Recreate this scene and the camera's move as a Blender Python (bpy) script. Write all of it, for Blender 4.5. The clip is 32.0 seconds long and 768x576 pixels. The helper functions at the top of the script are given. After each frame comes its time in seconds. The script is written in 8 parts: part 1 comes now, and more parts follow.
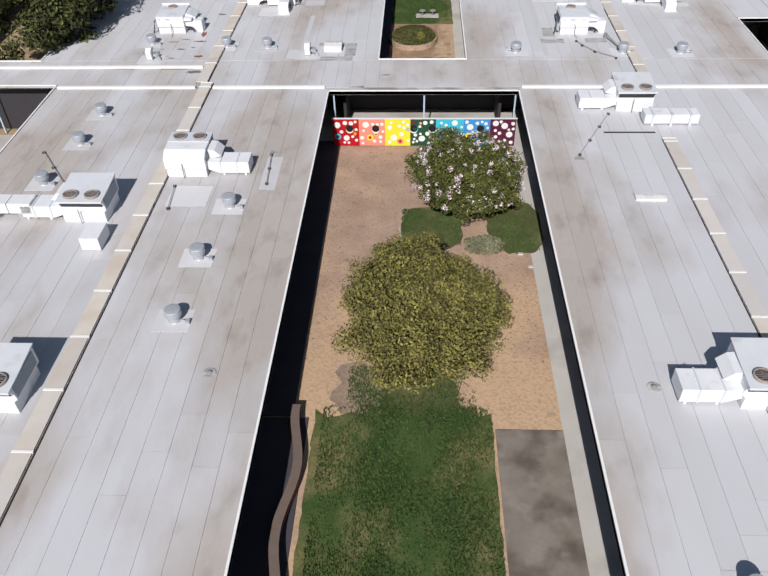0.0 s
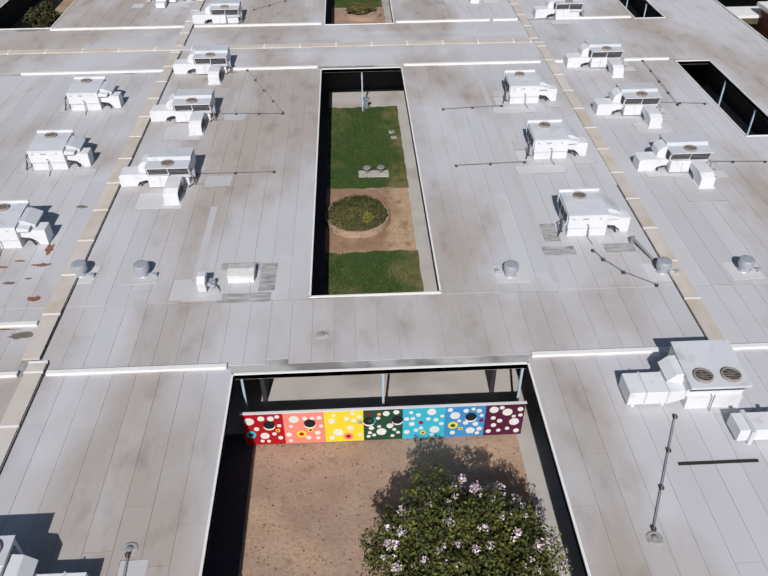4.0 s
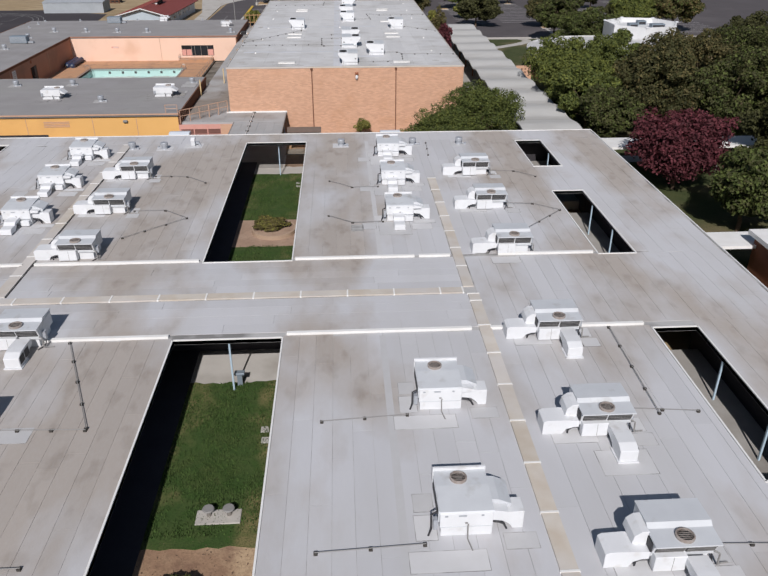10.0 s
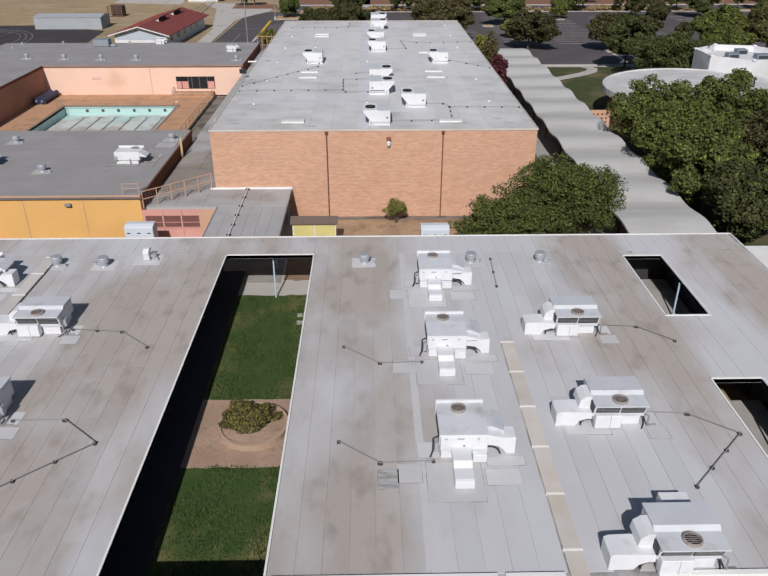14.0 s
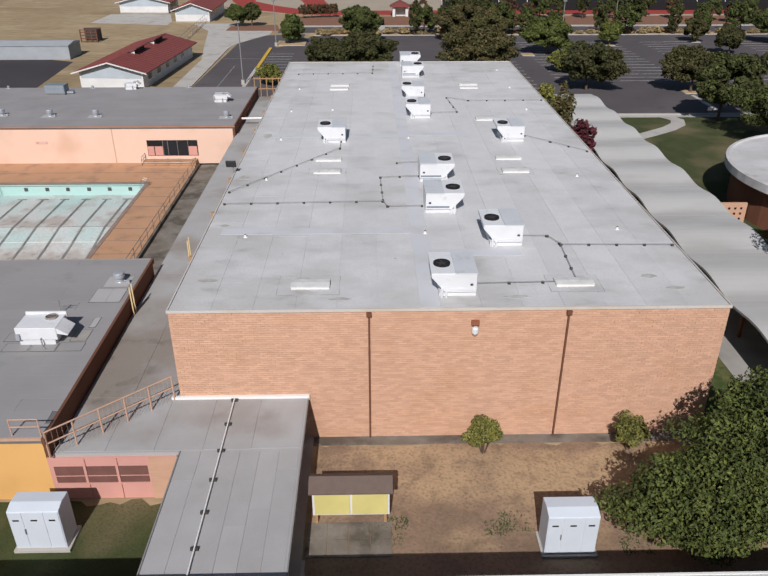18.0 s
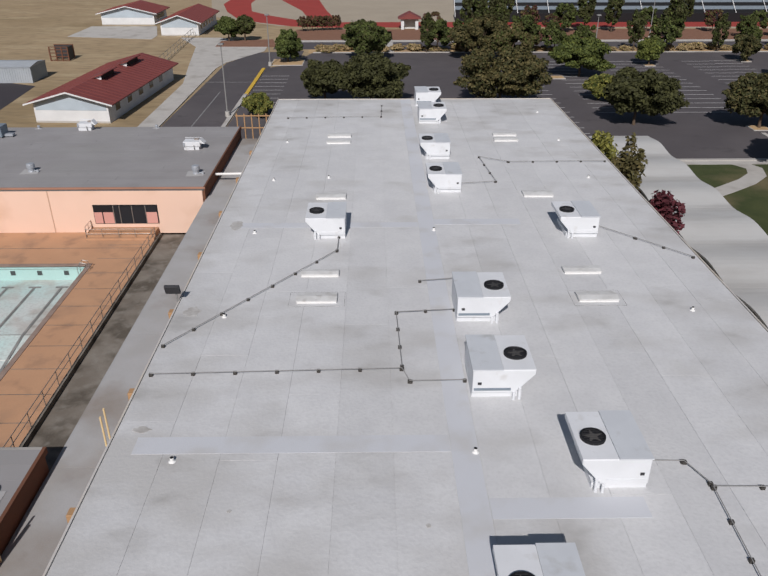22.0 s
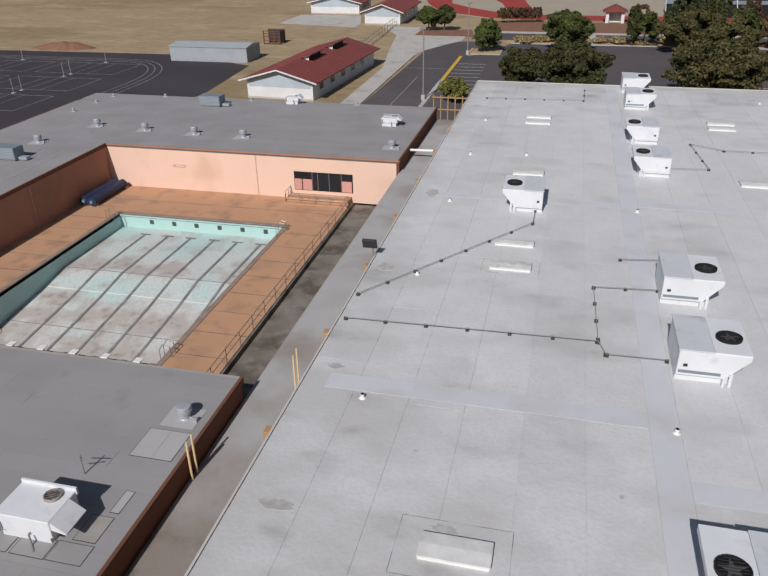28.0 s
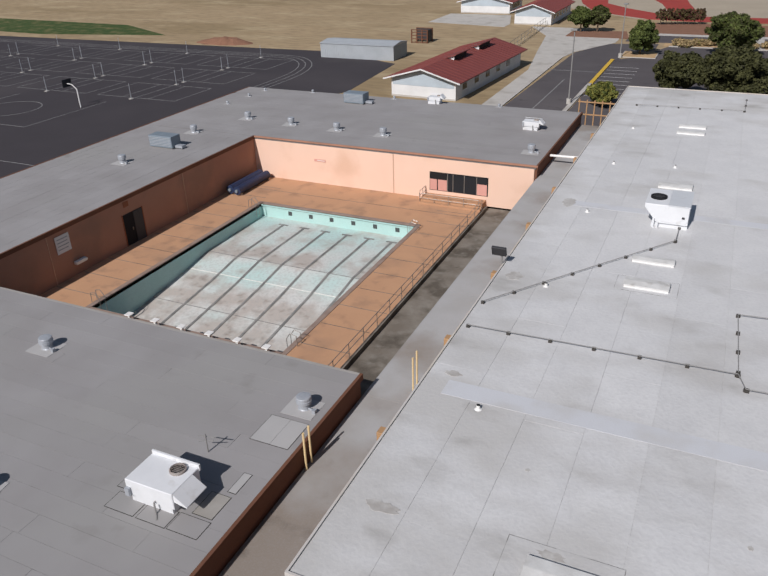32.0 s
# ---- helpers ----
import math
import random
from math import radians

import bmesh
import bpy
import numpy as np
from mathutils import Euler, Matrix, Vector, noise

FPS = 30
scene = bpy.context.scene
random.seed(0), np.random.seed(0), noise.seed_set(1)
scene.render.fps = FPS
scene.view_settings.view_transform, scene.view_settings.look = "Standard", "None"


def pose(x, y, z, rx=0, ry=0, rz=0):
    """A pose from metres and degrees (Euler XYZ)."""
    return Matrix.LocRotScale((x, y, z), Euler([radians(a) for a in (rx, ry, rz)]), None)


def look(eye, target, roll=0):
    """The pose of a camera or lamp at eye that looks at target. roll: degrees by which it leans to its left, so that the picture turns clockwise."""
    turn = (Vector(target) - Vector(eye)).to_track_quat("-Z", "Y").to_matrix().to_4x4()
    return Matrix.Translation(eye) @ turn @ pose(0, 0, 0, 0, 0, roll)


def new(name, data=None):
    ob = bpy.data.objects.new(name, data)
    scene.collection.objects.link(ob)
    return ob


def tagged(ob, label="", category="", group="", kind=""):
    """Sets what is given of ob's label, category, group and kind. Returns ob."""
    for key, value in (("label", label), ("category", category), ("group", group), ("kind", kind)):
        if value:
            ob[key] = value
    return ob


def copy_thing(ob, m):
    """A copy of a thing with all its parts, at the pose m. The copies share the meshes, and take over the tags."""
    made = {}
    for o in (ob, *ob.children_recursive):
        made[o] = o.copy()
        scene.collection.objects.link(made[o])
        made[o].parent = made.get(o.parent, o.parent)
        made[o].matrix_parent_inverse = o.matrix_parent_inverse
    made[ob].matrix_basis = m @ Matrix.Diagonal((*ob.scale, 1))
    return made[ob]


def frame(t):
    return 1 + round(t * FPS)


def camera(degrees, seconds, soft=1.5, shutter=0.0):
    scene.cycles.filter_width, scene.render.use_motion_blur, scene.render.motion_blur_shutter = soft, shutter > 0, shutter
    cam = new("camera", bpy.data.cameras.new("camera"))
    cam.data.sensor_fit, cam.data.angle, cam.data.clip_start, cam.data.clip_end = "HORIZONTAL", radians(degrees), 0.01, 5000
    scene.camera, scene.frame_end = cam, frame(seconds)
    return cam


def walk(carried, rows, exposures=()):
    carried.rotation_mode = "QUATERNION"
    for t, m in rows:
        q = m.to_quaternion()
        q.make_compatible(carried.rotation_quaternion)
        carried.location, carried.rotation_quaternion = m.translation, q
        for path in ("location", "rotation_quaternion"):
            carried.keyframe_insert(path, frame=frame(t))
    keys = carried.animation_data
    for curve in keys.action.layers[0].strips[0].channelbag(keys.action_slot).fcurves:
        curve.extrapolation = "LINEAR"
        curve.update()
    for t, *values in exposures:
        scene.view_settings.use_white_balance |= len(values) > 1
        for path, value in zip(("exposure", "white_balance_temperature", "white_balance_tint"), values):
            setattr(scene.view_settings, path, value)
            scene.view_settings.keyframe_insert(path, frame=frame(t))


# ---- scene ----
cam = camera(55.9, 32.0)
PATH = [
    (0, (-0.378, 4.463, 25.281), (-0.464, 5.966, 23.964), -1.6),
    (0.5, (-0.528, 6.72, 25.321), (-0.611, 8.222, 24.003), -1.5),
    (1, (-0.745, 9.184, 25.327), (-0.824, 10.686, 24.009), -1.4),
    (1.5, (-0.872, 11.924, 25.314), (-0.947, 13.427, 23.996), -1.6),
    (2, (-0.983, 14.873, 25.256), (-1.052, 16.377, 23.94), -1.5),
    (2.5, (-1.009, 18.005, 25.228), (-0.991, 19.51, 23.911), -1.0),
    (3, (-1.017, 21.299, 25.24), (-0.957, 22.803, 23.922), -0.7),
    (3.5, (-0.936, 24.602, 25.377), (-0.872, 26.112, 24.067), -0.7),
    (4, (-0.797, 27.106, 25.471), (-0.728, 28.664, 24.219), -0.4),
    (4.5, (-0.621, 28.296, 25.514), (-0.546, 29.914, 24.342), -0.3),
    (6.5, (0.535, 30.754, 25.835), (0.628, 32.513, 24.887), -0.1),
    (7, (1.483, 31.983, 25.885), (1.577, 33.742, 24.937), 0.0),
    (7.5, (2.702, 33.601, 25.934), (2.794, 35.36, 24.985), -0.0),
    (8, (3.896, 35.52, 26.018), (3.99, 37.277, 25.068), 0.0),
    (8.5, (4.758, 37.759, 25.983), (4.858, 39.517, 25.034), 0.1),
    (9, (5.591, 40.27, 25.908), (5.692, 42.029, 24.962), 0.0),
    (9.5, (6.264, 43.084, 25.814), (6.367, 44.843, 24.867), 0.1),
    (10, (6.779, 46.076, 25.711), (6.883, 47.835, 24.766), 0.1),
    (10.5, (7.137, 49.097, 25.63), (7.228, 50.858, 24.685), 0.1),
    (11, (7.338, 52.279, 25.585), (7.397, 54.041, 24.641), -0.1),
    (11.5, (7.503, 55.618, 25.517), (7.534, 57.38, 24.572), -0.1),
    (12, (7.54, 59.092, 25.402), (7.574, 60.856, 24.459), -0.1),
    (12.5, (7.542, 62.549, 25.378), (7.577, 64.313, 24.437), -0.1),
    (13, (7.54, 66.17, 25.38), (7.572, 67.934, 24.438), -0.1),
    (13.5, (7.435, 69.845, 25.416), (7.467, 71.609, 24.474), -0.1),
    (14, (7.108, 73.361, 25.464), (7.142, 75.125, 24.523), -0.0),
    (14.5, (6.636, 77.02, 25.602), (6.674, 78.784, 24.661), 0.0),
    (16.5, (4.537, 91.982, 25.806), (4.571, 93.748, 24.868), -0.2),
    (17, (4.106, 95.786, 25.881), (4.14, 97.553, 24.944), -0.1),
    (17.5, (3.729, 99.604, 25.969), (3.764, 101.371, 25.033), -0.1),
    (18, (3.428, 103.417, 26.016), (3.464, 105.185, 25.081), -0.0),
    (18.5, (3.228, 107.265, 25.99), (3.262, 109.033, 25.057), -0.1),
    (19, (3.073, 111.16, 25.944), (3.107, 112.929, 25.012), -0.1),
    (19.5, (2.959, 114.968, 25.921), (2.992, 116.736, 24.989), -0.1),
    (20, (2.873, 118.551, 25.955), (2.906, 120.321, 25.024), -0.1),
    (20.5, (2.921, 121.31, 25.893), (2.953, 123.08, 24.962), -0.1),
    (21, (3.036, 122.993, 25.895), (3.068, 124.763, 24.964), -0.1),
    (21.5, (3.169, 123.693, 25.874), (3.201, 125.463, 24.944), -0.0),
    (22, (3.152, 123.79, 25.777), (3.177, 125.561, 24.847), 0.0),
    (22.5, (2.707, 123.716, 25.588), (2.64, 125.485, 24.658), -0.2),
    (23, (2.138, 123.638, 25.367), (2.035, 125.405, 24.436), -0.4),
    (23.5, (1.92, 123.51, 25.133), (1.816, 125.277, 24.202), -0.4),
    (24, (1.891, 123.415, 24.897), (1.787, 125.182, 23.967), -0.3),
    (24.5, (1.906, 123.319, 24.656), (1.786, 125.085, 23.726), -0.3),
    (25, (1.932, 123.288, 24.483), (1.754, 125.05, 23.553), -0.4),
    (25.5, (1.974, 123.245, 24.393), (1.732, 124.999, 23.463), -0.6),
    (26, (1.988, 123.178, 24.334), (1.682, 124.922, 23.405), -0.7),
    (26.5, (1.95, 123.125, 24.23), (1.583, 124.857, 23.3), -0.9),
    (28.5, (1.899, 123.193, 24.095), (1.454, 124.907, 23.166), -1.0),
    (29, (1.877, 123.254, 24.131), (1.406, 124.961, 23.2), -1.1),
    (29.5, (1.889, 123.307, 24.157), (1.406, 125.01, 23.226), -1.1),
    (30, (1.884, 123.337, 24.214), (1.383, 125.035, 23.283), -1.1),
    (30.5, (1.88, 123.383, 24.236), (1.34, 125.069, 23.306), -1.3),
    (31, (1.887, 123.408, 24.233), (1.268, 125.069, 23.306), -1.5),
    (31.5, (1.923, 123.426, 24.256), (1.229, 125.057, 23.33), -1.6),
    (32, (1.973, 123.481, 24.289), (1.211, 125.082, 23.364), -1.8),
]
walk(cam, [(t, look(eye, target, roll)) for t, eye, target, roll in PATH],
     exposures=[(0.0, 0.29), (2.0, 0.24), (4.0, 0.05), (8.0, 0.01), (11.0, -0.03), (14.0, -0.05), (16.5, 0.0), (18.0, 0.0), (20.0, -0.08), (23.0, -0.16), (26.0, -0.14), (30.0, -0.1), (32.0, -0.02)])

# ---------------------------------------------------------------- sun and sky
SUN = Vector((0.16, 1.20, -1.0)).normalized()
elev = math.asin(-SUN.z)
world = bpy.data.worlds.new("sky")
scene.world = world
world.use_nodes = True
wn = world.node_tree
sky = wn.nodes.new("ShaderNodeTexSky")
sky.sky_type = "NISHITA"
sky.sun_disc = False
sky.sun_elevation = elev
sky.sun_rotation = math.atan2(-SUN.x, -SUN.y)
wn.links.new(sky.outputs[0], wn.nodes["Background"].inputs[0])
wn.nodes["Background"].inputs[1].default_value = 0.05
sun = new("sun", bpy.data.lights.new("sun", "SUN"))
sun.data.energy, sun.data.angle, sun.data.color = 4.0, radians(0.53), (1.0, 0.955, 0.935)
sun.matrix_world = look((0, 0, 60), Vector((0, 0, 60)) + SUN)


# ---------------------------------------------------------------- materials
def material(name, base, rough=0.85, metal=0.0, second=None, scale=3.0, amount=0.5, stain=None, stain_scale=0.12,
             stain_at=(0.52, 0.68), bump=0.15, fine=40.0, grain=0.12, stretch=(1, 1, 1), per_object=0.0, per_island=0.0, spots=None, spot_scale=0.6, spot_at=(0.6, 0.72), stain_top=0.75, stain_stretch=(1, 1, 1), gated=False, zone=None, tone=None):
    m = bpy.data.materials.new(name)
    m.use_nodes = True
    nt = m.node_tree
    bsdf = nt.nodes["Principled BSDF"]
    bsdf.inputs["Roughness"].default_value = rough
    bsdf.inputs["Metallic"].default_value = metal
    bsdf.inputs["Specular IOR Level"].default_value = 0.3
    geo = nt.nodes.new("ShaderNodeNewGeometry")
    mp = nt.nodes.new("ShaderNodeMapping")
    mp.inputs["Scale"].default_value = stretch
    nt.links.new(geo.outputs["Position"], mp.inputs["Vector"])

    def noise_node(sc, detail=5.0, vec=mp):
        n = nt.nodes.new("ShaderNodeTexNoise")
        n.inputs["Scale"].default_value = sc
        n.inputs["Detail"].default_value = detail
        nt.links.new(vec.outputs[0], n.inputs["Vector"])
        return n

    def mix(a, b, fac, kind="MIX"):
        x = nt.nodes.new("ShaderNodeMix")
        x.data_type, x.blend_type = "RGBA", kind
        for sock, v in ((x.inputs[6], a), (x.inputs[7], b), (x.inputs[0], fac)):
            if hasattr(v, "is_linked"):
                nt.links.new(v, sock)
            elif isinstance(v, (int, float)):
                sock.default_value = v
            else:
                sock.default_value = (*v, 1)
        return x.outputs[2]

    def ramp(src, lo, hi, top=1.0):
        r = nt.nodes.new("ShaderNodeMapRange")
        r.inputs[1].default_value, r.inputs[2].default_value, r.inputs[4].default_value = lo, hi, top
        nt.links.new(src, r.inputs[0])
        return r.outputs[0]

    n1 = noise_node(scale)
    if tone:
        n1 = tone(nt, geo, n1)
    col = mix(base, second or [c * 0.8 for c in base], ramp(n1.outputs[0], 0.35, 0.65, amount))
    if stain:
        n2 = noise_node(stain_scale, 8.0, geo_vec(nt, geo, stain_stretch))
        if zone:
            n2 = zone(nt, geo, n2)
        col = mix(col, stain, ramp(n2.outputs[0], stain_at[0], stain_at[1], stain_top))
    if spots:
        n4 = noise_node(spot_scale, 6.0, geo_vec(nt, geo, stain_stretch))
        f = ramp(n4.outputs[0], spot_at[0], spot_at[1], 0.65)
        if gated:
            g = nt.nodes.new("ShaderNodeMath")
            g.operation = "MULTIPLY"
            nt.links.new(f, g.inputs[0])
            nt.links.new(ramp(n2.outputs[0], stain_at[0], stain_at[1]), g.inputs[1])
            f = g.outputs[0]
        col = mix(col, spots, f)
    n3 = noise_node(fine, 3.0)
    col = mix(col, [c * (1 - grain * 3) for c in base], ramp(n3.outputs[0], 0.45, 0.75, grain * 4))
    if per_object or per_island:
        src = nt.nodes.new("ShaderNodeObjectInfo").outputs["Random"] if per_object else geo.outputs["Random Per Island"]
        h = nt.nodes.new("ShaderNodeHueSaturation")
        nt.links.new(col, h.inputs["Color"])
        a = per_object or per_island
        r = nt.nodes.new("ShaderNodeMapRange")
        r.inputs[3].default_value, r.inputs[4].default_value = 1 - a, 1 + a
        nt.links.new(src, r.inputs[0])
        nt.links.new(r.outputs[0], h.inputs["Value"])
        col = h.outputs[0]
    nt.links.new(col, bsdf.inputs["Base Color"])
    if bump:
        b = nt.nodes.new("ShaderNodeBump")
        b.inputs["Strength"].default_value = bump
        b.inputs["Distance"].default_value = 0.03
        nt.links.new(n3.outputs[0], b.inputs["Height"])
        nt.links.new(b.outputs[0], bsdf.inputs["Normal"])
    return m


def along(axis, pairs):
    """A zone of dirt and other tone: adds a smooth profile over one world axis to the noise. pairs are (place, amount).
    """
    def build(nt, geo, noise):
        sep = nt.nodes.new("ShaderNodeSeparateXYZ")
        nt.links.new(geo.outputs["Position"], sep.inputs[0])
        curve = nt.nodes.new("ShaderNodeFloatCurve")
        lo, hi = pairs[0][0], pairs[-1][0]
        mr = nt.nodes.new("ShaderNodeMapRange")
        mr.inputs[1].default_value, mr.inputs[2].default_value = lo, hi
        nt.links.new(sep.outputs[axis], mr.inputs[0])
        nt.links.new(mr.outputs[0], curve.inputs["Value"])
        c = curve.mapping.curves[0]
        for k, (x, v) in enumerate(pairs):
            p = ((x - lo) / (hi - lo), v + 0.5)
            if k in (0, len(pairs) - 1):
                c.points[0 if k == 0 else -1].location = p
            else:
                c.points.new(*p)
        curve.mapping.update()
        add = nt.nodes.new("ShaderNodeMath")
        add.operation = "ADD"
        nt.links.new(noise.outputs[0], add.inputs[0])
        nt.links.new(curve.outputs[0], add.inputs[1])
        sub = nt.nodes.new("ShaderNodeMath")
        sub.operation = "SUBTRACT"
        sub.inputs[1].default_value = 0.5
        nt.links.new(add.outputs[0], sub.inputs[0])
        return sub
    return build


def both(first, second):
    """Two dirt zones, one over the other."""
    return lambda nt, geo, noise: second(nt, geo, first(nt, geo, noise))


def geo_vec(nt, geo, stretch=(1, 1, 1)):
    v = nt.nodes.new("ShaderNodeMapping")
    v.inputs["Scale"].default_value = stretch
    nt.links.new(geo.outputs["Position"], v.inputs["Vector"])
    return v


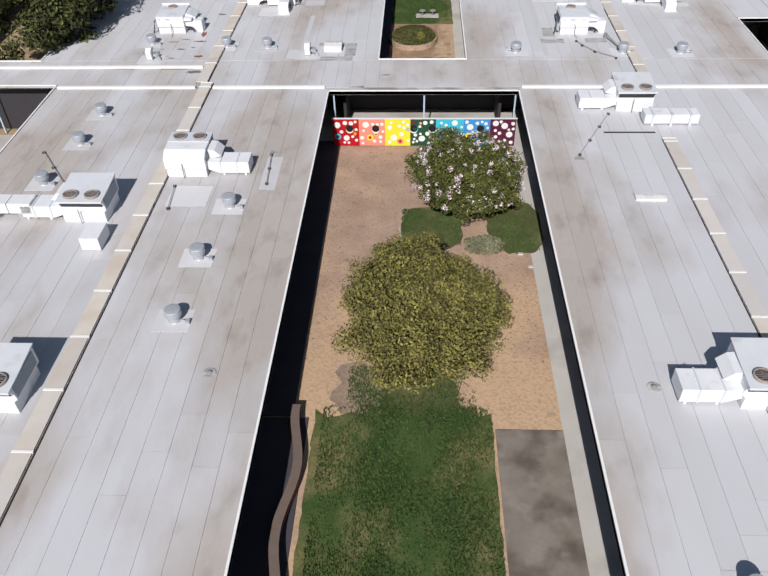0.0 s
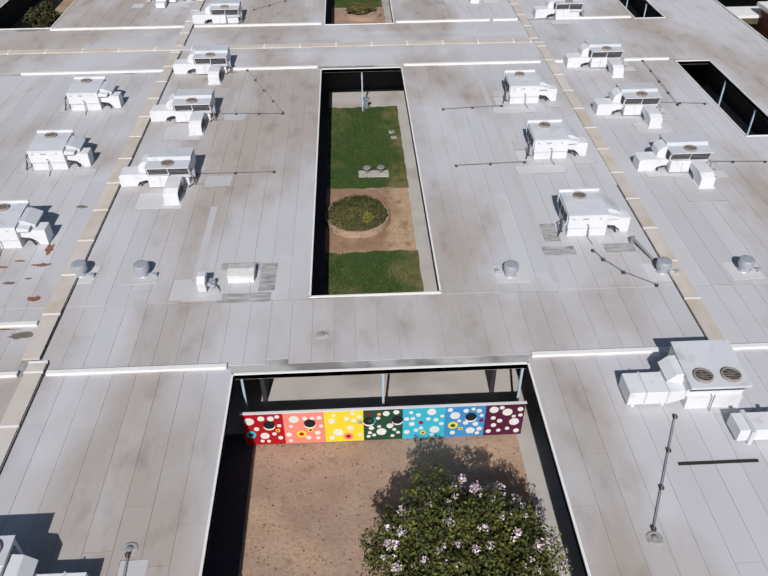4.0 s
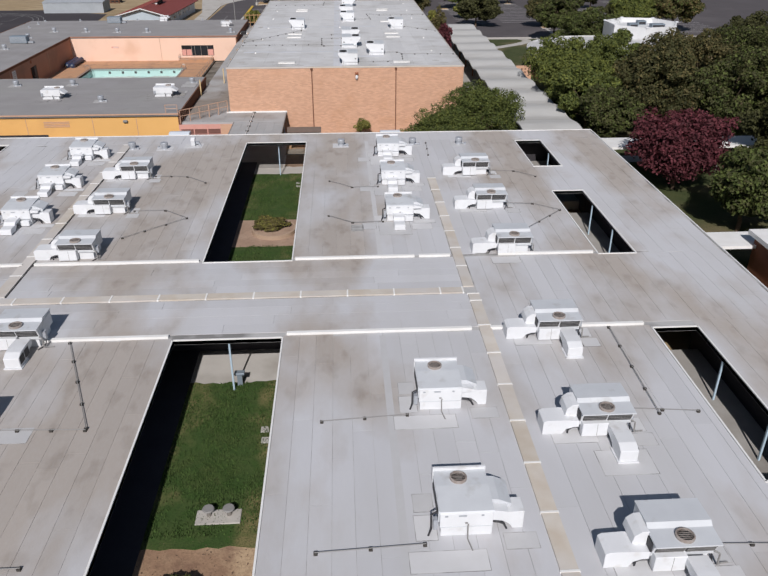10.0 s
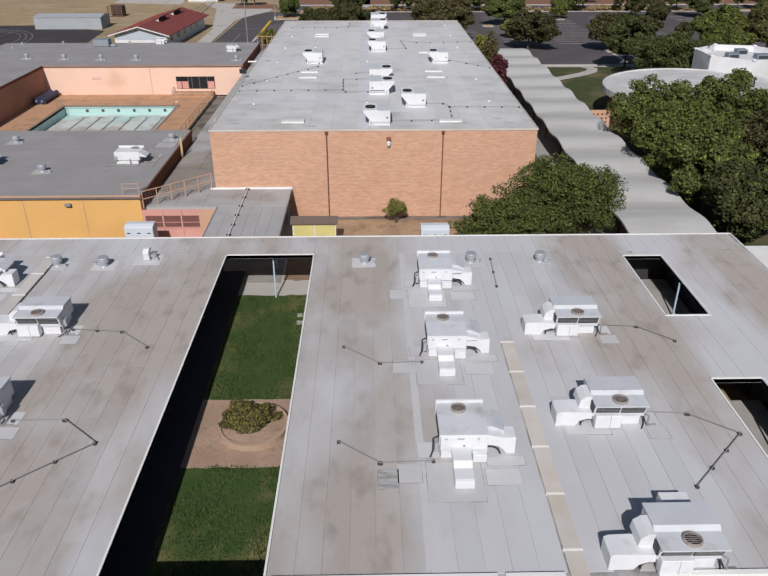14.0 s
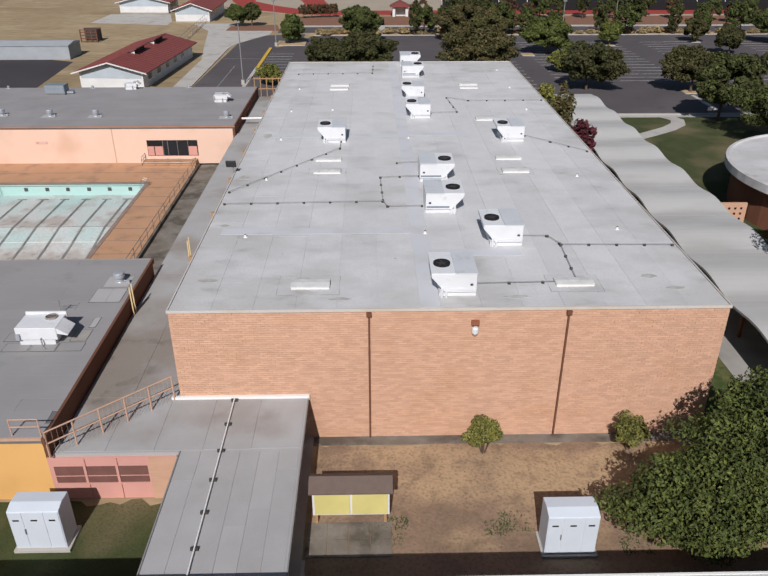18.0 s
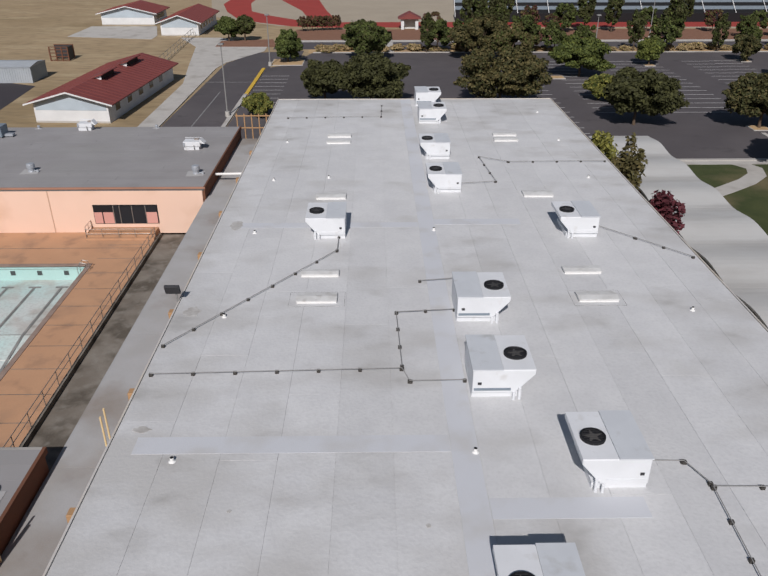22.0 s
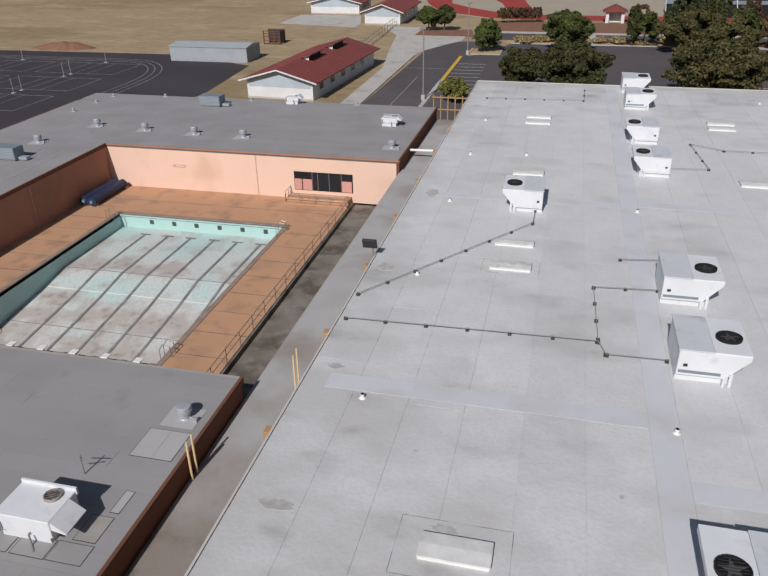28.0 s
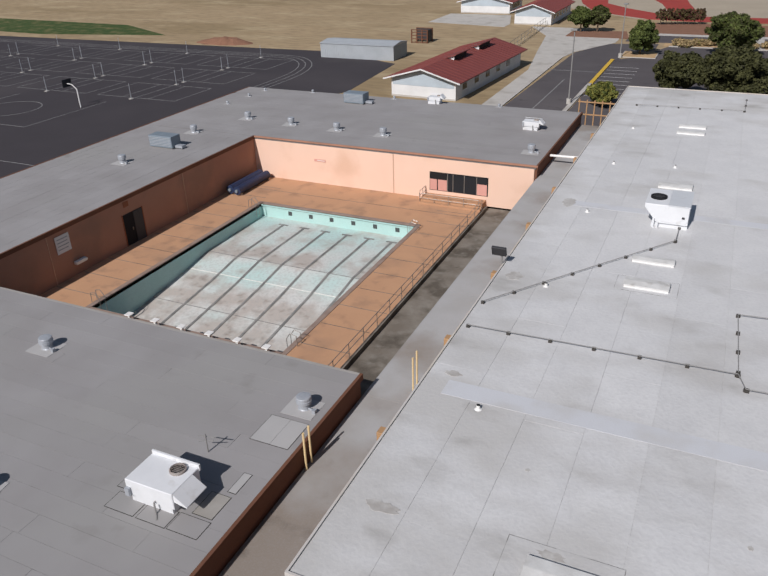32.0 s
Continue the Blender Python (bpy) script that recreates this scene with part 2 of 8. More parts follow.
M = {
    "seam": material("roof_seam", (0.47, 0.467, 0.465), 0.95, scale=0.8, second=(0.43, 0.425, 0.42), stain=(0.17, 0.165, 0.16), stain_scale=0.42, stain_at=(0.47, 0.60), stain_top=0.85),
    "roll": material("roof_cap_sheet", (0.53, 0.535, 0.56), 0.92, second=(0.49, 0.49, 0.50), scale=0.45, amount=0.7,
                     stain=(0.385, 0.342, 0.305), stain_scale=0.15, stain_at=(0.46, 0.66), stain_top=0.9, fine=7, grain=0.025, per_object=0.04, stretch=(1, 0.35, 1), stain_stretch=(1.25, 0.6, 1),
                     spots=(0.235, 0.20, 0.17), spot_scale=0.8, spot_at=(0.52, 0.76), gated=True,
                     zone=both(along("Y", [(0.0, 0.02), (46.0, 0.03), (51.0, 0.03), (56.0, -0.02), (66.0, -0.01), (78.0, 0.015), (87.0, 0.02), (93.0, 0.075), (112.0, 0.08), (122.0, 0.03)]), along("X", [(-34.0, 0.04), (-26.0, 0.0), (-16.0, -0.02), (-11.0, 0.02), (-8.5, 0.065), (-6.0, 0.075), (-3.5, 0.06), (0.0, -0.05), (3.5, 0.04), (6.0, 0.055), (7.6, 0.02), (10.0, -0.08), (17.0, -0.09), (21.0, -0.03), (23.5, 0.04), (27.0, -0.08), (30.0, -0.05), (34.0, -0.03)]))),
    "patch": material("roof_patch", (0.555, 0.557, 0.57), 0.9, scale=1.2, second=(0.50, 0.50, 0.505), fine=30, grain=0.05, per_object=0.10),
    "tarpatch": material("weathered_patch", (0.5, 0.5, 0.495), 0.9, scale=2.2, second=(0.2, 0.19, 0.18), amount=0.75, fine=14, grain=0.16, stretch=(0.5, 3.0, 1), spots=(0.1, 0.095, 0.09), spot_scale=2.2, spot_at=(0.55, 0.7)),
    "joint": material("joint_cover", (0.585, 0.545, 0.49), 0.9, scale=0.9, second=(0.50, 0.43, 0.35), amount=0.8, stain=(0.55, 0.53, 0.52), stain_scale=0.16, stain_at=(0.45, 0.6), fine=18, grain=0.05, per_object=0.06),
    "tar": material("tar_line", (0.035, 0.033, 0.03), 0.8, scale=2),
    "seal": material("patch_sealant", (0.45, 0.445, 0.44), 0.9, scale=1.5, stain=(0.10, 0.095, 0.09), stain_scale=1.1, stain_at=(0.46, 0.56), stain_top=0.9),
    "white_metal": material("white_edge_metal", (0.80, 0.80, 0.79), 0.5, scale=1.0, second=(0.7, 0.69, 0.66), fine=9, grain=0.03),
    "gym_roof": material("gym_roof_sheet", (0.57, 0.572, 0.58), 0.9, second=(0.64, 0.642, 0.645), scale=0.8, amount=0.6,
                         stain=(0.455, 0.445, 0.43), stain_scale=0.3, stain_at=(0.44, 0.66), stain_top=0.7, fine=7.0, grain=0.075, bump=0.35, per_object=0.035,
                         spots=(0.31, 0.30, 0.285), spot_scale=0.7, spot_at=(0.54, 0.74), stain_stretch=(0.8, 1.2, 1), gated=True,
                         zone=both(along("Y", [(134.9, 0.13), (136.2, 0.10), (138.5, 0.02), (141.0, -0.01), (192.0, 0.0), (196.0, 0.06), (200.0, 0.12)]), along("X", [(-7.0, 0.17), (-5.8, 0.08), (-3.8, 0.02), (0.0, 0.0), (6.0, -0.02), (18.0, -0.01), (20.5, 0.05), (22.0, 0.12)]))),
    "gym_stripe": material("repair_strip", (0.565, 0.58, 0.615), 0.9, scale=0.5, second=(0.54, 0.548, 0.57), stain=(0.5, 0.495, 0.49), stain_scale=0.5, fine=20, grain=0.04),
    "pool_roof": material("pool_building_roof", (0.31, 0.302, 0.306), 0.95, second=(0.262, 0.252, 0.252), scale=0.3, amount=0.7,
                          stain=(0.30, 0.295, 0.29), stain_scale=0.09, fine=26, grain=0.04, per_object=0.025, spots=(0.22, 0.21, 0.20), spot_scale=0.5, gated=True),
    "unit": material("white_unit_paint", (0.71, 0.725, 0.75), 0.5, scale=0.9, second=(0.64, 0.655, 0.675), amount=0.7, fine=7, grain=0.04, bump=0.03, spots=(0.46, 0.44, 0.41), spot_scale=1.6, spot_at=(0.6, 0.8)),
    "cabinet": material("pale_blue_white_steel", (0.63, 0.685, 0.75), 0.5, scale=0.9, second=(0.58, 0.635, 0.70), amount=0.6, fine=7, grain=0.03, bump=0.03),
    # Unit paint made greyer: weaker light on the tops is put into the colour.
    "unit_top": material("greyed_unit_paint", (0.60, 0.625, 0.655), 0.5, metal=0.05, scale=1.2, second=(0.53, 0.55, 0.58), fine=8, grain=0.03, bump=0.03, spots=(0.37, 0.36, 0.34), spot_scale=1.3, spot_at=(0.58, 0.78)),
    "coil": material("dark_condenser_coil", (0.045, 0.045, 0.05), 0.6, scale=4, fine=60),
    "fan": material("fan_grille", (0.10, 0.095, 0.09), 0.6, scale=6),
    "rust": material("rusty_fan_ring", (0.36, 0.33, 0.31), 0.6, scale=6, second=(0.2, 0.13, 0.1)),
    "galv": material("galvanised_vent", (0.44, 0.465, 0.505), 0.45, metal=0.25, scale=5, second=(0.35, 0.375, 0.41), bump=0.03),
    "pipe": material("grey_pipe", (0.27, 0.265, 0.26), 0.6, scale=5),
    "block": material("pipe_block", (0.06, 0.055, 0.05), 0.8, scale=5),
    # Wall and soffit colours are near black: the overhang's shade is put into them.
    "dark_wall": material("shade_dark_wall", (0.042, 0.039, 0.044), 0.8, scale=0.8, fine=12),
    "ceiling": material("shade_dark_soffit", (0.05, 0.047, 0.047), 0.9, scale=0.8),
    "glass": material("dark_window_glass", (0.02, 0.024, 0.03), 0.08, scale=0.5, bump=0.0, grain=0.0),
    "tinted": material("pinkish_blind_glass", (0.20, 0.10, 0.085), 0.25, scale=1.5, second=(0.14, 0.07, 0.06), bump=0.0, grain=0.0),
    "post": material("pale_blue_post", (0.45, 0.58, 0.68), 0.5, scale=2),
    "concrete": material("concrete", (0.48, 0.46, 0.43), 0.9, scale=0.7, second=(0.40, 0.38, 0.355), stain=(0.31, 0.285, 0.255), stain_scale=0.3, fine=22, grain=0.07, per_object=0.05),
    "old_concrete": material("weathered_dark_concrete", (0.235, 0.21, 0.18), 0.95, scale=0.8, second=(0.16, 0.135, 0.11), amount=0.8, stain=(0.075, 0.062, 0.048), stain_scale=0.5, stain_at=(0.48, 0.62), fine=9, grain=0.1, spots=(0.27, 0.25, 0.22), spot_scale=1.1, spot_at=(0.56, 0.7)),
    "link_roof": material("weathered_link_roof", (0.40, 0.40, 0.405), 0.95, scale=0.6, second=(0.36, 0.355, 0.35), amount=0.8, stain=(0.235, 0.195, 0.16), stain_scale=0.16, stain_at=(0.42, 0.62), stain_top=0.85, fine=14, grain=0.07, per_object=0.04,
                          spots=(0.13, 0.105, 0.085), spot_scale=0.7, spot_at=(0.55, 0.72), gated=True, zone=along("Y", [(120.0, -0.22), (129.0, -0.20), (132.0, -0.10), (135.0, -0.01), (138.0, 0.10), (144.0, 0.12), (149.0, 0.05), (153.0, -0.06), (180.0, -0.07), (205.0, 0.0)])),
    "walk": material("walkway_concrete", (0.38, 0.365, 0.345), 0.95, scale=0.6, second=(0.31, 0.295, 0.275), amount=0.8, stain=(0.22, 0.2, 0.175), stain_scale=0.2, fine=18, grain=0.07, per_object=0.04),
    "dirt": material("woodchip_dirt", (0.42, 0.30, 0.225), 0.98, scale=0.6, second=(0.33, 0.225, 0.165), amount=0.9, stain=(0.52, 0.36, 0.225), stain_scale=0.22, stain_at=(0.44, 0.64), stain_top=0.9,
                     zone=both(along("X", [(-8.4, 0.04), (-4.0, 0.02), (-2.0, -0.08), (2.0, -0.08), (3.6, 0.06), (6.0, 0.10)]), along("Y", [(23.0, 0.09), (30.0, 0.07), (34.0, 0.0), (38.0, -0.09), (48.0, -0.10), (60.0, -0.12), (120.0, -0.12)])), fine=7, grain=0.14, bump=0.8,
                     spots=(0.20, 0.14, 0.10), spot_scale=1.1, spot_at=(0.62, 0.74)),
    "straw": material("dry_grass", (0.54, 0.375, 0.205), 0.98, scale=0.6, second=(0.43, 0.295, 0.16), amount=0.9, stain=(0.36, 0.23, 0.14), stain_scale=0.25, fine=8, grain=0.14, bump=0.8,
                      spots=(0.24, 0.16, 0.09), spot_scale=1.2, spot_at=(0.6, 0.75)),
    "lawn": material("green_grass", (0.040, 0.076, 0.018), 0.98, scale=0.9, second=(0.062, 0.092, 0.026), amount=0.9, stain=(0.20, 0.17, 0.075), stain_scale=0.36, stain_at=(0.48, 0.66), stain_top=0.85, zone=along("X", [(-40.0, 0.0), (-7.0, 0.05), (-3.6, 0.09), (-1.8, -0.03), (0.0, -0.10), (1.2, -0.04), (2.6, 0.09), (5.0, 0.05)]), fine=11, grain=0.16, bump=0.9,
                     spots=(0.034, 0.078, 0.014), spot_scale=1.3, spot_at=(0.48, 0.66)),
    "blade": material("grass_blades", (0.044, 0.088, 0.019), 0.9, scale=0.5, second=(0.085, 0.106, 0.034), per_island=0.3, bump=0),
    "field": material("dry_field", (0.385, 0.288, 0.175), 0.98, scale=0.08, second=(0.30, 0.225, 0.13), stain=(0.27, 0.20, 0.11), stain_scale=0.03, stain_at=(0.52, 0.62), fine=0.9, grain=0.17, bump=0.4, stretch=(0.35, 1, 1),
                      spots=(0.46, 0.365, 0.23), spot_scale=0.16, spot_at=(0.5, 0.66), stain_stretch=(0.4, 1, 1)),
    "asphalt": material("asphalt", (0.052, 0.046, 0.052), 0.92, scale=0.2, second=(0.043, 0.038, 0.043), stain=(0.07, 0.062, 0.067), stain_scale=0.05, fine=12, grain=0.08, spots=(0.05, 0.046, 0.05), spot_scale=0.3),
    "parking": material("parking_asphalt", (0.098, 0.088, 0.093), 0.92, scale=0.2, second=(0.078, 0.07, 0.074), stain=(0.125, 0.113, 0.116), stain_scale=0.06, fine=12, grain=0.08, spots=(0.06, 0.056, 0.058), spot_scale=0.3),
    "paint": material("road_paint", (0.33, 0.33, 0.325), 0.8, scale=1.0, second=(0.15, 0.15, 0.15), amount=0.8),
    "bay_paint": material("bay_line_paint", (0.42, 0.42, 0.42), 0.8, scale=0.8, second=(0.45, 0.45, 0.44), amount=0.7),
    "yellow_paint": material("yellow_kerb_paint", (0.66, 0.43, 0.06), 0.8, scale=1.0),
    "track": material("red_track", (0.36, 0.055, 0.045), 0.9, scale=0.2),
    "infield": material("track_infield", (0.42, 0.36, 0.28), 0.95, scale=0.1),
    "brick": material("buff_brick", (0.61, 0.375, 0.26), 0.85, second=(0.55, 0.325, 0.215), scale=0.5, amount=0.6, fine=30, grain=0.05, per_object=0.08),
    "brick_far": material("buff_brick_courses", (0.61, 0.375, 0.26), 0.85, second=(0.51, 0.30, 0.20), scale=1.6, amount=0.5, fine=30, grain=0.05, stretch=(0.7, 0.7, 5.0), per_island=0.085,
                     spots=(0.52, 0.30, 0.185), spot_scale=0.5, spot_at=(0.56, 0.72)),
    "red_brick": material("red_brick", (0.24, 0.10, 0.06), 0.9, scale=1.0, second=(0.17, 0.07, 0.04), fine=20),
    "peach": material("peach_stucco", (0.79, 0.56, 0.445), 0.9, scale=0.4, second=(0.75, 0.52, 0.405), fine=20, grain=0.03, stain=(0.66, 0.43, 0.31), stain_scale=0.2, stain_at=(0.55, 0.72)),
    "orange": material("orange_stucco", (0.74, 0.43, 0.155), 0.9, scale=0.4, second=(0.68, 0.385, 0.13), fine=20, grain=0.03, stain=(0.60, 0.34, 0.13), stain_scale=0.25, stain_at=(0.55, 0.72)),
    "rust_wall": material("rust_red_wall", (0.30, 0.115, 0.06), 0.9, scale=0.5, second=(0.24, 0.09, 0.05), fine=20),
    "pink": material("pink_panel", (0.66, 0.34, 0.29), 0.85, scale=0.5, fine=20, grain=0.03),
    "deck": material("pool_deck", (0.50, 0.29, 0.172), 0.9, scale=0.5, second=(0.44, 0.25, 0.148), stain=(0.37, 0.225, 0.145), stain_scale=0.35, fine=9, grain=0.06, per_object=0.06, spots=(0.27, 0.16, 0.105), spot_scale=0.7, spot_at=(0.56, 0.76)),
    "pool": material("pool_plaster", (0.61, 0.615, 0.595), 0.85, scale=0.2, second=(0.46, 0.64, 0.615), amount=0.9, stain=(0.43, 0.375, 0.335), stain_scale=0.45, stain_at=(0.43, 0.64), stain_top=0.8, fine=5, grain=0.13,
                     tone=along("Y", [(156.0, -0.15), (163.0, -0.13), (165.5, -0.03), (167.5, 0.04), (169.5, -0.02), (172.0, 0.02), (175.0, 0.07), (180.0, 0.05)]),
                     spots=(0.23, 0.19, 0.16), spot_scale=1.3, spot_at=(0.52, 0.70), gated=True, zone=along("Y", [(156.0, 0.11), (161.0, 0.09), (164.5, 0.05), (166.5, -0.05), (168.5, -0.02), (170.5, 0.03), (173.0, -0.03), (177.0, -0.06), (180.0, -0.07)])),
    "pool_tile": material("aqua_pool_wall", (0.43, 0.64, 0.61), 0.6, scale=0.6, second=(0.50, 0.68, 0.65), fine=12),
    "lane": material("dark_lane_tile", (0.19, 0.19, 0.185), 0.7, scale=1.2, second=(0.33, 0.32, 0.305), amount=0.9),
    "target": material("dark_teal_tile", (0.075, 0.085, 0.085), 0.6, scale=4, bump=0.02),
    "cover": material("blue_pool_cover", (0.026, 0.04, 0.095), 0.5, scale=2),
    "steel": material("steel_rail", (0.34, 0.32, 0.30), 0.45, metal=0.6, scale=4),
    "rust_rail": material("faded_salmon_rail_paint", (0.56, 0.36, 0.26), 0.7, scale=3),
    "yellow_post": material("cream_post", (0.78, 0.60, 0.33), 0.6, scale=2),
    "red_roof": material("red_metal_roof", (0.215, 0.06, 0.053), 0.6, scale=0.5, second=(0.18, 0.048, 0.043), per_object=0.05),
    "white_wall": material("white_siding", (0.72, 0.73, 0.74), 0.8, scale=0.6),
    "blue_wall": material("pale_blue_siding", (0.45, 0.52, 0.58), 0.8, scale=0.6),
    "steel_box": material("grey_container", (0.40, 0.43, 0.46), 0.6, scale=0.8),
    "cool_box": material("blue_grey_metal", (0.25, 0.30, 0.35), 0.5, scale=1.0, metal=0.2),
    "bark": material("bark", (0.12, 0.085, 0.06), 0.95, scale=3, fine=20, bump=0.6),
    "timber": material("raw_timber", (0.45, 0.27, 0.14), 0.8, scale=2),
    "board_yellow": material("yellow_notice_board", (0.70, 0.62, 0.24), 0.6, scale=1),
    "shingle": material("brown_shingle", (0.16, 0.12, 0.10), 0.95, scale=3),
    "skylight": material("coated_skylight_lid", (0.68, 0.68, 0.67), 0.6, scale=1.6, second=(0.56, 0.555, 0.54), amount=0.9, fine=7, grain=0.06, spots=(0.38, 0.36, 0.33), spot_scale=1.8, spot_at=(0.56, 0.75)),
    # Canopy colour: the zone makes it darker in each wave trough.
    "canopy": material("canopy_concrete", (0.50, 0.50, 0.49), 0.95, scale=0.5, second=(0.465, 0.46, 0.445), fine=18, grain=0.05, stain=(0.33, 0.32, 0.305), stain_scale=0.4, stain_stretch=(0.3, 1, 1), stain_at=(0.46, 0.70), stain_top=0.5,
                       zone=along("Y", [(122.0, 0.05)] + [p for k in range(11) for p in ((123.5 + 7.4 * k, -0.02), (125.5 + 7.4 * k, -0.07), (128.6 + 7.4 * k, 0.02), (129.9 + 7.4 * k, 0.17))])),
    "dull_lawn": material("dull_dry_lawn", (0.066, 0.078, 0.028), 0.98, scale=0.5, second=(0.045, 0.06, 0.02), amount=0.9, stain=(0.19, 0.15, 0.085), stain_scale=0.14, stain_at=(0.47, 0.66), fine=9, grain=0.14, bump=0.8),
    "mulch": material("red_brown_mulch", (0.25, 0.13, 0.085), 0.98, scale=0.8, second=(0.19, 0.10, 0.065), fine=8, grain=0.12),
    # Near-black ground colour that holds the shade beside the roof overhang.
    "shade_strip": material("shade_dark_ground", (0.062, 0.059, 0.069), 0.95, scale=0.8, second=(0.045, 0.043, 0.05), fine=16),
    # Darker copy of the peach stucco with shade put into its colour, plus stains.
    "peach_shade": material("shade_dark_peach_stucco", (0.40, 0.215, 0.15), 0.9, scale=0.4, second=(0.34, 0.18, 0.125), fine=16, grain=0.05, stain=(0.28, 0.17, 0.125), stain_scale=0.3),
    "brown_band": material("brown_wall_band", (0.17, 0.075, 0.045), 0.9, scale=0.6, second=(0.12, 0.055, 0.035), fine=16),
    "rim": material("tan_planter_rim", (0.46, 0.34, 0.25), 0.9, scale=0.8, second=(0.36, 0.26, 0.19), fine=14),
    "patch_grey": material("paler_grey_patch", (0.42, 0.415, 0.415), 0.9, scale=0.8, second=(0.37, 0.365, 0.365), fine=20, grain=0.05),
    "yard": material("bare_yard_soil", (0.29, 0.20, 0.138), 0.98, scale=0.5, second=(0.22, 0.155, 0.105), amount=0.9, stain=(0.50, 0.355, 0.21), stain_scale=0.3, stain_at=(0.46, 0.64), zone=along("Y", [(122.0, -0.12), (127.0, -0.07), (129.5, 0.0), (131.0, 0.12), (133.0, 0.10), (134.5, -0.03), (136.0, -0.1)]), fine=6, grain=0.16, bump=0.8, spots=(0.17, 0.115, 0.08), spot_scale=0.9, spot_at=(0.56, 0.72)),
    "worn_soil": material("worn_red_soil", (0.36, 0.235, 0.15), 0.98, scale=0.7, second=(0.26, 0.16, 0.105), amount=0.9, stain=(0.50, 0.365, 0.235), stain_scale=0.4, stain_at=(0.44, 0.64), stain_top=0.9, zone=along("X", [(-5.0, -0.08), (-1.0, -0.06), (0.9, 0.02), (1.6, 0.12), (2.8, 0.16)]), fine=8, grain=0.15, bump=0.8,
                      spots=(0.20, 0.115, 0.08), spot_scale=1.1, spot_at=(0.55, 0.7)),
    "litter": material("bark_litter", (0.13, 0.085, 0.06), 0.95, scale=3.0, second=(0.22, 0.15, 0.10), per_island=0.4, bump=0),
    "silt": material("dried_silt", (0.50, 0.49, 0.475), 0.95, scale=3.0, second=(0.36, 0.34, 0.32), amount=0.9, fine=9, grain=0.1),
    "rust_stain": material("rust_stain", (0.22, 0.085, 0.05), 0.95, scale=3, second=(0.33, 0.2, 0.14), amount=0.8),
    "dark_soil": material("damp_dark_soil", (0.27, 0.205, 0.155), 0.98, scale=0.9, second=(0.20, 0.15, 0.11), amount=0.9, stain=(0.34, 0.25, 0.18), stain_scale=0.5, stain_at=(0.45, 0.62), fine=8, grain=0.16, bump=0.8),
    "coping": material("stained_coping", (0.33, 0.25, 0.21), 0.9, scale=1.5, second=(0.24, 0.17, 0.14), amount=0.8),
    "under_roof": material("roof_felt_edge", (0.17, 0.165, 0.165), 0.95, scale=0.8),
    "cover_turf": material("low_ground_cover", (0.092, 0.102, 0.037), 0.98, scale=1.6, second=(0.06, 0.07, 0.025), amount=0.9, stain=(0.17, 0.155, 0.075), stain_scale=0.6, stain_at=(0.5, 0.66), fine=16, grain=0.16, bump=0.9),
    "black": material("black_paint", (0.012, 0.012, 0.014), 0.6, scale=2),
}
LEAF = {
    "olive": ((0.225, 0.21, 0.052), (0.145, 0.135, 0.036)),
    "green": ((0.088, 0.108, 0.027), (0.047, 0.064, 0.015)),
    "bright": ((0.132, 0.148, 0.031), (0.08, 0.096, 0.02)),
    "dark": ((0.062, 0.063, 0.021), (0.034, 0.036, 0.012)),
    "plum": ((0.11, 0.026, 0.034), (0.06, 0.015, 0.02)),
    "bronze": ((0.115, 0.092, 0.036), (0.068, 0.062, 0.022)),
    "pink": ((0.74, 0.66, 0.68), (0.66, 0.52, 0.57)),
    "turf": ((0.17, 0.195, 0.07), (0.125, 0.15, 0.045)),
    "sage": ((0.20, 0.20, 0.12), (0.13, 0.13, 0.08)),
    "straw": ((0.36, 0.27, 0.14), (0.26, 0.19, 0.10)),
    "gold": ((0.205, 0.195, 0.045), (0.13, 0.13, 0.03)),
}
for key, (a, b) in LEAF.items():
    M["leaf_" + key] = material("leaves_" + key, a, 0.75, second=b, scale=0.9, amount=1.0, bump=0, grain=0.0, per_island=0.35)


# ---------------------------------------------------------------- mesh helpers
def box(bm, x0, x1, y0, y1, z0, z1):
    v = [bm.verts.new(p) for p in ((x0, y0, z0), (x1, y0, z0), (x1, y1, z0), (x0, y1, z0), (x0, y0, z1), (x1, y0, z1), (x1, y1, z1), (x0, y1, z1))]
    for f in ((3, 2, 1, 0), (4, 5, 6, 7), (0, 1, 5, 4), (1, 2, 6, 5), (2, 3, 7, 6), (3, 0, 4, 7)):
        bm.faces.new([v[i] for i in f])
    return v


def prism(bm, outline, z0, z1):
    """A closed outline in x, y raised from z0 to z1."""
    a = [bm.verts.new((x, y, z0)) for x, y in outline]
    b = [bm.verts.new((x, y, z1)) for x, y in outline]
    bm.faces.new(b)
    bm.faces.new(a[::-1])
    n = len(a)
    for i in range(n):
        bm.faces.new((a[i], a[(i + 1) % n], b[(i + 1) % n], b[i]))


def profile_x(bm, outline, x0, x1):
    """An outline in y, z drawn out along x."""
    a = [bm.verts.new((x0, y, z)) for y, z in outline]
    b = [bm.verts.new((x1, y, z)) for y, z in outline]
    bm.faces.new(a)
    bm.faces.new(b[::-1])
    n = len(a)
    for i in range(n):
        bm.faces.new((a[i], b[i], b[(i + 1) % n], a[(i + 1) % n]))


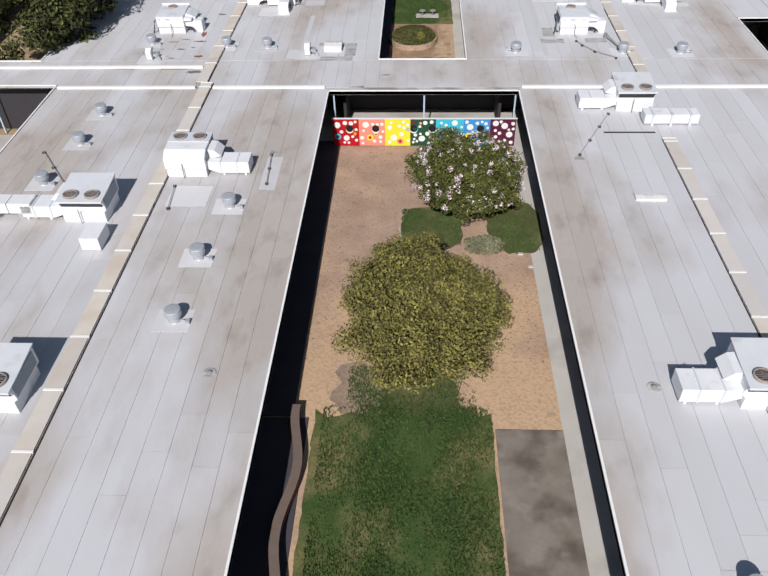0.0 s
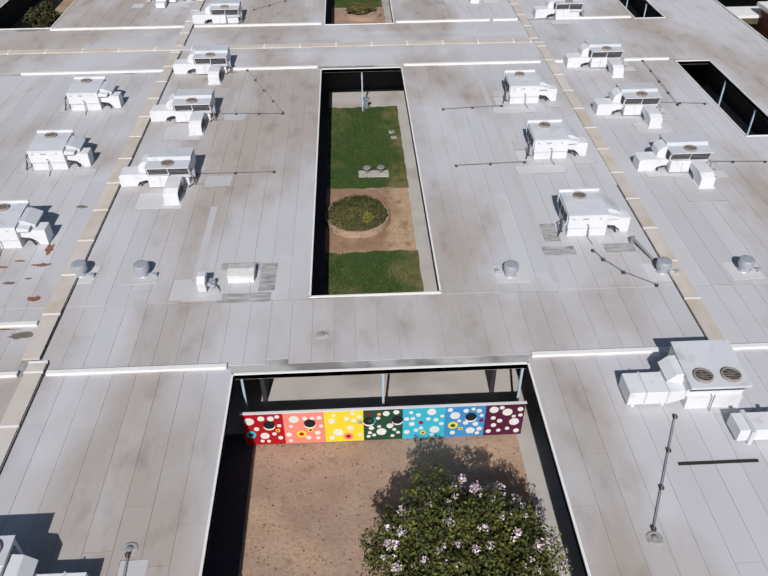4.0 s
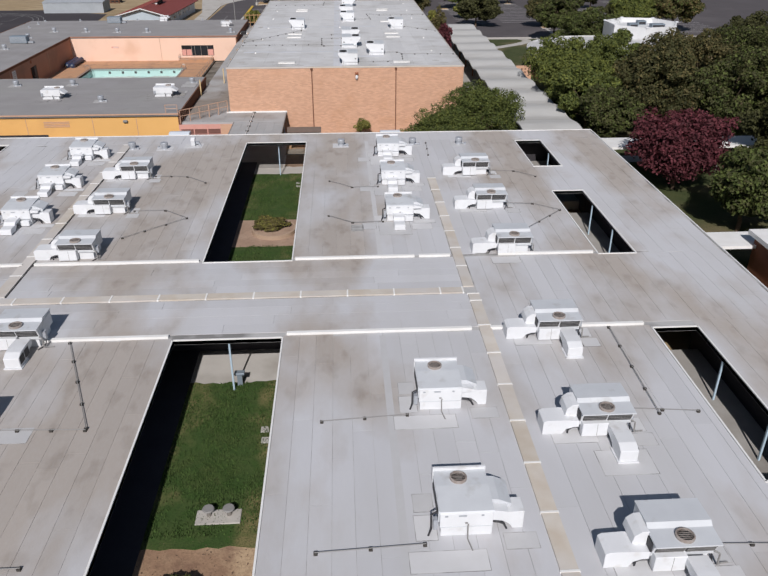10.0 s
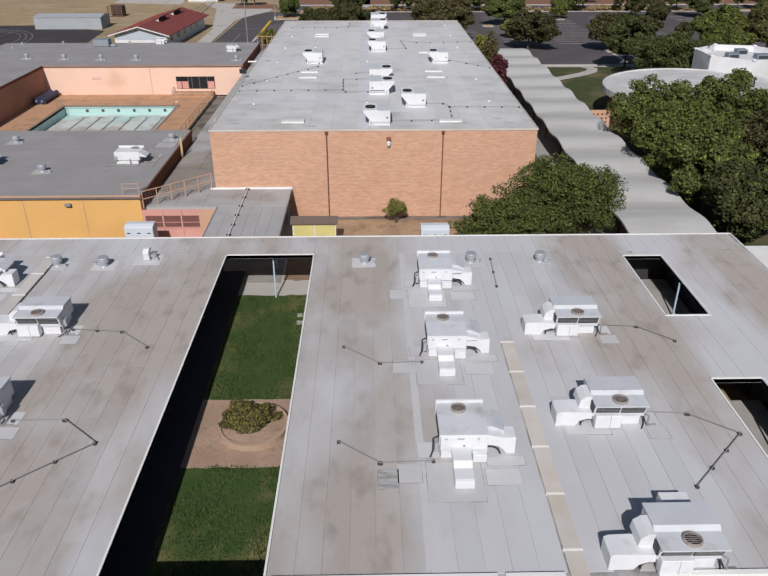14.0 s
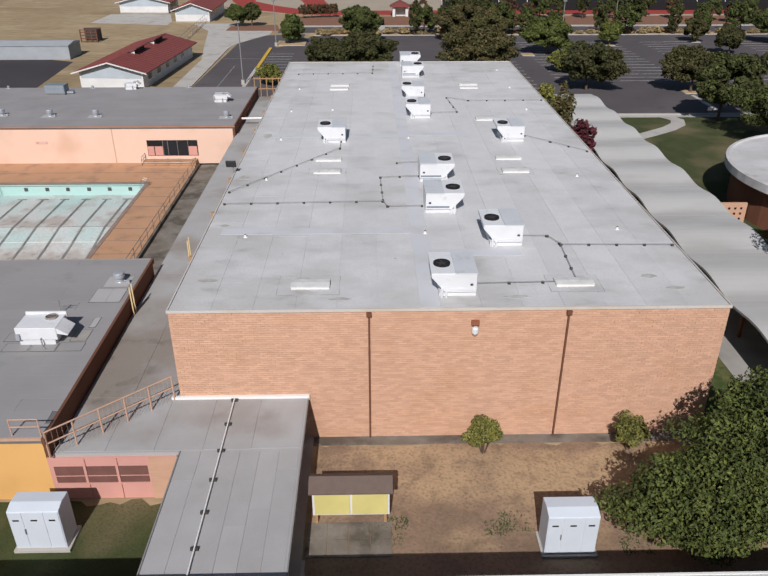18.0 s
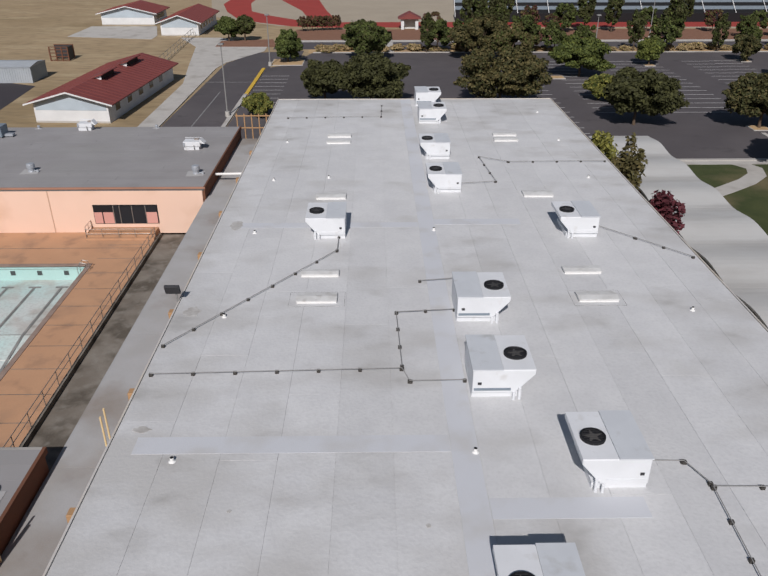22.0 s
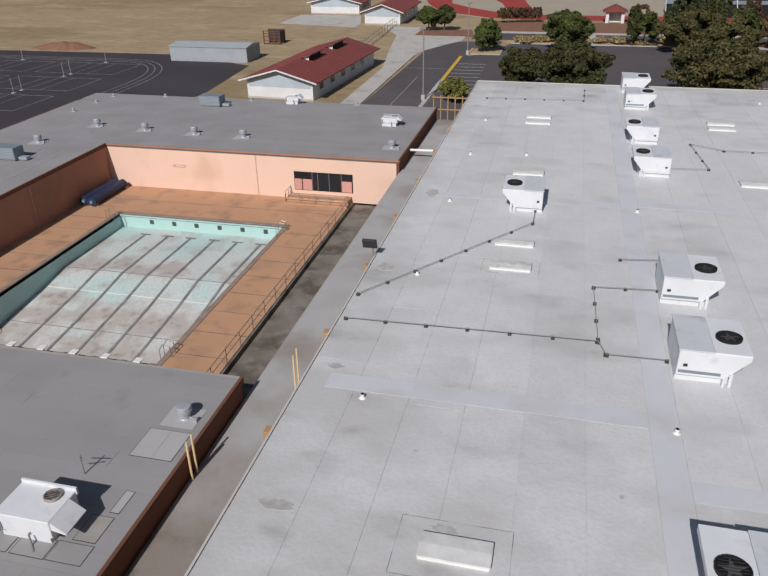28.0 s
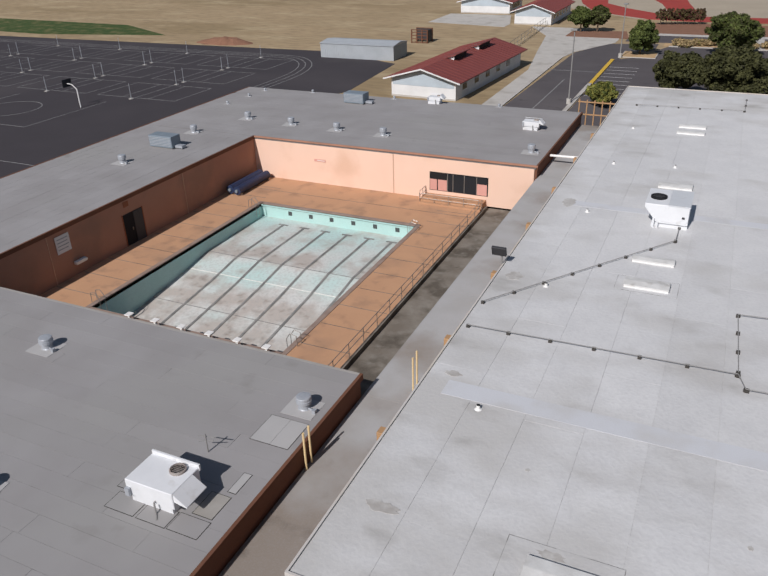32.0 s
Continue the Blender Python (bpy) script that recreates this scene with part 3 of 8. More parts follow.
def profile_y(bm, outline, y0, y1):
    a = [bm.verts.new((x, y0, z)) for x, z in outline]
    b = [bm.verts.new((x, y1, z)) for x, z in outline]
    bm.faces.new(a[::-1])
    bm.faces.new(b)
    n = len(a)
    for i in range(n):
        bm.faces.new((a[i], a[(i + 1) % n], b[(i + 1) % n], b[i]))


def tube(bm, a, b, r0, r1=None, n=10, cap=True):
    a, b = Vector(a), Vector(b)
    r1 = r0 if r1 is None else r1
    q = (b - a).to_track_quat("Z", "Y")
    ra, rb = [], []
    for i in range(n):
        c = Vector((math.cos(2 * math.pi * i / n), math.sin(2 * math.pi * i / n), 0))
        ra.append(bm.verts.new(a + q @ (c * r0)))
        rb.append(bm.verts.new(b + q @ (c * r1)))
    for i in range(n):
        bm.faces.new((ra[i], ra[(i + 1) % n], rb[(i + 1) % n], rb[i]))
    if cap:
        bm.faces.new(rb)
        bm.faces.new(ra[::-1])


def bent(bm, points, r, n=6):
    """One bent pipe through the points."""
    rings = []
    for i, p in enumerate(points):
        a, b = Vector(points[max(0, i - 1)]), Vector(points[min(len(points) - 1, i + 1)])
        q = (b - a).to_track_quat("Z", "Y")
        rings.append([bm.verts.new(Vector(p) + q @ Vector((r * math.cos(2 * math.pi * k / n), r * math.sin(2 * math.pi * k / n), 0))) for k in range(n)])
    for a, b in zip(rings, rings[1:]):
        for i in range(n):
            bm.faces.new((a[i], a[(i + 1) % n], b[(i + 1) % n], b[i]))
    bm.faces.new(rings[-1])
    bm.faces.new(rings[0][::-1])


def turned(bm, prof, n=20, at=(0, 0, 0)):
    """A profile of r, z turned round the z axis."""
    rings = []
    for r, z in prof:
        rings.append([bm.verts.new((at[0] + r * math.cos(2 * math.pi * i / n), at[1] + r * math.sin(2 * math.pi * i / n), at[2] + z)) for i in range(n)])
    for a, b in zip(rings, rings[1:]):
        for i in range(n):
            bm.faces.new((a[i], a[(i + 1) % n], b[(i + 1) % n], b[i]))
    bm.faces.new(rings[-1])
    bm.faces.new(rings[0][::-1])


def mesh_of(name, bm, mat, soft=False, bevel=0.0):
    if bevel:
        bmesh.ops.bevel(bm, geom=bm.edges[:], offset=bevel, segments=1, affect="EDGES")
    bmesh.ops.recalc_face_normals(bm, faces=bm.faces[:])
    me = bpy.data.meshes.new(name)
    bm.to_mesh(me)
    bm.free()
    me.materials.append(M[mat])
    if soft:
        for p in me.polygons:
            p.use_smooth = True
    return me


def part(name, bm, mat, parent, label="", soft=False, bevel=0.0):
    ob = new(name, mesh_of(name, bm, mat, soft, bevel))
    ob.parent = parent
    return tagged(ob, label)


def solid(name, bm, mat, label, category, kind="", group="", soft=False, bevel=0.0):
    return tagged(new(name, mesh_of(name, bm, mat, soft, bevel)), label, category, group, kind)


def empty(name, label, category, group="", at=(0, 0, 0), turn=0.0, kind=""):
    e = new(name)
    e.empty_display_size = 0.3
    e.matrix_basis = pose(*at, 0, 0, turn)
    return tagged(e, label, category, group, kind)


def one_box(*a):
    bm = bmesh.new()
    box(bm, *a)
    return bm


PIECES = {}


def piece(name, mat, parent, x0, x1, y0, y1, z0, z1):
    """A plain block that shares its mesh with blocks of the same size."""
    key = (name, mat, round(x1 - x0, 3), round(y1 - y0, 3), round(z1 - z0, 3))
    if key not in PIECES:
        PIECES[key] = mesh_of(name, one_box(0, key[2], 0, key[3], 0, key[4]), mat)
    ob = new(name, PIECES[key])
    ob.parent = parent
    ob.location = (x0, y0, z0)
    return ob


def cells(x_cuts, y_cuts, holes):
    """The rectangles of a grid that lie in none of the holes."""
    for x0, x1 in zip(x_cuts, x_cuts[1:]):
        for y0, y1 in zip(y_cuts, y_cuts[1:]):
            cx, cy = (x0 + x1) / 2, (y0 + y1) / 2
            if not any(a < cx < b and c < cy < d for a, b, c, d in holes):
                yield x0, x1, y0, y1


def slab_with_holes(x_range, y_range, holes, z0, z1):
    xs = sorted({*x_range, *[min(max(h[i], x_range[0]), x_range[1]) for h in holes for i in (0, 1)]})
    ys = sorted({*y_range, *[min(max(h[i], y_range[0]), y_range[1]) for h in holes for i in (2, 3)]})
    bm = bmesh.new()
    for x0, x1, y0, y1 in cells(xs, ys, holes):
        box(bm, x0, x1, y0, y1, z0, z1)
    bmesh.ops.remove_doubles(bm, verts=bm.verts[:], dist=0.001)
    seen = {}
    for f in bm.faces:
        seen.setdefault(tuple(round(c, 3) for c in f.calc_center_median()), []).append(f)
    bmesh.ops.delete(bm, geom=[f for fs in seen.values() if len(fs) > 1 for f in fs], context="FACES_ONLY")
    return bm


# ---------------------------------------------------------------- the plan
ROOF = 3.7
X_LEFT, X_RIGHT, Y_NEAR, Y_FAR = -62.0, 33.8, -8.0, 122.3
COURTS = [(-6.17, 6.22, 8.0, 48.72), (-3.08, 3.03, 53.75, 81.35), (-2.97, 3.05, 91.4, 119.2)]
SIDE_COURTS = [(24.2, 26.9, 52.5, 60.9), (24.6, 27.25, 68.6, 81.25), (24.65, 27.3, 91.35, 103.85), (24.65, 27.3, 110.4, 118.6),
               (-38.0, -24.9, 8.0, 49.6), (-38.0, -27.6, 53.65, 81.2), (-33.4, -27.0, 92.1, 119.7)]
HOLES = COURTS + SIDE_COURTS
GYM = (-6.76, 21.65, 135.03, 199.85, 8.1)
DECK = -0.3
POOL = (-36.6, -20.55, 155.6, 177.75)

# ---------------------------------------------------------------- ground
yard = (-42.0, -11.4, 149.4, 185.2)
bm = slab_with_holes((-900, 900), (-300, 1500), [yard], -0.4, 0.0)
tagged(solid("ground", bm, "field", "wide dry tan ground round the school buildings", "ground", "structure"))


def sheet(name, outline, mat, z, label, category, thick=0.03):
    bm = bmesh.new()
    prism(bm, outline, z - thick, z)
    return solid(name, bm, mat, label, category, "structure")


def rect(x0, x1, y0, y1):
    return [(x0, y0), (x1, y0), (x1, y1), (x0, y1)]


sheet("playground_asphalt", [(-260, 120), (-54.5, 120), (-54.5, 210), (-51.8, 217.4), (-50.1, 222.4), (-52.1, 244.6), (-70, 253), (-260, 249)], "asphalt", 0.02, "dark asphalt playground with painted courts", "asphalt")
sheet("drive", [(-25.4, 206), (-17.0, 206), (-17.0, 244), (-15.6, 262), (-11, 270), (-11, 277), (-20, 275), (-24.4, 264)], "parking", 0.03, "grey asphalt drive with worn lines", "road")
sheet("parking_lot", [(-16.4, 205), (140, 204), (140, 274.5), (-9, 274.5), (-13, 262), (-16.4, 259)], "parking", 0.02, "wide dark asphalt car park with white bays", "car park")
sheet("pavement", [(-28.2, 207), (-25.5, 207), (-25.5, 258), (-24.5, 264.5), (-19, 276.5), (-19, 282), (-31, 294), (-40, 294), (-34, 282), (-31, 262), (-28.4, 246)], "concrete", 0.06, "pale concrete pavement beside the drive", "pavement", 0.06)
sheet("pavement", rect(-17, 140, 287.7, 290.2), "concrete", 0.04, "long pale concrete path beyond the car park", "pavement")
sheet("road", rect(-17.5, 200, 278.8, 287.6), "parking", 0.03, "grey service road before the stadium", "road")
sheet("running_track", [(-17, 311.5), (-8, 309.5), (120, 309.5), (120, 318.5), (-8, 318.5), (-15.4, 321.5), (-24.2, 331), (-31, 341), (-34, 360), (-34, 420), (-42, 420), (-42, 358), (-37.7, 340), (-33, 327), (-26.4, 318.8)], "track", 0.03, "red running track", "running track")
sheet("running_track", [(-12.7, 319.5), (-5.7, 318.6), (-10, 342), (-14, 370), (-26, 370), (-17, 342)], "track", 0.034, "red run-up area inside the track", "running track")
sheet("track_infield", [(-20, 312), (120, 306), (120, 430), (-60, 430), (-40, 330)], "infield", 0.02, "pale bare infield of the running track", "sports field")
sheet("mulch_bed", [(-30, 282), (-17.2, 281.6), (-19, 291.5), (-30, 289.3)], "mulch", 0.09, "red-brown mulch island by the drive", "planting bed")
sheet("mulch_bed", [(-17, 290.3), (140, 290.3), (140, 306), (-15, 306)], "mulch", 0.05, "red-brown mulch bed before the running track", "planting bed")
sheet("lawn", rect(34.2, 75, 92, 203), "dull_lawn", 0.03, "green shaded lawn beside the covered walk", "lawn")

# ---------------------------------------------------------------- classroom building
bm = slab_with_holes((X_LEFT, X_RIGHT), (Y_NEAR, Y_FAR), HOLES, ROOF - 0.26, ROOF - 0.02)
roof = solid("roof", bm, "seam", "flat grey classroom roof with square courtyards cut through", "roof", "structure")
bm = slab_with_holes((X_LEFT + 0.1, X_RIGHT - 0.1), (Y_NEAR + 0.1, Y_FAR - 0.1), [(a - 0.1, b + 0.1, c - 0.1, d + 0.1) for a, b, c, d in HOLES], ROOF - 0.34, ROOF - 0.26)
solid("ceiling", bm, "ceiling", "soffit under the roof overhang, darkened with its shade", "ceiling", "structure")


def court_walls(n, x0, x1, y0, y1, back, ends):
    """Classroom walls set back under the roof round a courtyard, their shade in the dark colour."""
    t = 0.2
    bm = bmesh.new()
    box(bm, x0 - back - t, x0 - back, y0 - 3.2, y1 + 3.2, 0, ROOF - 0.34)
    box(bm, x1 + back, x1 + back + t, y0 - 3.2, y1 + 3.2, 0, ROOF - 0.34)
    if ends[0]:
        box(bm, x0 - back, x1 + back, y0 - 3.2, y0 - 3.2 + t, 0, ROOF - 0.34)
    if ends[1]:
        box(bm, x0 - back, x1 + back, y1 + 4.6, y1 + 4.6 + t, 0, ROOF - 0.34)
    solid("wall_court_%d" % n, bm, "dark_wall", "classroom wall under the overhang, darkened with its shade", "wall", "structure")


for n, (x0, x1, y0, y1) in enumerate(HOLES):
    narrow = x1 - x0 < 4
    court_walls(n + 1, x0, x1, y0, y1, 1.6 if narrow else 2.2, (not narrow and n != 1, n not in (2, 6) and not narrow))

bm = bmesh.new()
box(bm, X_RIGHT - 1.2, X_RIGHT - 1.0, Y_NEAR, Y_FAR - 1.0, 0, ROOF - 0.34)
solid("wall_east", bm, "red_brick", "dark red brick outer wall", "wall", "structure")
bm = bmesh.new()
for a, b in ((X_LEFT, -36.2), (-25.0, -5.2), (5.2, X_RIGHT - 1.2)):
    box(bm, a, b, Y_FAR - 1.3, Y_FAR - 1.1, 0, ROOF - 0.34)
solid("wall_north", bm, "dark_wall", "outer wall in the shade-darkened wall colour", "wall", "structure")

# white edge metal round each opening and round the roof
def edge_metal(x0, x1, y0, y1):
    e = empty("edge_trim", "white sheet-metal edge strip of the flat roof", "roof trim", kind="structure")
    w, z0, z1 = 0.09, ROOF - 0.25, ROOF + 0.05
    for a in ((x0 - 0.02, x0 + w - 0.02, y0, y1), (x1 - w + 0.02, x1 + 0.02, y0, y1), (x0, x1, y0 - 0.02, y0 + w - 0.02), (x0, x1, y1 - w + 0.02, y1 + 0.02)):
        part("strip", one_box(*a, z0, z1), "white_metal", e)


for hcut in HOLES:
    edge_metal(hcut[0] - 0.07, hcut[1] + 0.07, hcut[2] - 0.07, hcut[3] + 0.07)
edge_metal(X_LEFT, X_RIGHT, Y_NEAR, Y_FAR)

# ---------------------------------------------------------------- gym
gx0, gx1, gy0, gy1, gz = GYM
bm = bmesh.new()
box(bm, gx0, gx1, gy0, gy0 + 0.4, 0, gz - 0.12)
box(bm, gx0, gx1, gy1 - 0.4, gy1, 0, gz - 0.12)
box(bm, gx0, gx0 + 0.4, gy0 + 0.4, gy1 - 0.4, 0, gz - 0.12)
box(bm, gx1 - 0.4, gx1, gy0 + 0.4, gy1 - 0.4, 0, gz - 0.12)
gym_wall = solid("wall_gym", bm, "brick_far", "tall blank buff brick wall of the gymnasium", "wall", "structure")
bm = bmesh.new()
box(bm, gx0 - 0.05, gx1 + 0.05, gy0 - 0.05, gy1 + 0.05, gz - 0.12, gz - 0.02)
gym_roof = solid("roof_gym", bm, "gym_roof", "wide pale flat gymnasium roof", "roof", "structure")

# ---------------------------------------------------------------- pool building
PB = 3.95
pool_parts = [(-58.0, -12.0, 130.4, 149.8), (-55.6, -41.6, 149.8, 184.7), (-55.6, -11.9, 184.7, 204.7)]
bm = bmesh.new()
for a in pool_parts:
    box(bm, *a, PB - 0.3, PB)
solid("roof_pool_building", bm, "under_roof", "grey flat roof round the swimming pool court", "roof", "structure")
bm = bmesh.new()
box(bm, -57.8, -12.2, 130.6, 149.6, -0.3, PB - 0.3)
solid("wall_south_wing", bm, "orange", "bright orange stucco wing", "wall", "structure")
# West wing: the wall's own shade is also in its darkened peach colour.
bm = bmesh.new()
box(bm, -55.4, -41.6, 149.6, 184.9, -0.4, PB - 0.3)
solid("wall_west_wing", bm, "peach_shade", "stained peach stucco wall beside the pool, shade in its colour", "wall", "structure")
bm = bmesh.new()
box(bm, -41.6, -12.1, 184.7, 204.5, -0.4, PB - 0.3)
box(bm, -55.4, -41.6, 184.9, 204.5, -0.4, PB - 0.3)
solid("wall_north_wing", bm, "peach", "sunlit peach stucco wall facing the pool", "wall", "structure")
px0, px1, py0, py1 = POOL
bm = slab_with_holes((-41.6, -16.3), (149.8, 184.7), [POOL], DECK - 0.3, DECK)
solid("pool_deck", bm, "deck", "orange-brown concrete pool deck", "pool deck", "structure")
bm = one_box(-16.3, -11.9, 149.8, 184.7, DECK - 0.4, DECK - 0.25)
solid("lower_walk", bm, "old_concrete", "dark stained concrete strip below the pool deck", "pavement", "structure")

# pool basin
bm = bmesh.new()
nx, ny = 6, 45
def depth_at(y):
    """The floor falls steeply from the shallow end, then gently to the deep end."""
    return -1.6 - 0.5 * min(1.0, max(0.0, (168.9 - y) / 3.4)) - 0.8 * min(1.0, max(0.0, (165.5 - y) / 8.0))


grid = [[bm.verts.new((px0 + (px1 - px0) * i / nx, py0 + (py1 - py0) * j / ny, depth_at(py0 + (py1 - py0) * j / ny))) for i in range(nx + 1)] for j in range(ny + 1)]
for j in range(ny):
    for i in range(nx):
        bm.faces.new((grid[j][i], grid[j][i + 1], grid[j + 1][i + 1], grid[j + 1][i]))
pool = solid("swimming_pool", bm, "pool", "drained swimming pool with stained white floor and lane lines", "swimming pool", "structure")
bm = bmesh.new()
box(bm, px0 - 0.3, px0, py0 - 0.3, py1 + 0.3, -3.3, DECK - 0.02)
box(bm, px1, px1 + 0.3, py0 - 0.3, py1 + 0.3, -3.3, DECK - 0.02)
box(bm, px0, px1, py0 - 0.3, py0, -3.3, DECK - 0.02)
box(bm, px0, px1, py1, py1 + 0.3, -3.3, DECK - 0.02)
part("basin_wall", bm, "pool_tile", pool, "pale aqua pool wall")


# ---------------------------------------------------------------- classroom roof: sheets, joints and kerbs
def rolls(parent, x0, x1, y0, y1, width, length, z, mat, along="y", near=None, rest=None, gap=0.011):
    """Roofing sheets side by side, each cut into lengths."""
    rnd = random.Random(int(x0 * 31 + y0 * 17))
    span, run = (x1 - x0, y1 - y0) if along == "y" else (y1 - y0, x1 - x0)
    n = max(1, round(span / width))
    w = span / n
    for i in range(n):
        p = -rnd.random() * length
        while p < run:
            q = min(run, p + length)
            a, b = max(0, p), q
            if b - a > 0.3:
                u0, u1 = i * w + gap / 2, (i + 1) * w - gap / 2
                r = (x0 + u0, x0 + u1, y0 + a + gap / 2, y0 + b - gap / 2) if along == "y" else (x0 + a + gap / 2, x0 + b - gap / 2, y0 + u0, y0 + u1)
                lift = z + rnd.random() * 0.006
                if near and near(r):
                    piece("roofing_sheet", mat, parent, *r, z - 0.02, lift)
                else:
                    box(rest, *r, z - 0.02, lift)
            p = q


rest = bmesh.new()
close = lambda r: -24.5 < r[0] < 24.0 and 13 < r[2] < 119
spans = [
    ((-8.0, 49.1), [(-24.75, -14.95), (-14.2, -6.27), (6.32, 13.95), (14.65, 33.6)], "y"),
    ((49.3, 53.55), [(-61.8, -15.3), (-14.55, 14.45), (15.15, 24.1)], "y"),
    ((53.6, 81.6), [(-27.5, -15.35), (-14.6, -3.18), (3.13, 14.45), (15.15, 24.1)], "y"),
    ((82.0, 86.0), [(-61.8, 14.45)], "x"), ((86.9, 91.4), [(-61.8, 14.3)], "x"), ((82.0, 91.4), [(15.1, 33.6)], "y"),
    ((91.8, 119.4), [(-26.9, -15.35), (-14.6, -3.07), (3.15, 14.25), (15.0, 24.55)], "y"), ((107.6, 119.4), [(14.25, 15.0)], "y"), ((41.0, 49.1), [(13.95, 14.65)], "y"),
    ((119.4, 122.2), [(-61.8, 33.6)], "y"),
    ((49.3, 82.0), [(27.25, 33.6)], "y"), ((91.4, 119.4), [(27.25, 33.6)], "y"),
    ((-8.0, 49.1), [(-61.8, -38.1)], "y"), ((-8.0, 7.9), [(-38.1, -24.85), (-6.17, 6.22)], "y"), ((53.55, 81.6), [(-61.8, -38.1)], "y"), ((91.8, 119.4), [(-61.8, -33.5)], "y"),
    ((61.0, 68.5), [(24.1, 27.2)], "y"), ((103.95, 110.3), [(24.55, 27.4)], "y"), ((118.7, 119.4), [(24.55, 27.4)], "y"), ((68.5, 81.6), [(24.1, 24.5)], "y"),
]
for (y0, y1), xs, along in spans:
    for x0, x1 in xs:
        rolls(roof, x0, x1, y0, y1, 0.98, 10.4, ROOF, "roll", along, close, rest)
ob = part("roofing_sheets", rest, "roll", roof)
tagged(ob, kind="stuff")


def joint_cover(x0, x1, y0, y1, along):
    """Raised cover over an expansion joint, in lengths with white lap bars and a black line on one side."""
    e = empty("expansion_joint", "weathered beige cover over a roof expansion joint", "roof joint", kind="structure")
    step = 2.95
    a, b = (y0, y1) if along == "y" else (x0, x1)
    p = a
    while p < b - 0.2:
        q = min(b, p + step)
        r = (x0, x1, p + 0.03, q - 0.03) if along == "y" else (p + 0.03, q - 0.03, y0, y1)
        piece("cover_plate", "joint", e, *r, ROOF - 0.02, ROOF + 0.07)
        r = (x0 - 0.03, x1 + 0.03, q - 0.05, q + 0.05) if along == "y" else (q - 0.05, q + 0.05, y0 - 0.03, y1 + 0.03)
        piece("lap_bar", "white_metal", e, *r, ROOF - 0.02, ROOF + 0.09)
        p = q
    if along == "y" and x0 < 0:
        part("tar_edge", one_box(x1 + 0.04, x1 + 0.105, y0, y1, ROOF - 0.02, ROOF + 0.03), "tar", e, "black line along the joint cover")
    elif along == "y" and y0 < 80:
        part("tar_edge", one_box(x0 - 0.075, x0 - 0.03, y0, min(y1, 63.0), ROOF - 0.02, ROOF + 0.03), "tar", e, "black line along the joint cover")


joint_cover(-14.95, -14.2, 8.0, 49.9, "y")
joint_cover(-15.35, -14.6, 50.1, 85.9, "y")
joint_cover(-15.35, -14.6, 87.0, 119.0, "y")
joint_cover(13.95, 14.65, -8.0, 42.5, "y")
joint_cover(14.45, 15.15, 49.6, 85.9, "y")
joint_cover(14.3, 15.0, 86.9, 107.5, "y")
joint_cover(-61.0, 14.2, 86.1, 86.8, "x")
kerb = empty("roof_kerb", "low white metal kerb across the flat roof", "roof trim", kind="structure")
for y, xs in ((49.2, ((-24.6, -15.2), (-14.0, -6.5), (6.5, 24.0))), (81.75, ((-26.0, -15.2), (-14.4, -3.4), (3.3, 14.0), (15.1, 24.2))),
              (91.6, ((-26.8, -15.2), (-14.4, -3.3), (3.3, 11.6), (11.9, 14.1), (17.5, 24.3))), (52.4, ((-60.0, -15.4),))):
    for x0, x1 in xs:
        part("kerb_length", one_box(x0, x1, y - 0.11, y + 0.11, ROOF - 0.02, ROOF + 0.14), "white_metal", kerb)

# ---------------------------------------------------------------- rooftop equipment
def fan_parts(parent, x, y, z, r, ring="rust"):
    bm = bmesh.new()
    turned(bm, [(r, 0), (r, 0.09), (r - 0.05, 0.11), (r - 0.06, 0.03)], 22, (x, y, z))
    f = part("fan_ring", bm, ring, parent, "round fan ring", soft=False)
    bm = bmesh.new()
    star = []
    for k in range(10):
        a = k * math.pi / 5 + 0.4
        q = r * 0.82 if k % 2 == 0 else r * 0.3
        star.append((x + q * math.cos(a), y + q * math.sin(a)))
    prism(bm, star, z + 0.045, z + 0.055)
    part("fan_rotor", bm, "fan", f, "dark fan rotor")
    bm = bmesh.new()
    for k in range(-3, 4):
        w = math.sqrt(max(0.0, (r - 0.06) ** 2 - (k * r / 4) ** 2))
        box(bm, x - w, x + w, y + k * r / 4 - 0.008, y + k * r / 4 + 0.008, z + 0.085, z + 0.095)
    part("fan_guard", bm, "coil" if ring == "black" else "rust", f, "wire fan guard")
    bm = bmesh.new()
    turned(bm, [(r - 0.06, 0.03), (r - 0.06, 0.035)], 22, (x, y, z))
    part("fan_well", bm, "black", f)


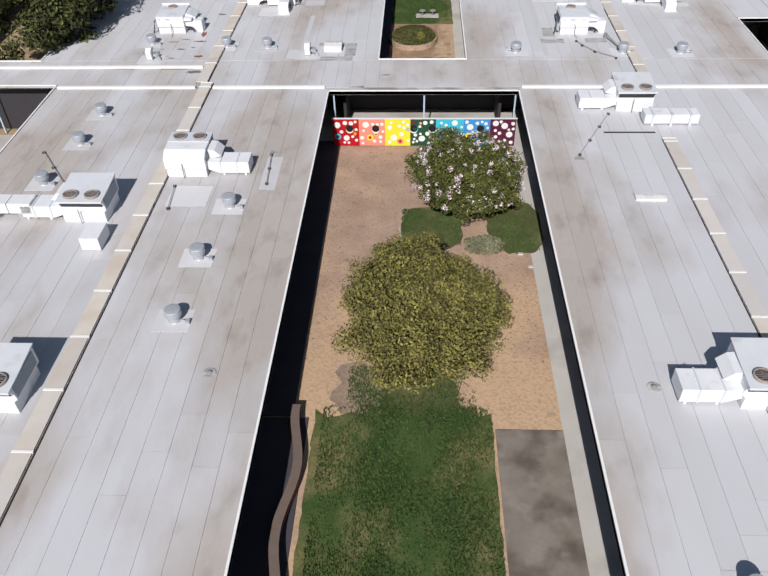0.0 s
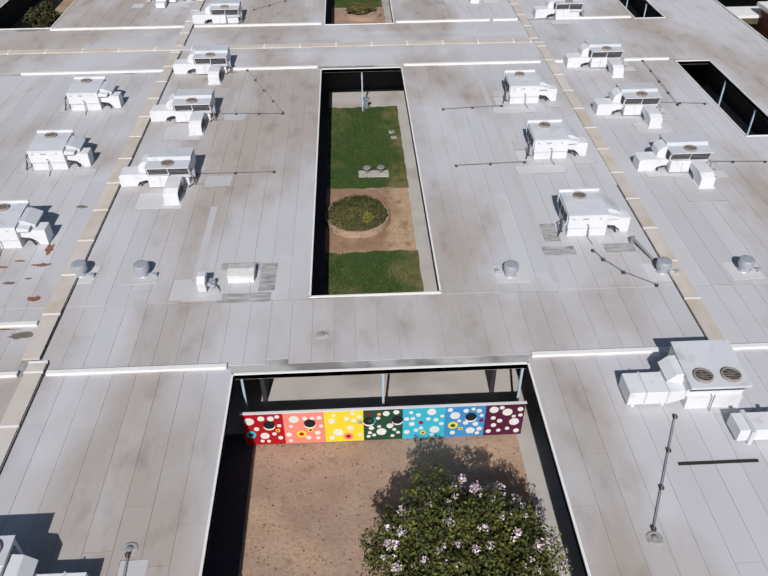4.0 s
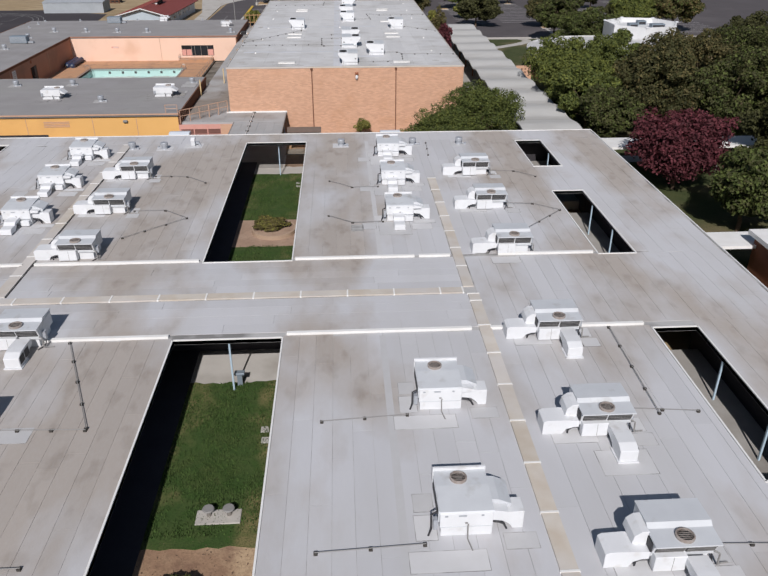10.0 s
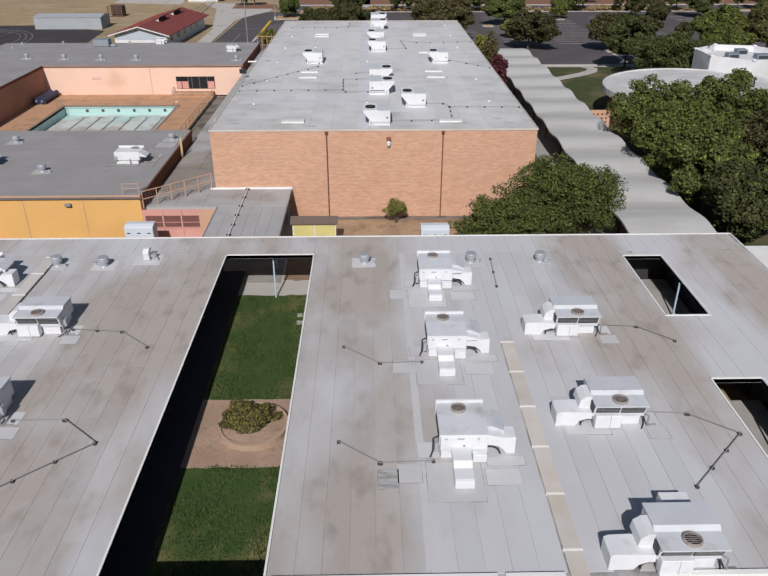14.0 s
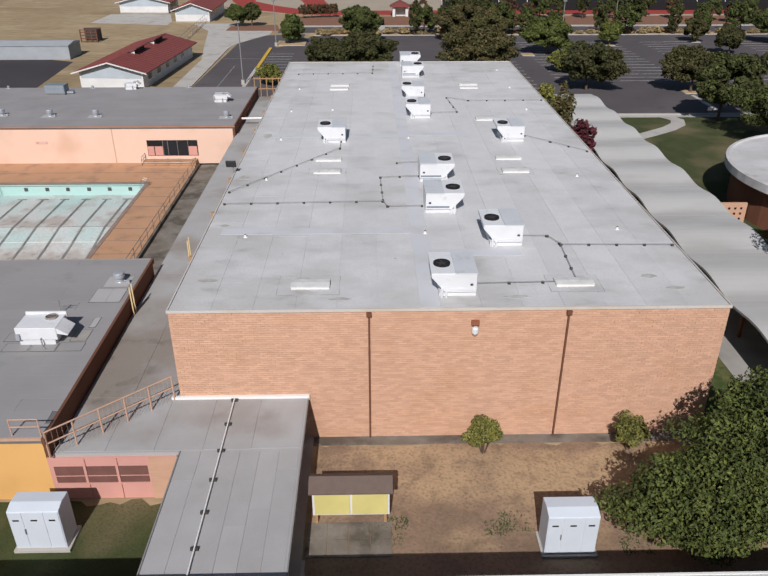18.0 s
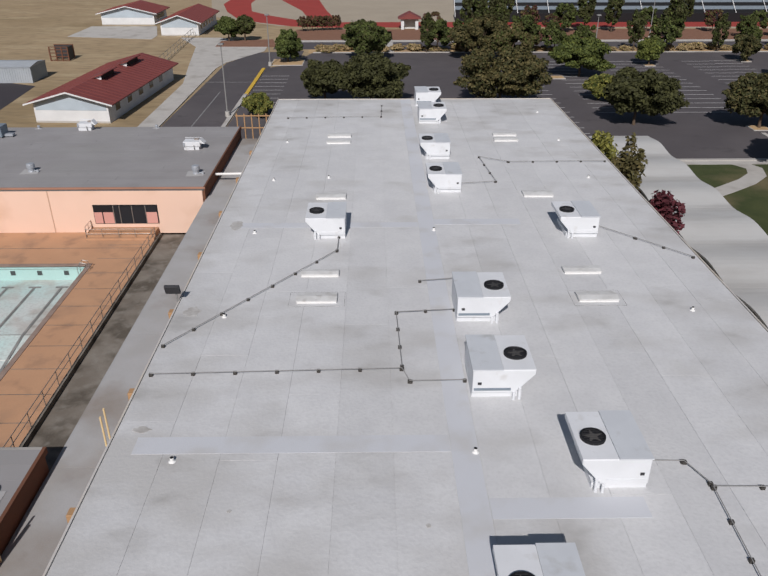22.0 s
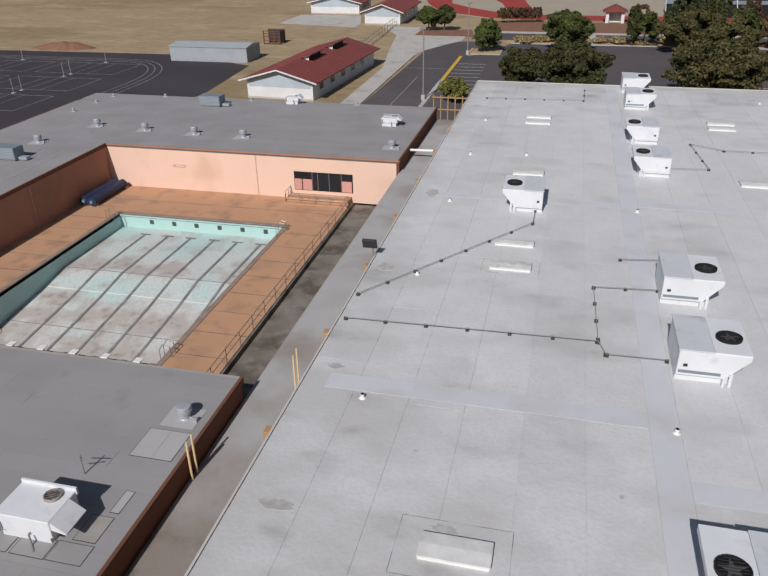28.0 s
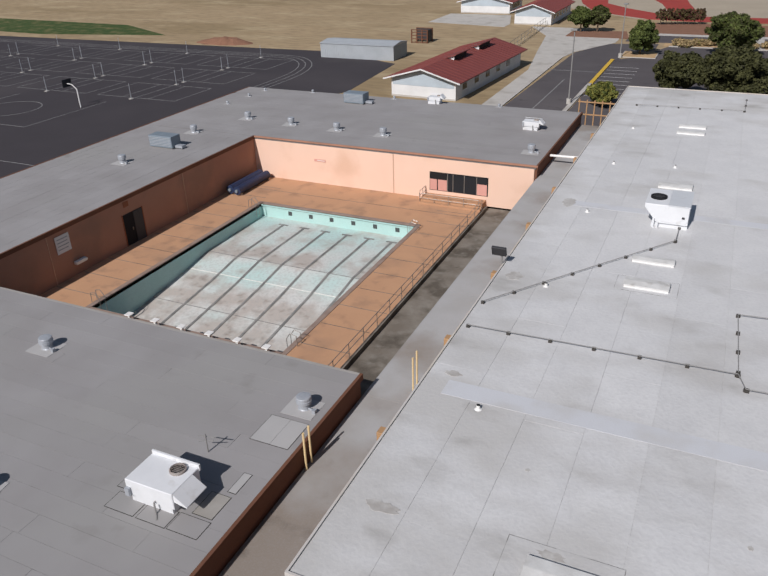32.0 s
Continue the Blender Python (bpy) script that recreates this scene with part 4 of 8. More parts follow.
def pack_unit(label, front_box=True, hood=True):
    """A rooftop air conditioner: raised cabinet, fan deck over slanted coils, supply duct at its side, a hooded box before it."""
    u = empty("rooftop_air_conditioner", label, "air conditioner", "rooftop air conditioners")
    part("curb", one_box(-1.0, 1.0, 0.35, 1.95, 0.0, 0.5), "unit", u, "white sheet-metal curb")
    bm = bmesh.new()
    profile_x(bm, [(0.26, 0.46), (0.22, 0.70), (0.02, 1.16), (0.78, 1.16), (0.95, 1.30), (2.05, 1.24), (2.05, 0.46)], -1.15, 1.15)
    body = part("cabinet", bm, "unit", u, bevel=0.02)
    bm = bmesh.new()
    profile_x(bm, [(-0.08, 1.165), (-0.08, 1.22), (0.76, 1.23), (0.94, 1.365), (2.08, 1.305), (2.08, 1.245), (0.96, 1.305), (0.79, 1.165)], -1.18, 1.18)
    part("top_cover", bm, "unit_top", body, "pale top cover, greyed for its weaker light")
    for a, b in ((-1.06, -0.04), (0.04, 1.06)):
        bm = bmesh.new()
        profile_x(bm, [(0.215, 0.72), (0.03, 1.145), (-0.02, 1.145), (0.165, 0.71)], a, b)
        c = part("condenser_coil", bm, "coil", body, "dark condenser coil")
        for k in range(3):
            f = 0.22 + k * 0.26
            y, z = 0.165 * (1 - f) - 0.02 * f, 0.71 + 0.43 * f
            part("louvre_slat", one_box(a, b, y - 0.02, y - 0.002, z, z + 0.014), "pipe", c)
    part("front_panel", one_box(-1.1, 0.05, -0.08, 0.28, 0.08, 0.74), "unit", body, "white access box", bevel=0.02)
    part("panel_seam", one_box(-0.45, -0.435, -0.088, -0.08, 0.1, 0.72), "pipe", body, "panel seam")
    part("door_panel", one_box(0.12, 1.08, 0.235, 0.262, 0.5, 0.74), "unit_top", body, "recessed grey access panel")
    part("side_panel", one_box(1.152, 1.175, 0.35, 1.95, 0.52, 1.18), "unit_top", body, "grey-blue side panel")
    fan_parts(body, 0.0, 0.36, 1.23, 0.34)
    # supply duct with a drop at its end
    bm = bmesh.new()
    profile_y(bm, [(-2.75, 0.0), (-2.75, 0.62), (-2.6, 0.70), (-1.85, 0.72), (-1.15, 0.66), (-1.15, 0.34), (-1.42, 0.36), (-1.72, 0.26), (-1.85, 0.0)], 0.25, 1.2)
    part("supply_duct", bm, "unit", u, "white supply duct dropping into the roof", bevel=0.015)
    bm = bmesh.new()
    bent(bm, [(-1.62, 0.3, 0.0), (-1.6, 0.3, 0.2), (-1.45, 0.3, 0.3), (-1.18, 0.3, 0.32)], 0.04)
    part("drain_line", bm, "coil", u, "dark curved drain line")
    if hood:
        bm = bmesh.new()
        profile_y(bm, [(-1.72, 0.72), (-1.66, 1.05), (-1.42, 1.24), (-1.15, 1.26), (-1.15, 0.66), (-1.45, 0.66)], 0.6, 1.55)
        h = part("air_hood", bm, "unit", u, "angular white intake hood", bevel=0.012)
        part("hood_throat", one_box(-1.2, -1.15, 0.2, 0.6, 0.72, 1.1), "coil", h, "dark slot beside the hood")
    if front_box:
        bm = bmesh.new()
        profile_x(bm, [(-1.75, 0.06), (-1.75, 0.58), (-1.35, 0.74), (-0.75, 0.74), (0.0, 0.70), (0.0, 0.40), (-0.75, 0.30), (-0.9, 0.06)], 0.0, 0.78)
        fb = part("relief_box", bm, "unit", u, "small white relief air box", bevel=0.02)
        part("box_foot", one_box(-0.06, 0.84, -1.82, -0.84, 0.0, 0.07), "unit", fb, "white flashing foot")
        for a in (-1.32, -0.72):
            part("relief_grille", one_box(0.782, 0.80, a - 0.34, a + 0.16, 0.2, 0.62), "coil", fb, "dark grille")
    bm = bmesh.new()
    bent(bm, [(1.75, 0.25, 0.02), (1.45, 0.2, 0.05), (1.3, 0.1, 0.1), (1.28, 0.1, 0.6), (1.12, 0.2, 0.66)], 0.04)
    part("gas_line", bm, "pipe", u, "bent grey gas line")
    part("switch_box", one_box(1.18, 1.34, 0.45, 0.7, 0.35, 0.8), "galv", u, "grey switch box")
    bm = bmesh.new()
    bent(bm, [(1.26, 0.57, 0.35), (1.26, 0.5, 0.1), (1.2, 0.3, 0.04), (1.0, -0.05, 0.04)], 0.03)
    part("power_whip", bm, "coil", u, "black power cable")
    return u


def patches(cx, cy, kinds):
    for dx, dy, w, d, mat in kinds:
        solid("patch_edge", one_box(cx + dx - 0.02, cx + dx + w + 0.02, cy + dy - 0.02, cy + dy + d + 0.02, ROOF - 0.012, ROOF + 0.0085), "seal", "dark sealed edge of a roofing patch", "roof patch", "structure")
        e = solid("roof_patch", one_box(cx + dx, cx + dx + w, cy + dy, cy + dy + d, ROOF - 0.01, ROOF + 0.011), mat, "rectangular patch of newer roofing under equipment", "roof patch", "structure")


base = pack_unit("white packaged rooftop air conditioner with dark coil panels")
base.matrix_basis = pose(-11.55, 64.2, ROOF)
base.scale = (1.06, 1.05, 1.1)
places = [(-11.5, 72.7, 0), (-11.4, 80.85, 0), (19.0, 64.2, 0), (18.65, 71.9, 0), (18.7, 80.25, 0)]
for x, y, r in places:
    copy_thing(base, pose(x, y, ROOF, 0, 0, r))
plain = pack_unit("white packaged rooftop air conditioner with side duct", front_box=False)
plain.matrix_basis = pose(-11.7, 92.1, ROOF)
plain.scale = (1.06, 1.05, 1.1)
for x, y in ((-11.7, 100.5), (-11.7, 108.6), (18.65, 91.6), (18.6, 99.95), (18.7, 108.1)):
    copy_thing(plain, pose(x, y, ROOF))


def plant_unit(label, front_box):
    """The same cabinet seen from its plain side: fan at the back, stepped ducts at the side."""
    u = empty("rooftop_air_conditioner", label, "air conditioner", "rooftop air conditioners")
    part("curb", one_box(-0.95, 1.0, 0.06, 1.9, 0.0, 0.5), "unit", u, "white sheet-metal curb")
    bm = bmesh.new()
    profile_x(bm, [(0.0, 0.45), (0.0, 1.10), (0.06, 1.15), (1.35, 1.25), (2.2, 1.25), (2.2, 0.45)], -1.0, 1.0)
    body = part("cabinet", bm, "unit", u, bevel=0.02)
    bm = bmesh.new()
    profile_x(bm, [(-0.03, 1.12), (0.03, 1.17), (1.34, 1.275), (2.2, 1.275), (2.2, 1.25), (1.35, 1.25), (0.06, 1.15), (0.0, 1.10)], -1.02, 1.02)
    part("top_cover", bm, "unit_top", body, "grey-blue top cover")
    part("seam_strip", one_box(-1.015, 1.015, -0.014, 0.0, 0.46, 0.49), "unit_top", body, "folded panel seam")
    part("back_flange", one_box(-1.05, 1.05, 2.2, 2.30, 0.7, 1.40), "unit", body)
    for a, w in ((-0.82, 0.12), (-0.3, 0.3), (0.55, 0.1)):
        part("name_plate", one_box(a, a + w, -0.012, 0.0, 0.95, 1.02), "galv", body, "small grey plate")
    part("handle", one_box(-0.05, 0.05, -0.03, 0.0, 0.62, 0.68), "pipe", body, "dark latch")
    part("side_coil", one_box(-1.04, -1.0, 0.2, 2.1, 0.55, 1.12), "unit_top", body, "blue-grey side panel")
    for k in range(3):
        part("coil_gap", one_box(-1.05, -1.04, 0.3 + k * 0.6, 0.8 + k * 0.6, 0.62, 1.05), "coil", body, "dark condenser coil")
    fan_parts(body, -0.1, 1.72, 1.275, 0.34)
    bm = bmesh.new()
    profile_y(bm, [(1.0, 0.44), (1.0, 0.86), (1.5, 0.80), (2.25, 0.80), (2.25, 0.0), (1.85, 0.0), (1.75, 0.2), (1.5, 0.4)], 0.3, 1.1)
    part("supply_duct", bm, "unit", u, "white supply duct dropping into the roof", bevel=0.015)
    bm = bmesh.new()
    bent(bm, [(1.02, 0.33, 0.36), (1.3, 0.3, 0.36), (1.5, 0.3, 0.25), (1.62, 0.3, 0.0)], 0.045)
    part("drain_line", bm, "coil", u, "dark curved drain line")
    bm = bmesh.new()
    profile_y(bm, [(1.0, 0.78), (1.0, 1.2), (1.3, 1.18), (1.8, 0.96), (1.75, 0.82)], 0.55, 1.9)
    part("air_hood", bm, "unit_top", u, "sloping grey-white intake hood", bevel=0.015)
    bm = bmesh.new()
    profile_y(bm, [(1.0, 0.84), (1.0, 1.08), (1.6, 0.98), (1.55, 0.86)], 0.1, 0.55)
    part("hood_cheek", bm, "unit", u, "white hood cheek", bevel=0.01)
    if front_box:
        bm = bmesh.new()
        profile_x(bm, [(-1.95, 0.04), (-1.95, 0.36), (-1.8, 0.42), (-1.15, 0.42), (-0.9, 0.62), (0.02, 0.62), (0.02, 0.42), (-0.8, 0.4), (-1.1, 0.04)], -0.55, 0.25)
        part("relief_duct", bm, "unit", u, "low white duct running forward", bevel=0.02)
        part("side_box", one_box(0.35, 0.95, -0.35, 0.03, 0.06, 0.42), "unit", u, "white side box", bevel=0.02)
    bm = bmesh.new()
    bent(bm, [(0.15, -0.75, 0.03), (0.05, -0.2, 0.05), (0.05, -0.07, 0.55), (0.1, 0.05, 0.60)], 0.028)
    part("gas_line", bm, "pipe", u, "thin grey gas line")
    bm = bmesh.new()
    bent(bm, [(-1.4, 0.1, 0.0), (-1.3, 0.15, 0.3), (-1.28, 0.4, 0.75), (-1.0, 0.45, 0.85)], 0.045)
    part("refrigerant_line", bm, "coil", u, "bent dark refrigerant line")
    part("switch_box", one_box(-1.22, -1.06, 0.12, 0.35, 0.25, 0.7), "galv", u, "grey switch box")
    return u


big = plant_unit("white boxy rooftop air conditioner with rusty fan", False)
big.matrix_basis = pose(11.2, 57.95, ROOF)
big.scale = (1.04, 1.0, 1.1)
for x, y in ((11.2, 66.3), (11.2, 74.3), (-19.2, 66.7), (-19.3, 75.0), (-19.2, 58.5)):
    copy_thing(big, pose(x, y, ROOF))
low = plant_unit("white rooftop air conditioner with a low front duct", True)
low.matrix_basis = pose(11.1, 98.05, ROOF)
low.scale = (1.04, 1.0, 1.1)
for x, y in ((11.15, 106.2), (11.2, 114.2), (-18.15, 98.7), (-18.2, 106.5), (-18.1, 114.5)):
    copy_thing(low, pose(x, y, ROOF))


def twin_unit(label, side, fan_y=1.8):
    """A larger two-fan unit with a long duct on one side (side is 1 or -1)."""
    u = empty("rooftop_air_conditioner", label, "air conditioner", "two-fan air conditioners")
    part("curb", one_box(-1.15, 1.05, 0.1, 2.1, 0.0, 0.6), "unit", u, "white sheet-metal curb")
    back = fan_y > 1.0
    bm = bmesh.new()
    profile_x(bm, [(0.0, 0.55), (0.0, 1.2), (0.5, 1.5), (2.3, 1.5), (2.3, 0.55)] if back else [(0.25, 0.55), (0.25, 0.9), (0.0, 1.3), (0.95, 1.36), (2.3, 1.5), (2.3, 0.55)], -1.2, 1.1)
    body = part("cabinet", bm, "unit", u, bevel=0.02)
    if back:
        part("top_cover", one_box(-1.22, 1.12, 1.3, 2.34, 1.48, 1.53), "unit_top", body, "pale top cover, greyed for its weaker light")
    else:
        bm = bmesh.new()
        profile_x(bm, [(-0.06, 1.24), (-0.06, 1.35), (0.95, 1.41), (2.34, 1.55), (2.34, 1.49), (0.95, 1.36), (0.0, 1.30)], -1.24, 1.14)
        part("top_cover", bm, "unit_top", body, "pale top cover, greyed for its weaker light")
        bm = bmesh.new()
        profile_x(bm, [(0.2, 0.92), (-0.01, 1.26), (-0.04, 1.26), (0.17, 0.9)], -1.1, 1.0)
        part("condenser_coil", bm, "coil", body, "dark condenser coil")
    part("side_grille", one_box(1.1, 1.14, 0.3, 2.1, 0.7, 1.35), "cool_box", body, "blue-grey side panel")
    for x in (-0.6, 0.5):
        fan_parts(body, x, fan_y, 1.53 if back else 1.40, 0.38)
    bm = bmesh.new()
    s = side
    profile_y(bm, [(s * 1.1, 0.35), (s * 1.1, 0.85), (s * 1.6, 0.8), (s * 3.4, 0.8), (s * 3.4, 0.12), (s * 1.7, 0.12)], 0.3, 1.4)
    d = part("supply_duct", bm, "unit", u, "long white supply duct", bevel=0.015)
    for k in (1.8, 2.7):
        part("duct_flange", one_box(min(s * k, s * (k + 0.06)), max(s * k, s * (k + 0.06)), 0.27, 1.43, 0.1, 0.83), "unit_top", d)
    for k in (1.9, 3.1):
        part("duct_foot", one_box(min(s * k, s * (k + 0.12)), max(s * k, s * (k + 0.12)), 0.3, 1.4, 0.0, 0.13), "unit", d)
    bm = bmesh.new()
    profile_y(bm, [(s * 1.1, 0.85), (s * 1.1, 1.35), (s * 1.5, 1.3), (s * 1.85, 0.95), (s * 1.5, 0.85)], 0.7, 1.8)
    part("air_hood", bm, "unit", u, "sloping white intake hood", bevel=0.015)
    bm = bmesh.new()
    tube(bm, (-0.2, -0.06, 0.0), (-0.2, -0.06, 0.9), 0.025, n=6)
    part("gas_line", bm, "pipe", u, "thin grey gas line")
    return u


t1 = twin_unit("large white two-fan rooftop air conditioner", 1)
t1.matrix_basis = pose(-12.98, 38.2, ROOF)
t2 = twin_unit("large white two-fan rooftop air conditioner with long duct run", -1, 0.48)
t2.matrix_basis = pose(-17.2, 33.9, ROOF)
for x, y in ((-16.5, 21.5), (13.0, 22.3)):
    copy_thing(t2, pose(x, y, ROOF))
t3 = twin_unit("large white two-fan rooftop air conditioner with fans before its sloping top", -1, 0.48)
t3.matrix_basis = pose(13.05, 45.8, ROOF)
d = empty("roof_duct", "long white sheet-metal duct on low feet", "duct")
for k in range(4):
    part("duct_length", one_box(-25.0 + k * 1.25, -23.78 + k * 1.25, 34.2, 35.1, ROOF + 0.35, ROOF + 0.95), "unit", d, bevel=0.02)
    part("foot", one_box(-24.6 + k * 1.25, -24.4 + k * 1.25, 34.3, 35.0, ROOF, ROOF + 0.36), "galv", d)
d = empty("roof_duct", "white sheet-metal duct beside a two-fan unit", "duct")
part("duct_length", one_box(13.2, 16.4, 44.1, 45.0, ROOF + 0.12, ROOF + 0.7), "unit", d, bevel=0.02)
for k in range(3):
    part("flange", one_box(13.6 + k * 1.1, 13.75 + k * 1.1, 44.0, 45.1, ROOF, ROOF + 0.74), "unit_top", d)
bm = bmesh.new()
box(bm, -16.6, -15.65, 31.6, 32.95, ROOF + 0.05, ROOF + 0.75)
solid("relief_box", bm, "unit", "small white relief air box on the roof", "air box", bevel=0.02)
solid("relief_box", one_box(18.6, 19.75, 94.2, 95.1, ROOF + 0.04, ROOF + 0.7), "unit", "small white relief air box behind a rooftop unit", "air box", bevel=0.02)


def round_vent(label="galvanised round roof vent on a pale flashing square", square="patch"):
    v = empty("roof_vent", label, "roof vent", "round roof vents")
    part("flashing", one_box(-0.85, 0.75, -0.75, 0.65, 0.0, 0.016), square, v, "pale flashing square")
    bm = bmesh.new()
    turned(bm, [(0.32, 0.0), (0.28, 0.06), (0.28, 0.30), (0.36, 0.32), (0.36, 0.62), (0.34, 0.66), (0.20, 0.68)], 20)
    c = part("cowl", bm, "galv", v, soft=False)
    part("rain_cap", _disc(0.38, 0.44, 0.47), "galv", c, "overhanging cap ring")
    bm = bmesh.new()
    tube(bm, (0.3, -0.1, 0.1), (0.62, -0.18, 0.1), 0.05, n=8)
    box(bm, 0.55, 0.72, -0.3, -0.1, 0.0, 0.2)
    part("switch_box", bm, "galv", v, "small electrical box")
    return v


def _disc(r, z0, z1):
    bm = bmesh.new()
    turned(bm, [(r - 0.03, z0), (r, z0 + 0.01), (r, z1), (r - 0.06, z1 + 0.02)], 20)
    return bm


vent = round_vent()
vent.matrix_basis = pose(-10.8, 26.85, ROOF)
for i, (x, y) in enumerate(((-10.75, 31.2), (-10.1, 35.5), (-20.3, 45.55), (-20.4, 41.9), (-20.9, 37.6), (-11.4, 55.9), (-14.45, 56.1), (6.64, 54.9), (14.15, 54.75),
                            (18.2, 54.65), (-14.2, 117.9), (-11.0, 117.7), (6.64, 117.9), (13.9, 117.9), (18.65, 117.9), (9.9, 15.2), (-20.2, 56.6))):
    copy_thing(vent, pose(x, y, ROOF, 0, 0, (0, 3, -4, 180)[i % 4] if i > 4 else 0))


def tilted_exhaust(x, y):
    e = empty("exhaust_hood", "white gooseneck exhaust hood with a hose", "roof vent", at=(x, y, ROOF))
    part("flashing", one_box(-0.9, 0.9, -0.9, 0.6, 0.0, 0.014), "patch", e, "pale flashing square")
    bm = bmesh.new()
    profile_x(bm, [(-0.3, 0.05), (-0.42, 0.65), (-0.1, 0.85), (0.35, 0.8), (0.4, 0.6), (0.1, 0.55), (0.15, 0.05)], -0.25, 0.15)
    part("hood", bm, "unit", e, bevel=0.02)
    bm = bmesh.new()
    tube(bm, (0.2, 0.0, 0.3), (0.55, -0.2, 0.25), 0.11, n=10)
    tube(bm, (0.55, -0.2, 0.25), (0.7, -0.25, 0.0), 0.11, n=10)
    box(bm, 0.2, 0.5, 0.1, 0.4, 0.0, 0.35)
    part("motor", bm, "galv", e, "grey motor and hose")


tilted_exhaust(-8.2, 54.6)
tilted_exhaust(-8.25, 118.7)
tilted_exhaust(-19.5, 53.9)


def roof_hatch(x, y, w, d, h, label, z=ROOF):
    e = empty("roof_hatch", label, "roof hatch", "roof hatches and skylights", at=(x, y, z))
    part("curb", one_box(-w / 2, w / 2, -d / 2, d / 2, 0.0, h * 0.6), "white_metal", e)
    bm = bmesh.new()
    profile_x(bm, [(-d / 2 - 0.03, h * 0.55), (-d / 2 - 0.03, h * 0.8), (0, h), (d / 2 + 0.03, h * 0.8), (d / 2 + 0.03, h * 0.55)], -w / 2 - 0.03, w / 2 + 0.03)
    part("lid", bm, "skylight", e, "pale domed lid", bevel=0.02)
    return e


roof_hatch(-6.5, 55.5, 1.25, 1.0, 0.5, "white roof hatch with a closed lid")
roof_hatch(11.8, 36.4, 1.55, 0.55, 0.18, "low white skylight on the roof")
patches(0, 0, [(-7.5, 53.5, 2.5, 0.65, "tarpatch"), (-5.6, 54.3, 0.75, 2.2, "tarpatch"), (-7.6, 56.0, 1.9, 0.6, "tarpatch"), (-9.8, 53.8, 0.9, 1.6, "patch"),
               (8.7, 56.4, 1.6, 0.7, "tarpatch"), (11.9, 56.5, 1.5, 0.7, "tarpatch"), (9.0, 57.6, 0.8, 1.6, "tarpatch"), (8.9, 64.6, 3.0, 1.0, "patch"), (8.9, 72.9, 3.0, 1.0, "patch"),
               (-13.2, 61.9, 2.6, 1.8, "patch"), (-13.2, 70.2, 2.4, 1.9, "patch"), (-9.6, 64.2, 1.5, 1.2, "patch"), (-9.6, 72.9, 1.5, 1.1, "patch"), (17.9, 61.0, 2.2, 2.6, "patch"), (17.8, 69.3, 2.4, 1.6, "patch"),
               (9.4, 95.4, 2.4, 2.4, "patch"), (9.4, 103.6, 2.4, 2.3, "patch"), (9.4, 111.6, 2.3, 2.3, "patch"), (16.9, 90.2, 2.0, 1.0, "patch"), (7.3, 96.2, 0.9, 1.2, "tarpatch"), (-8.9, 37.0, 0.9, 3.4, "patch"), (-13.6, 35.4, 2.2, 2.0, "patch")])


for cx, cy in ((11.1, 98.05), (11.15, 106.2), (11.2, 114.2), (-18.15, 98.7), (-18.2, 106.5), (-18.1, 114.5)):
    patches(cx, cy, [(-2.0, 0.05, 0.95, 1.05, "patch"), (-2.95, -1.5, 1.05, 1.15, "patch"), (0.85, -1.7, 1.5, 1.0, "patch"), (1.0, -0.5, 1.7, 0.6, "patch")])
for cx, cy in ((11.2, 66.3), (11.2, 74.3), (-19.2, 66.7), (-19.3, 75.0)):
    patches(cx, cy, [(-1.95, -0.15, 0.85, 1.3, "patch"), (-1.9, 1.35, 0.8, 1.0, "patch"), (1.5, -0.75, 1.3, 0.8, "patch")])
for cx, cy in ((19.0, 64.2), (18.65, 71.9), (18.7, 80.25), (18.6, 99.95), (18.7, 108.1), (-11.7, 100.5), (-11.7, 108.6)):
    patches(cx, cy, [(1.3, -0.75, 0.95, 0.85, "patch"), (1.3, 0.25, 0.75, 1.0, "patch"), (-2.5, -0.4, 2.1, 0.9, "patch")])
for x, y0, y1 in ((9.05, 92.0, 119.2), (8.6, 54.2, 81.3), (-8.9, 54.0, 62.0)):
    solid("repair_strip", one_box(x, x + 0.36, y0, y1, ROOF - 0.01, ROOF + 0.0075), "patch", "narrow paler repair strip along the roof", "roof patch", "structure")


def conduit(points, z, drop=0.12, thick=0.022, label="thin grey pipe run on dark blocks across the roof", mat="pipe", half=0.075):
    e = empty("roof_conduit", label, "roof pipe", "roof pipe runs")
    for (x0, y0), (x1, y1) in zip(points, points[1:]):
        bm = bmesh.new()
        tube(bm, (x0, y0, z + drop), (x1, y1, z + drop), thick, n=6)
        part("pipe", bm, mat, e)
        n = max(1, round(math.hypot(x1 - x0, y1 - y0) / 1.9))
        for k in range(n + 1):
            f = (k + 0.02) / (n + 0.04)
            x, y = x0 + (x1 - x0) * f, y0 + (y1 - y0) * f
            piece("block", "block", e, x - half, x + half, y - 0.065, y + 0.065, z, z + drop)


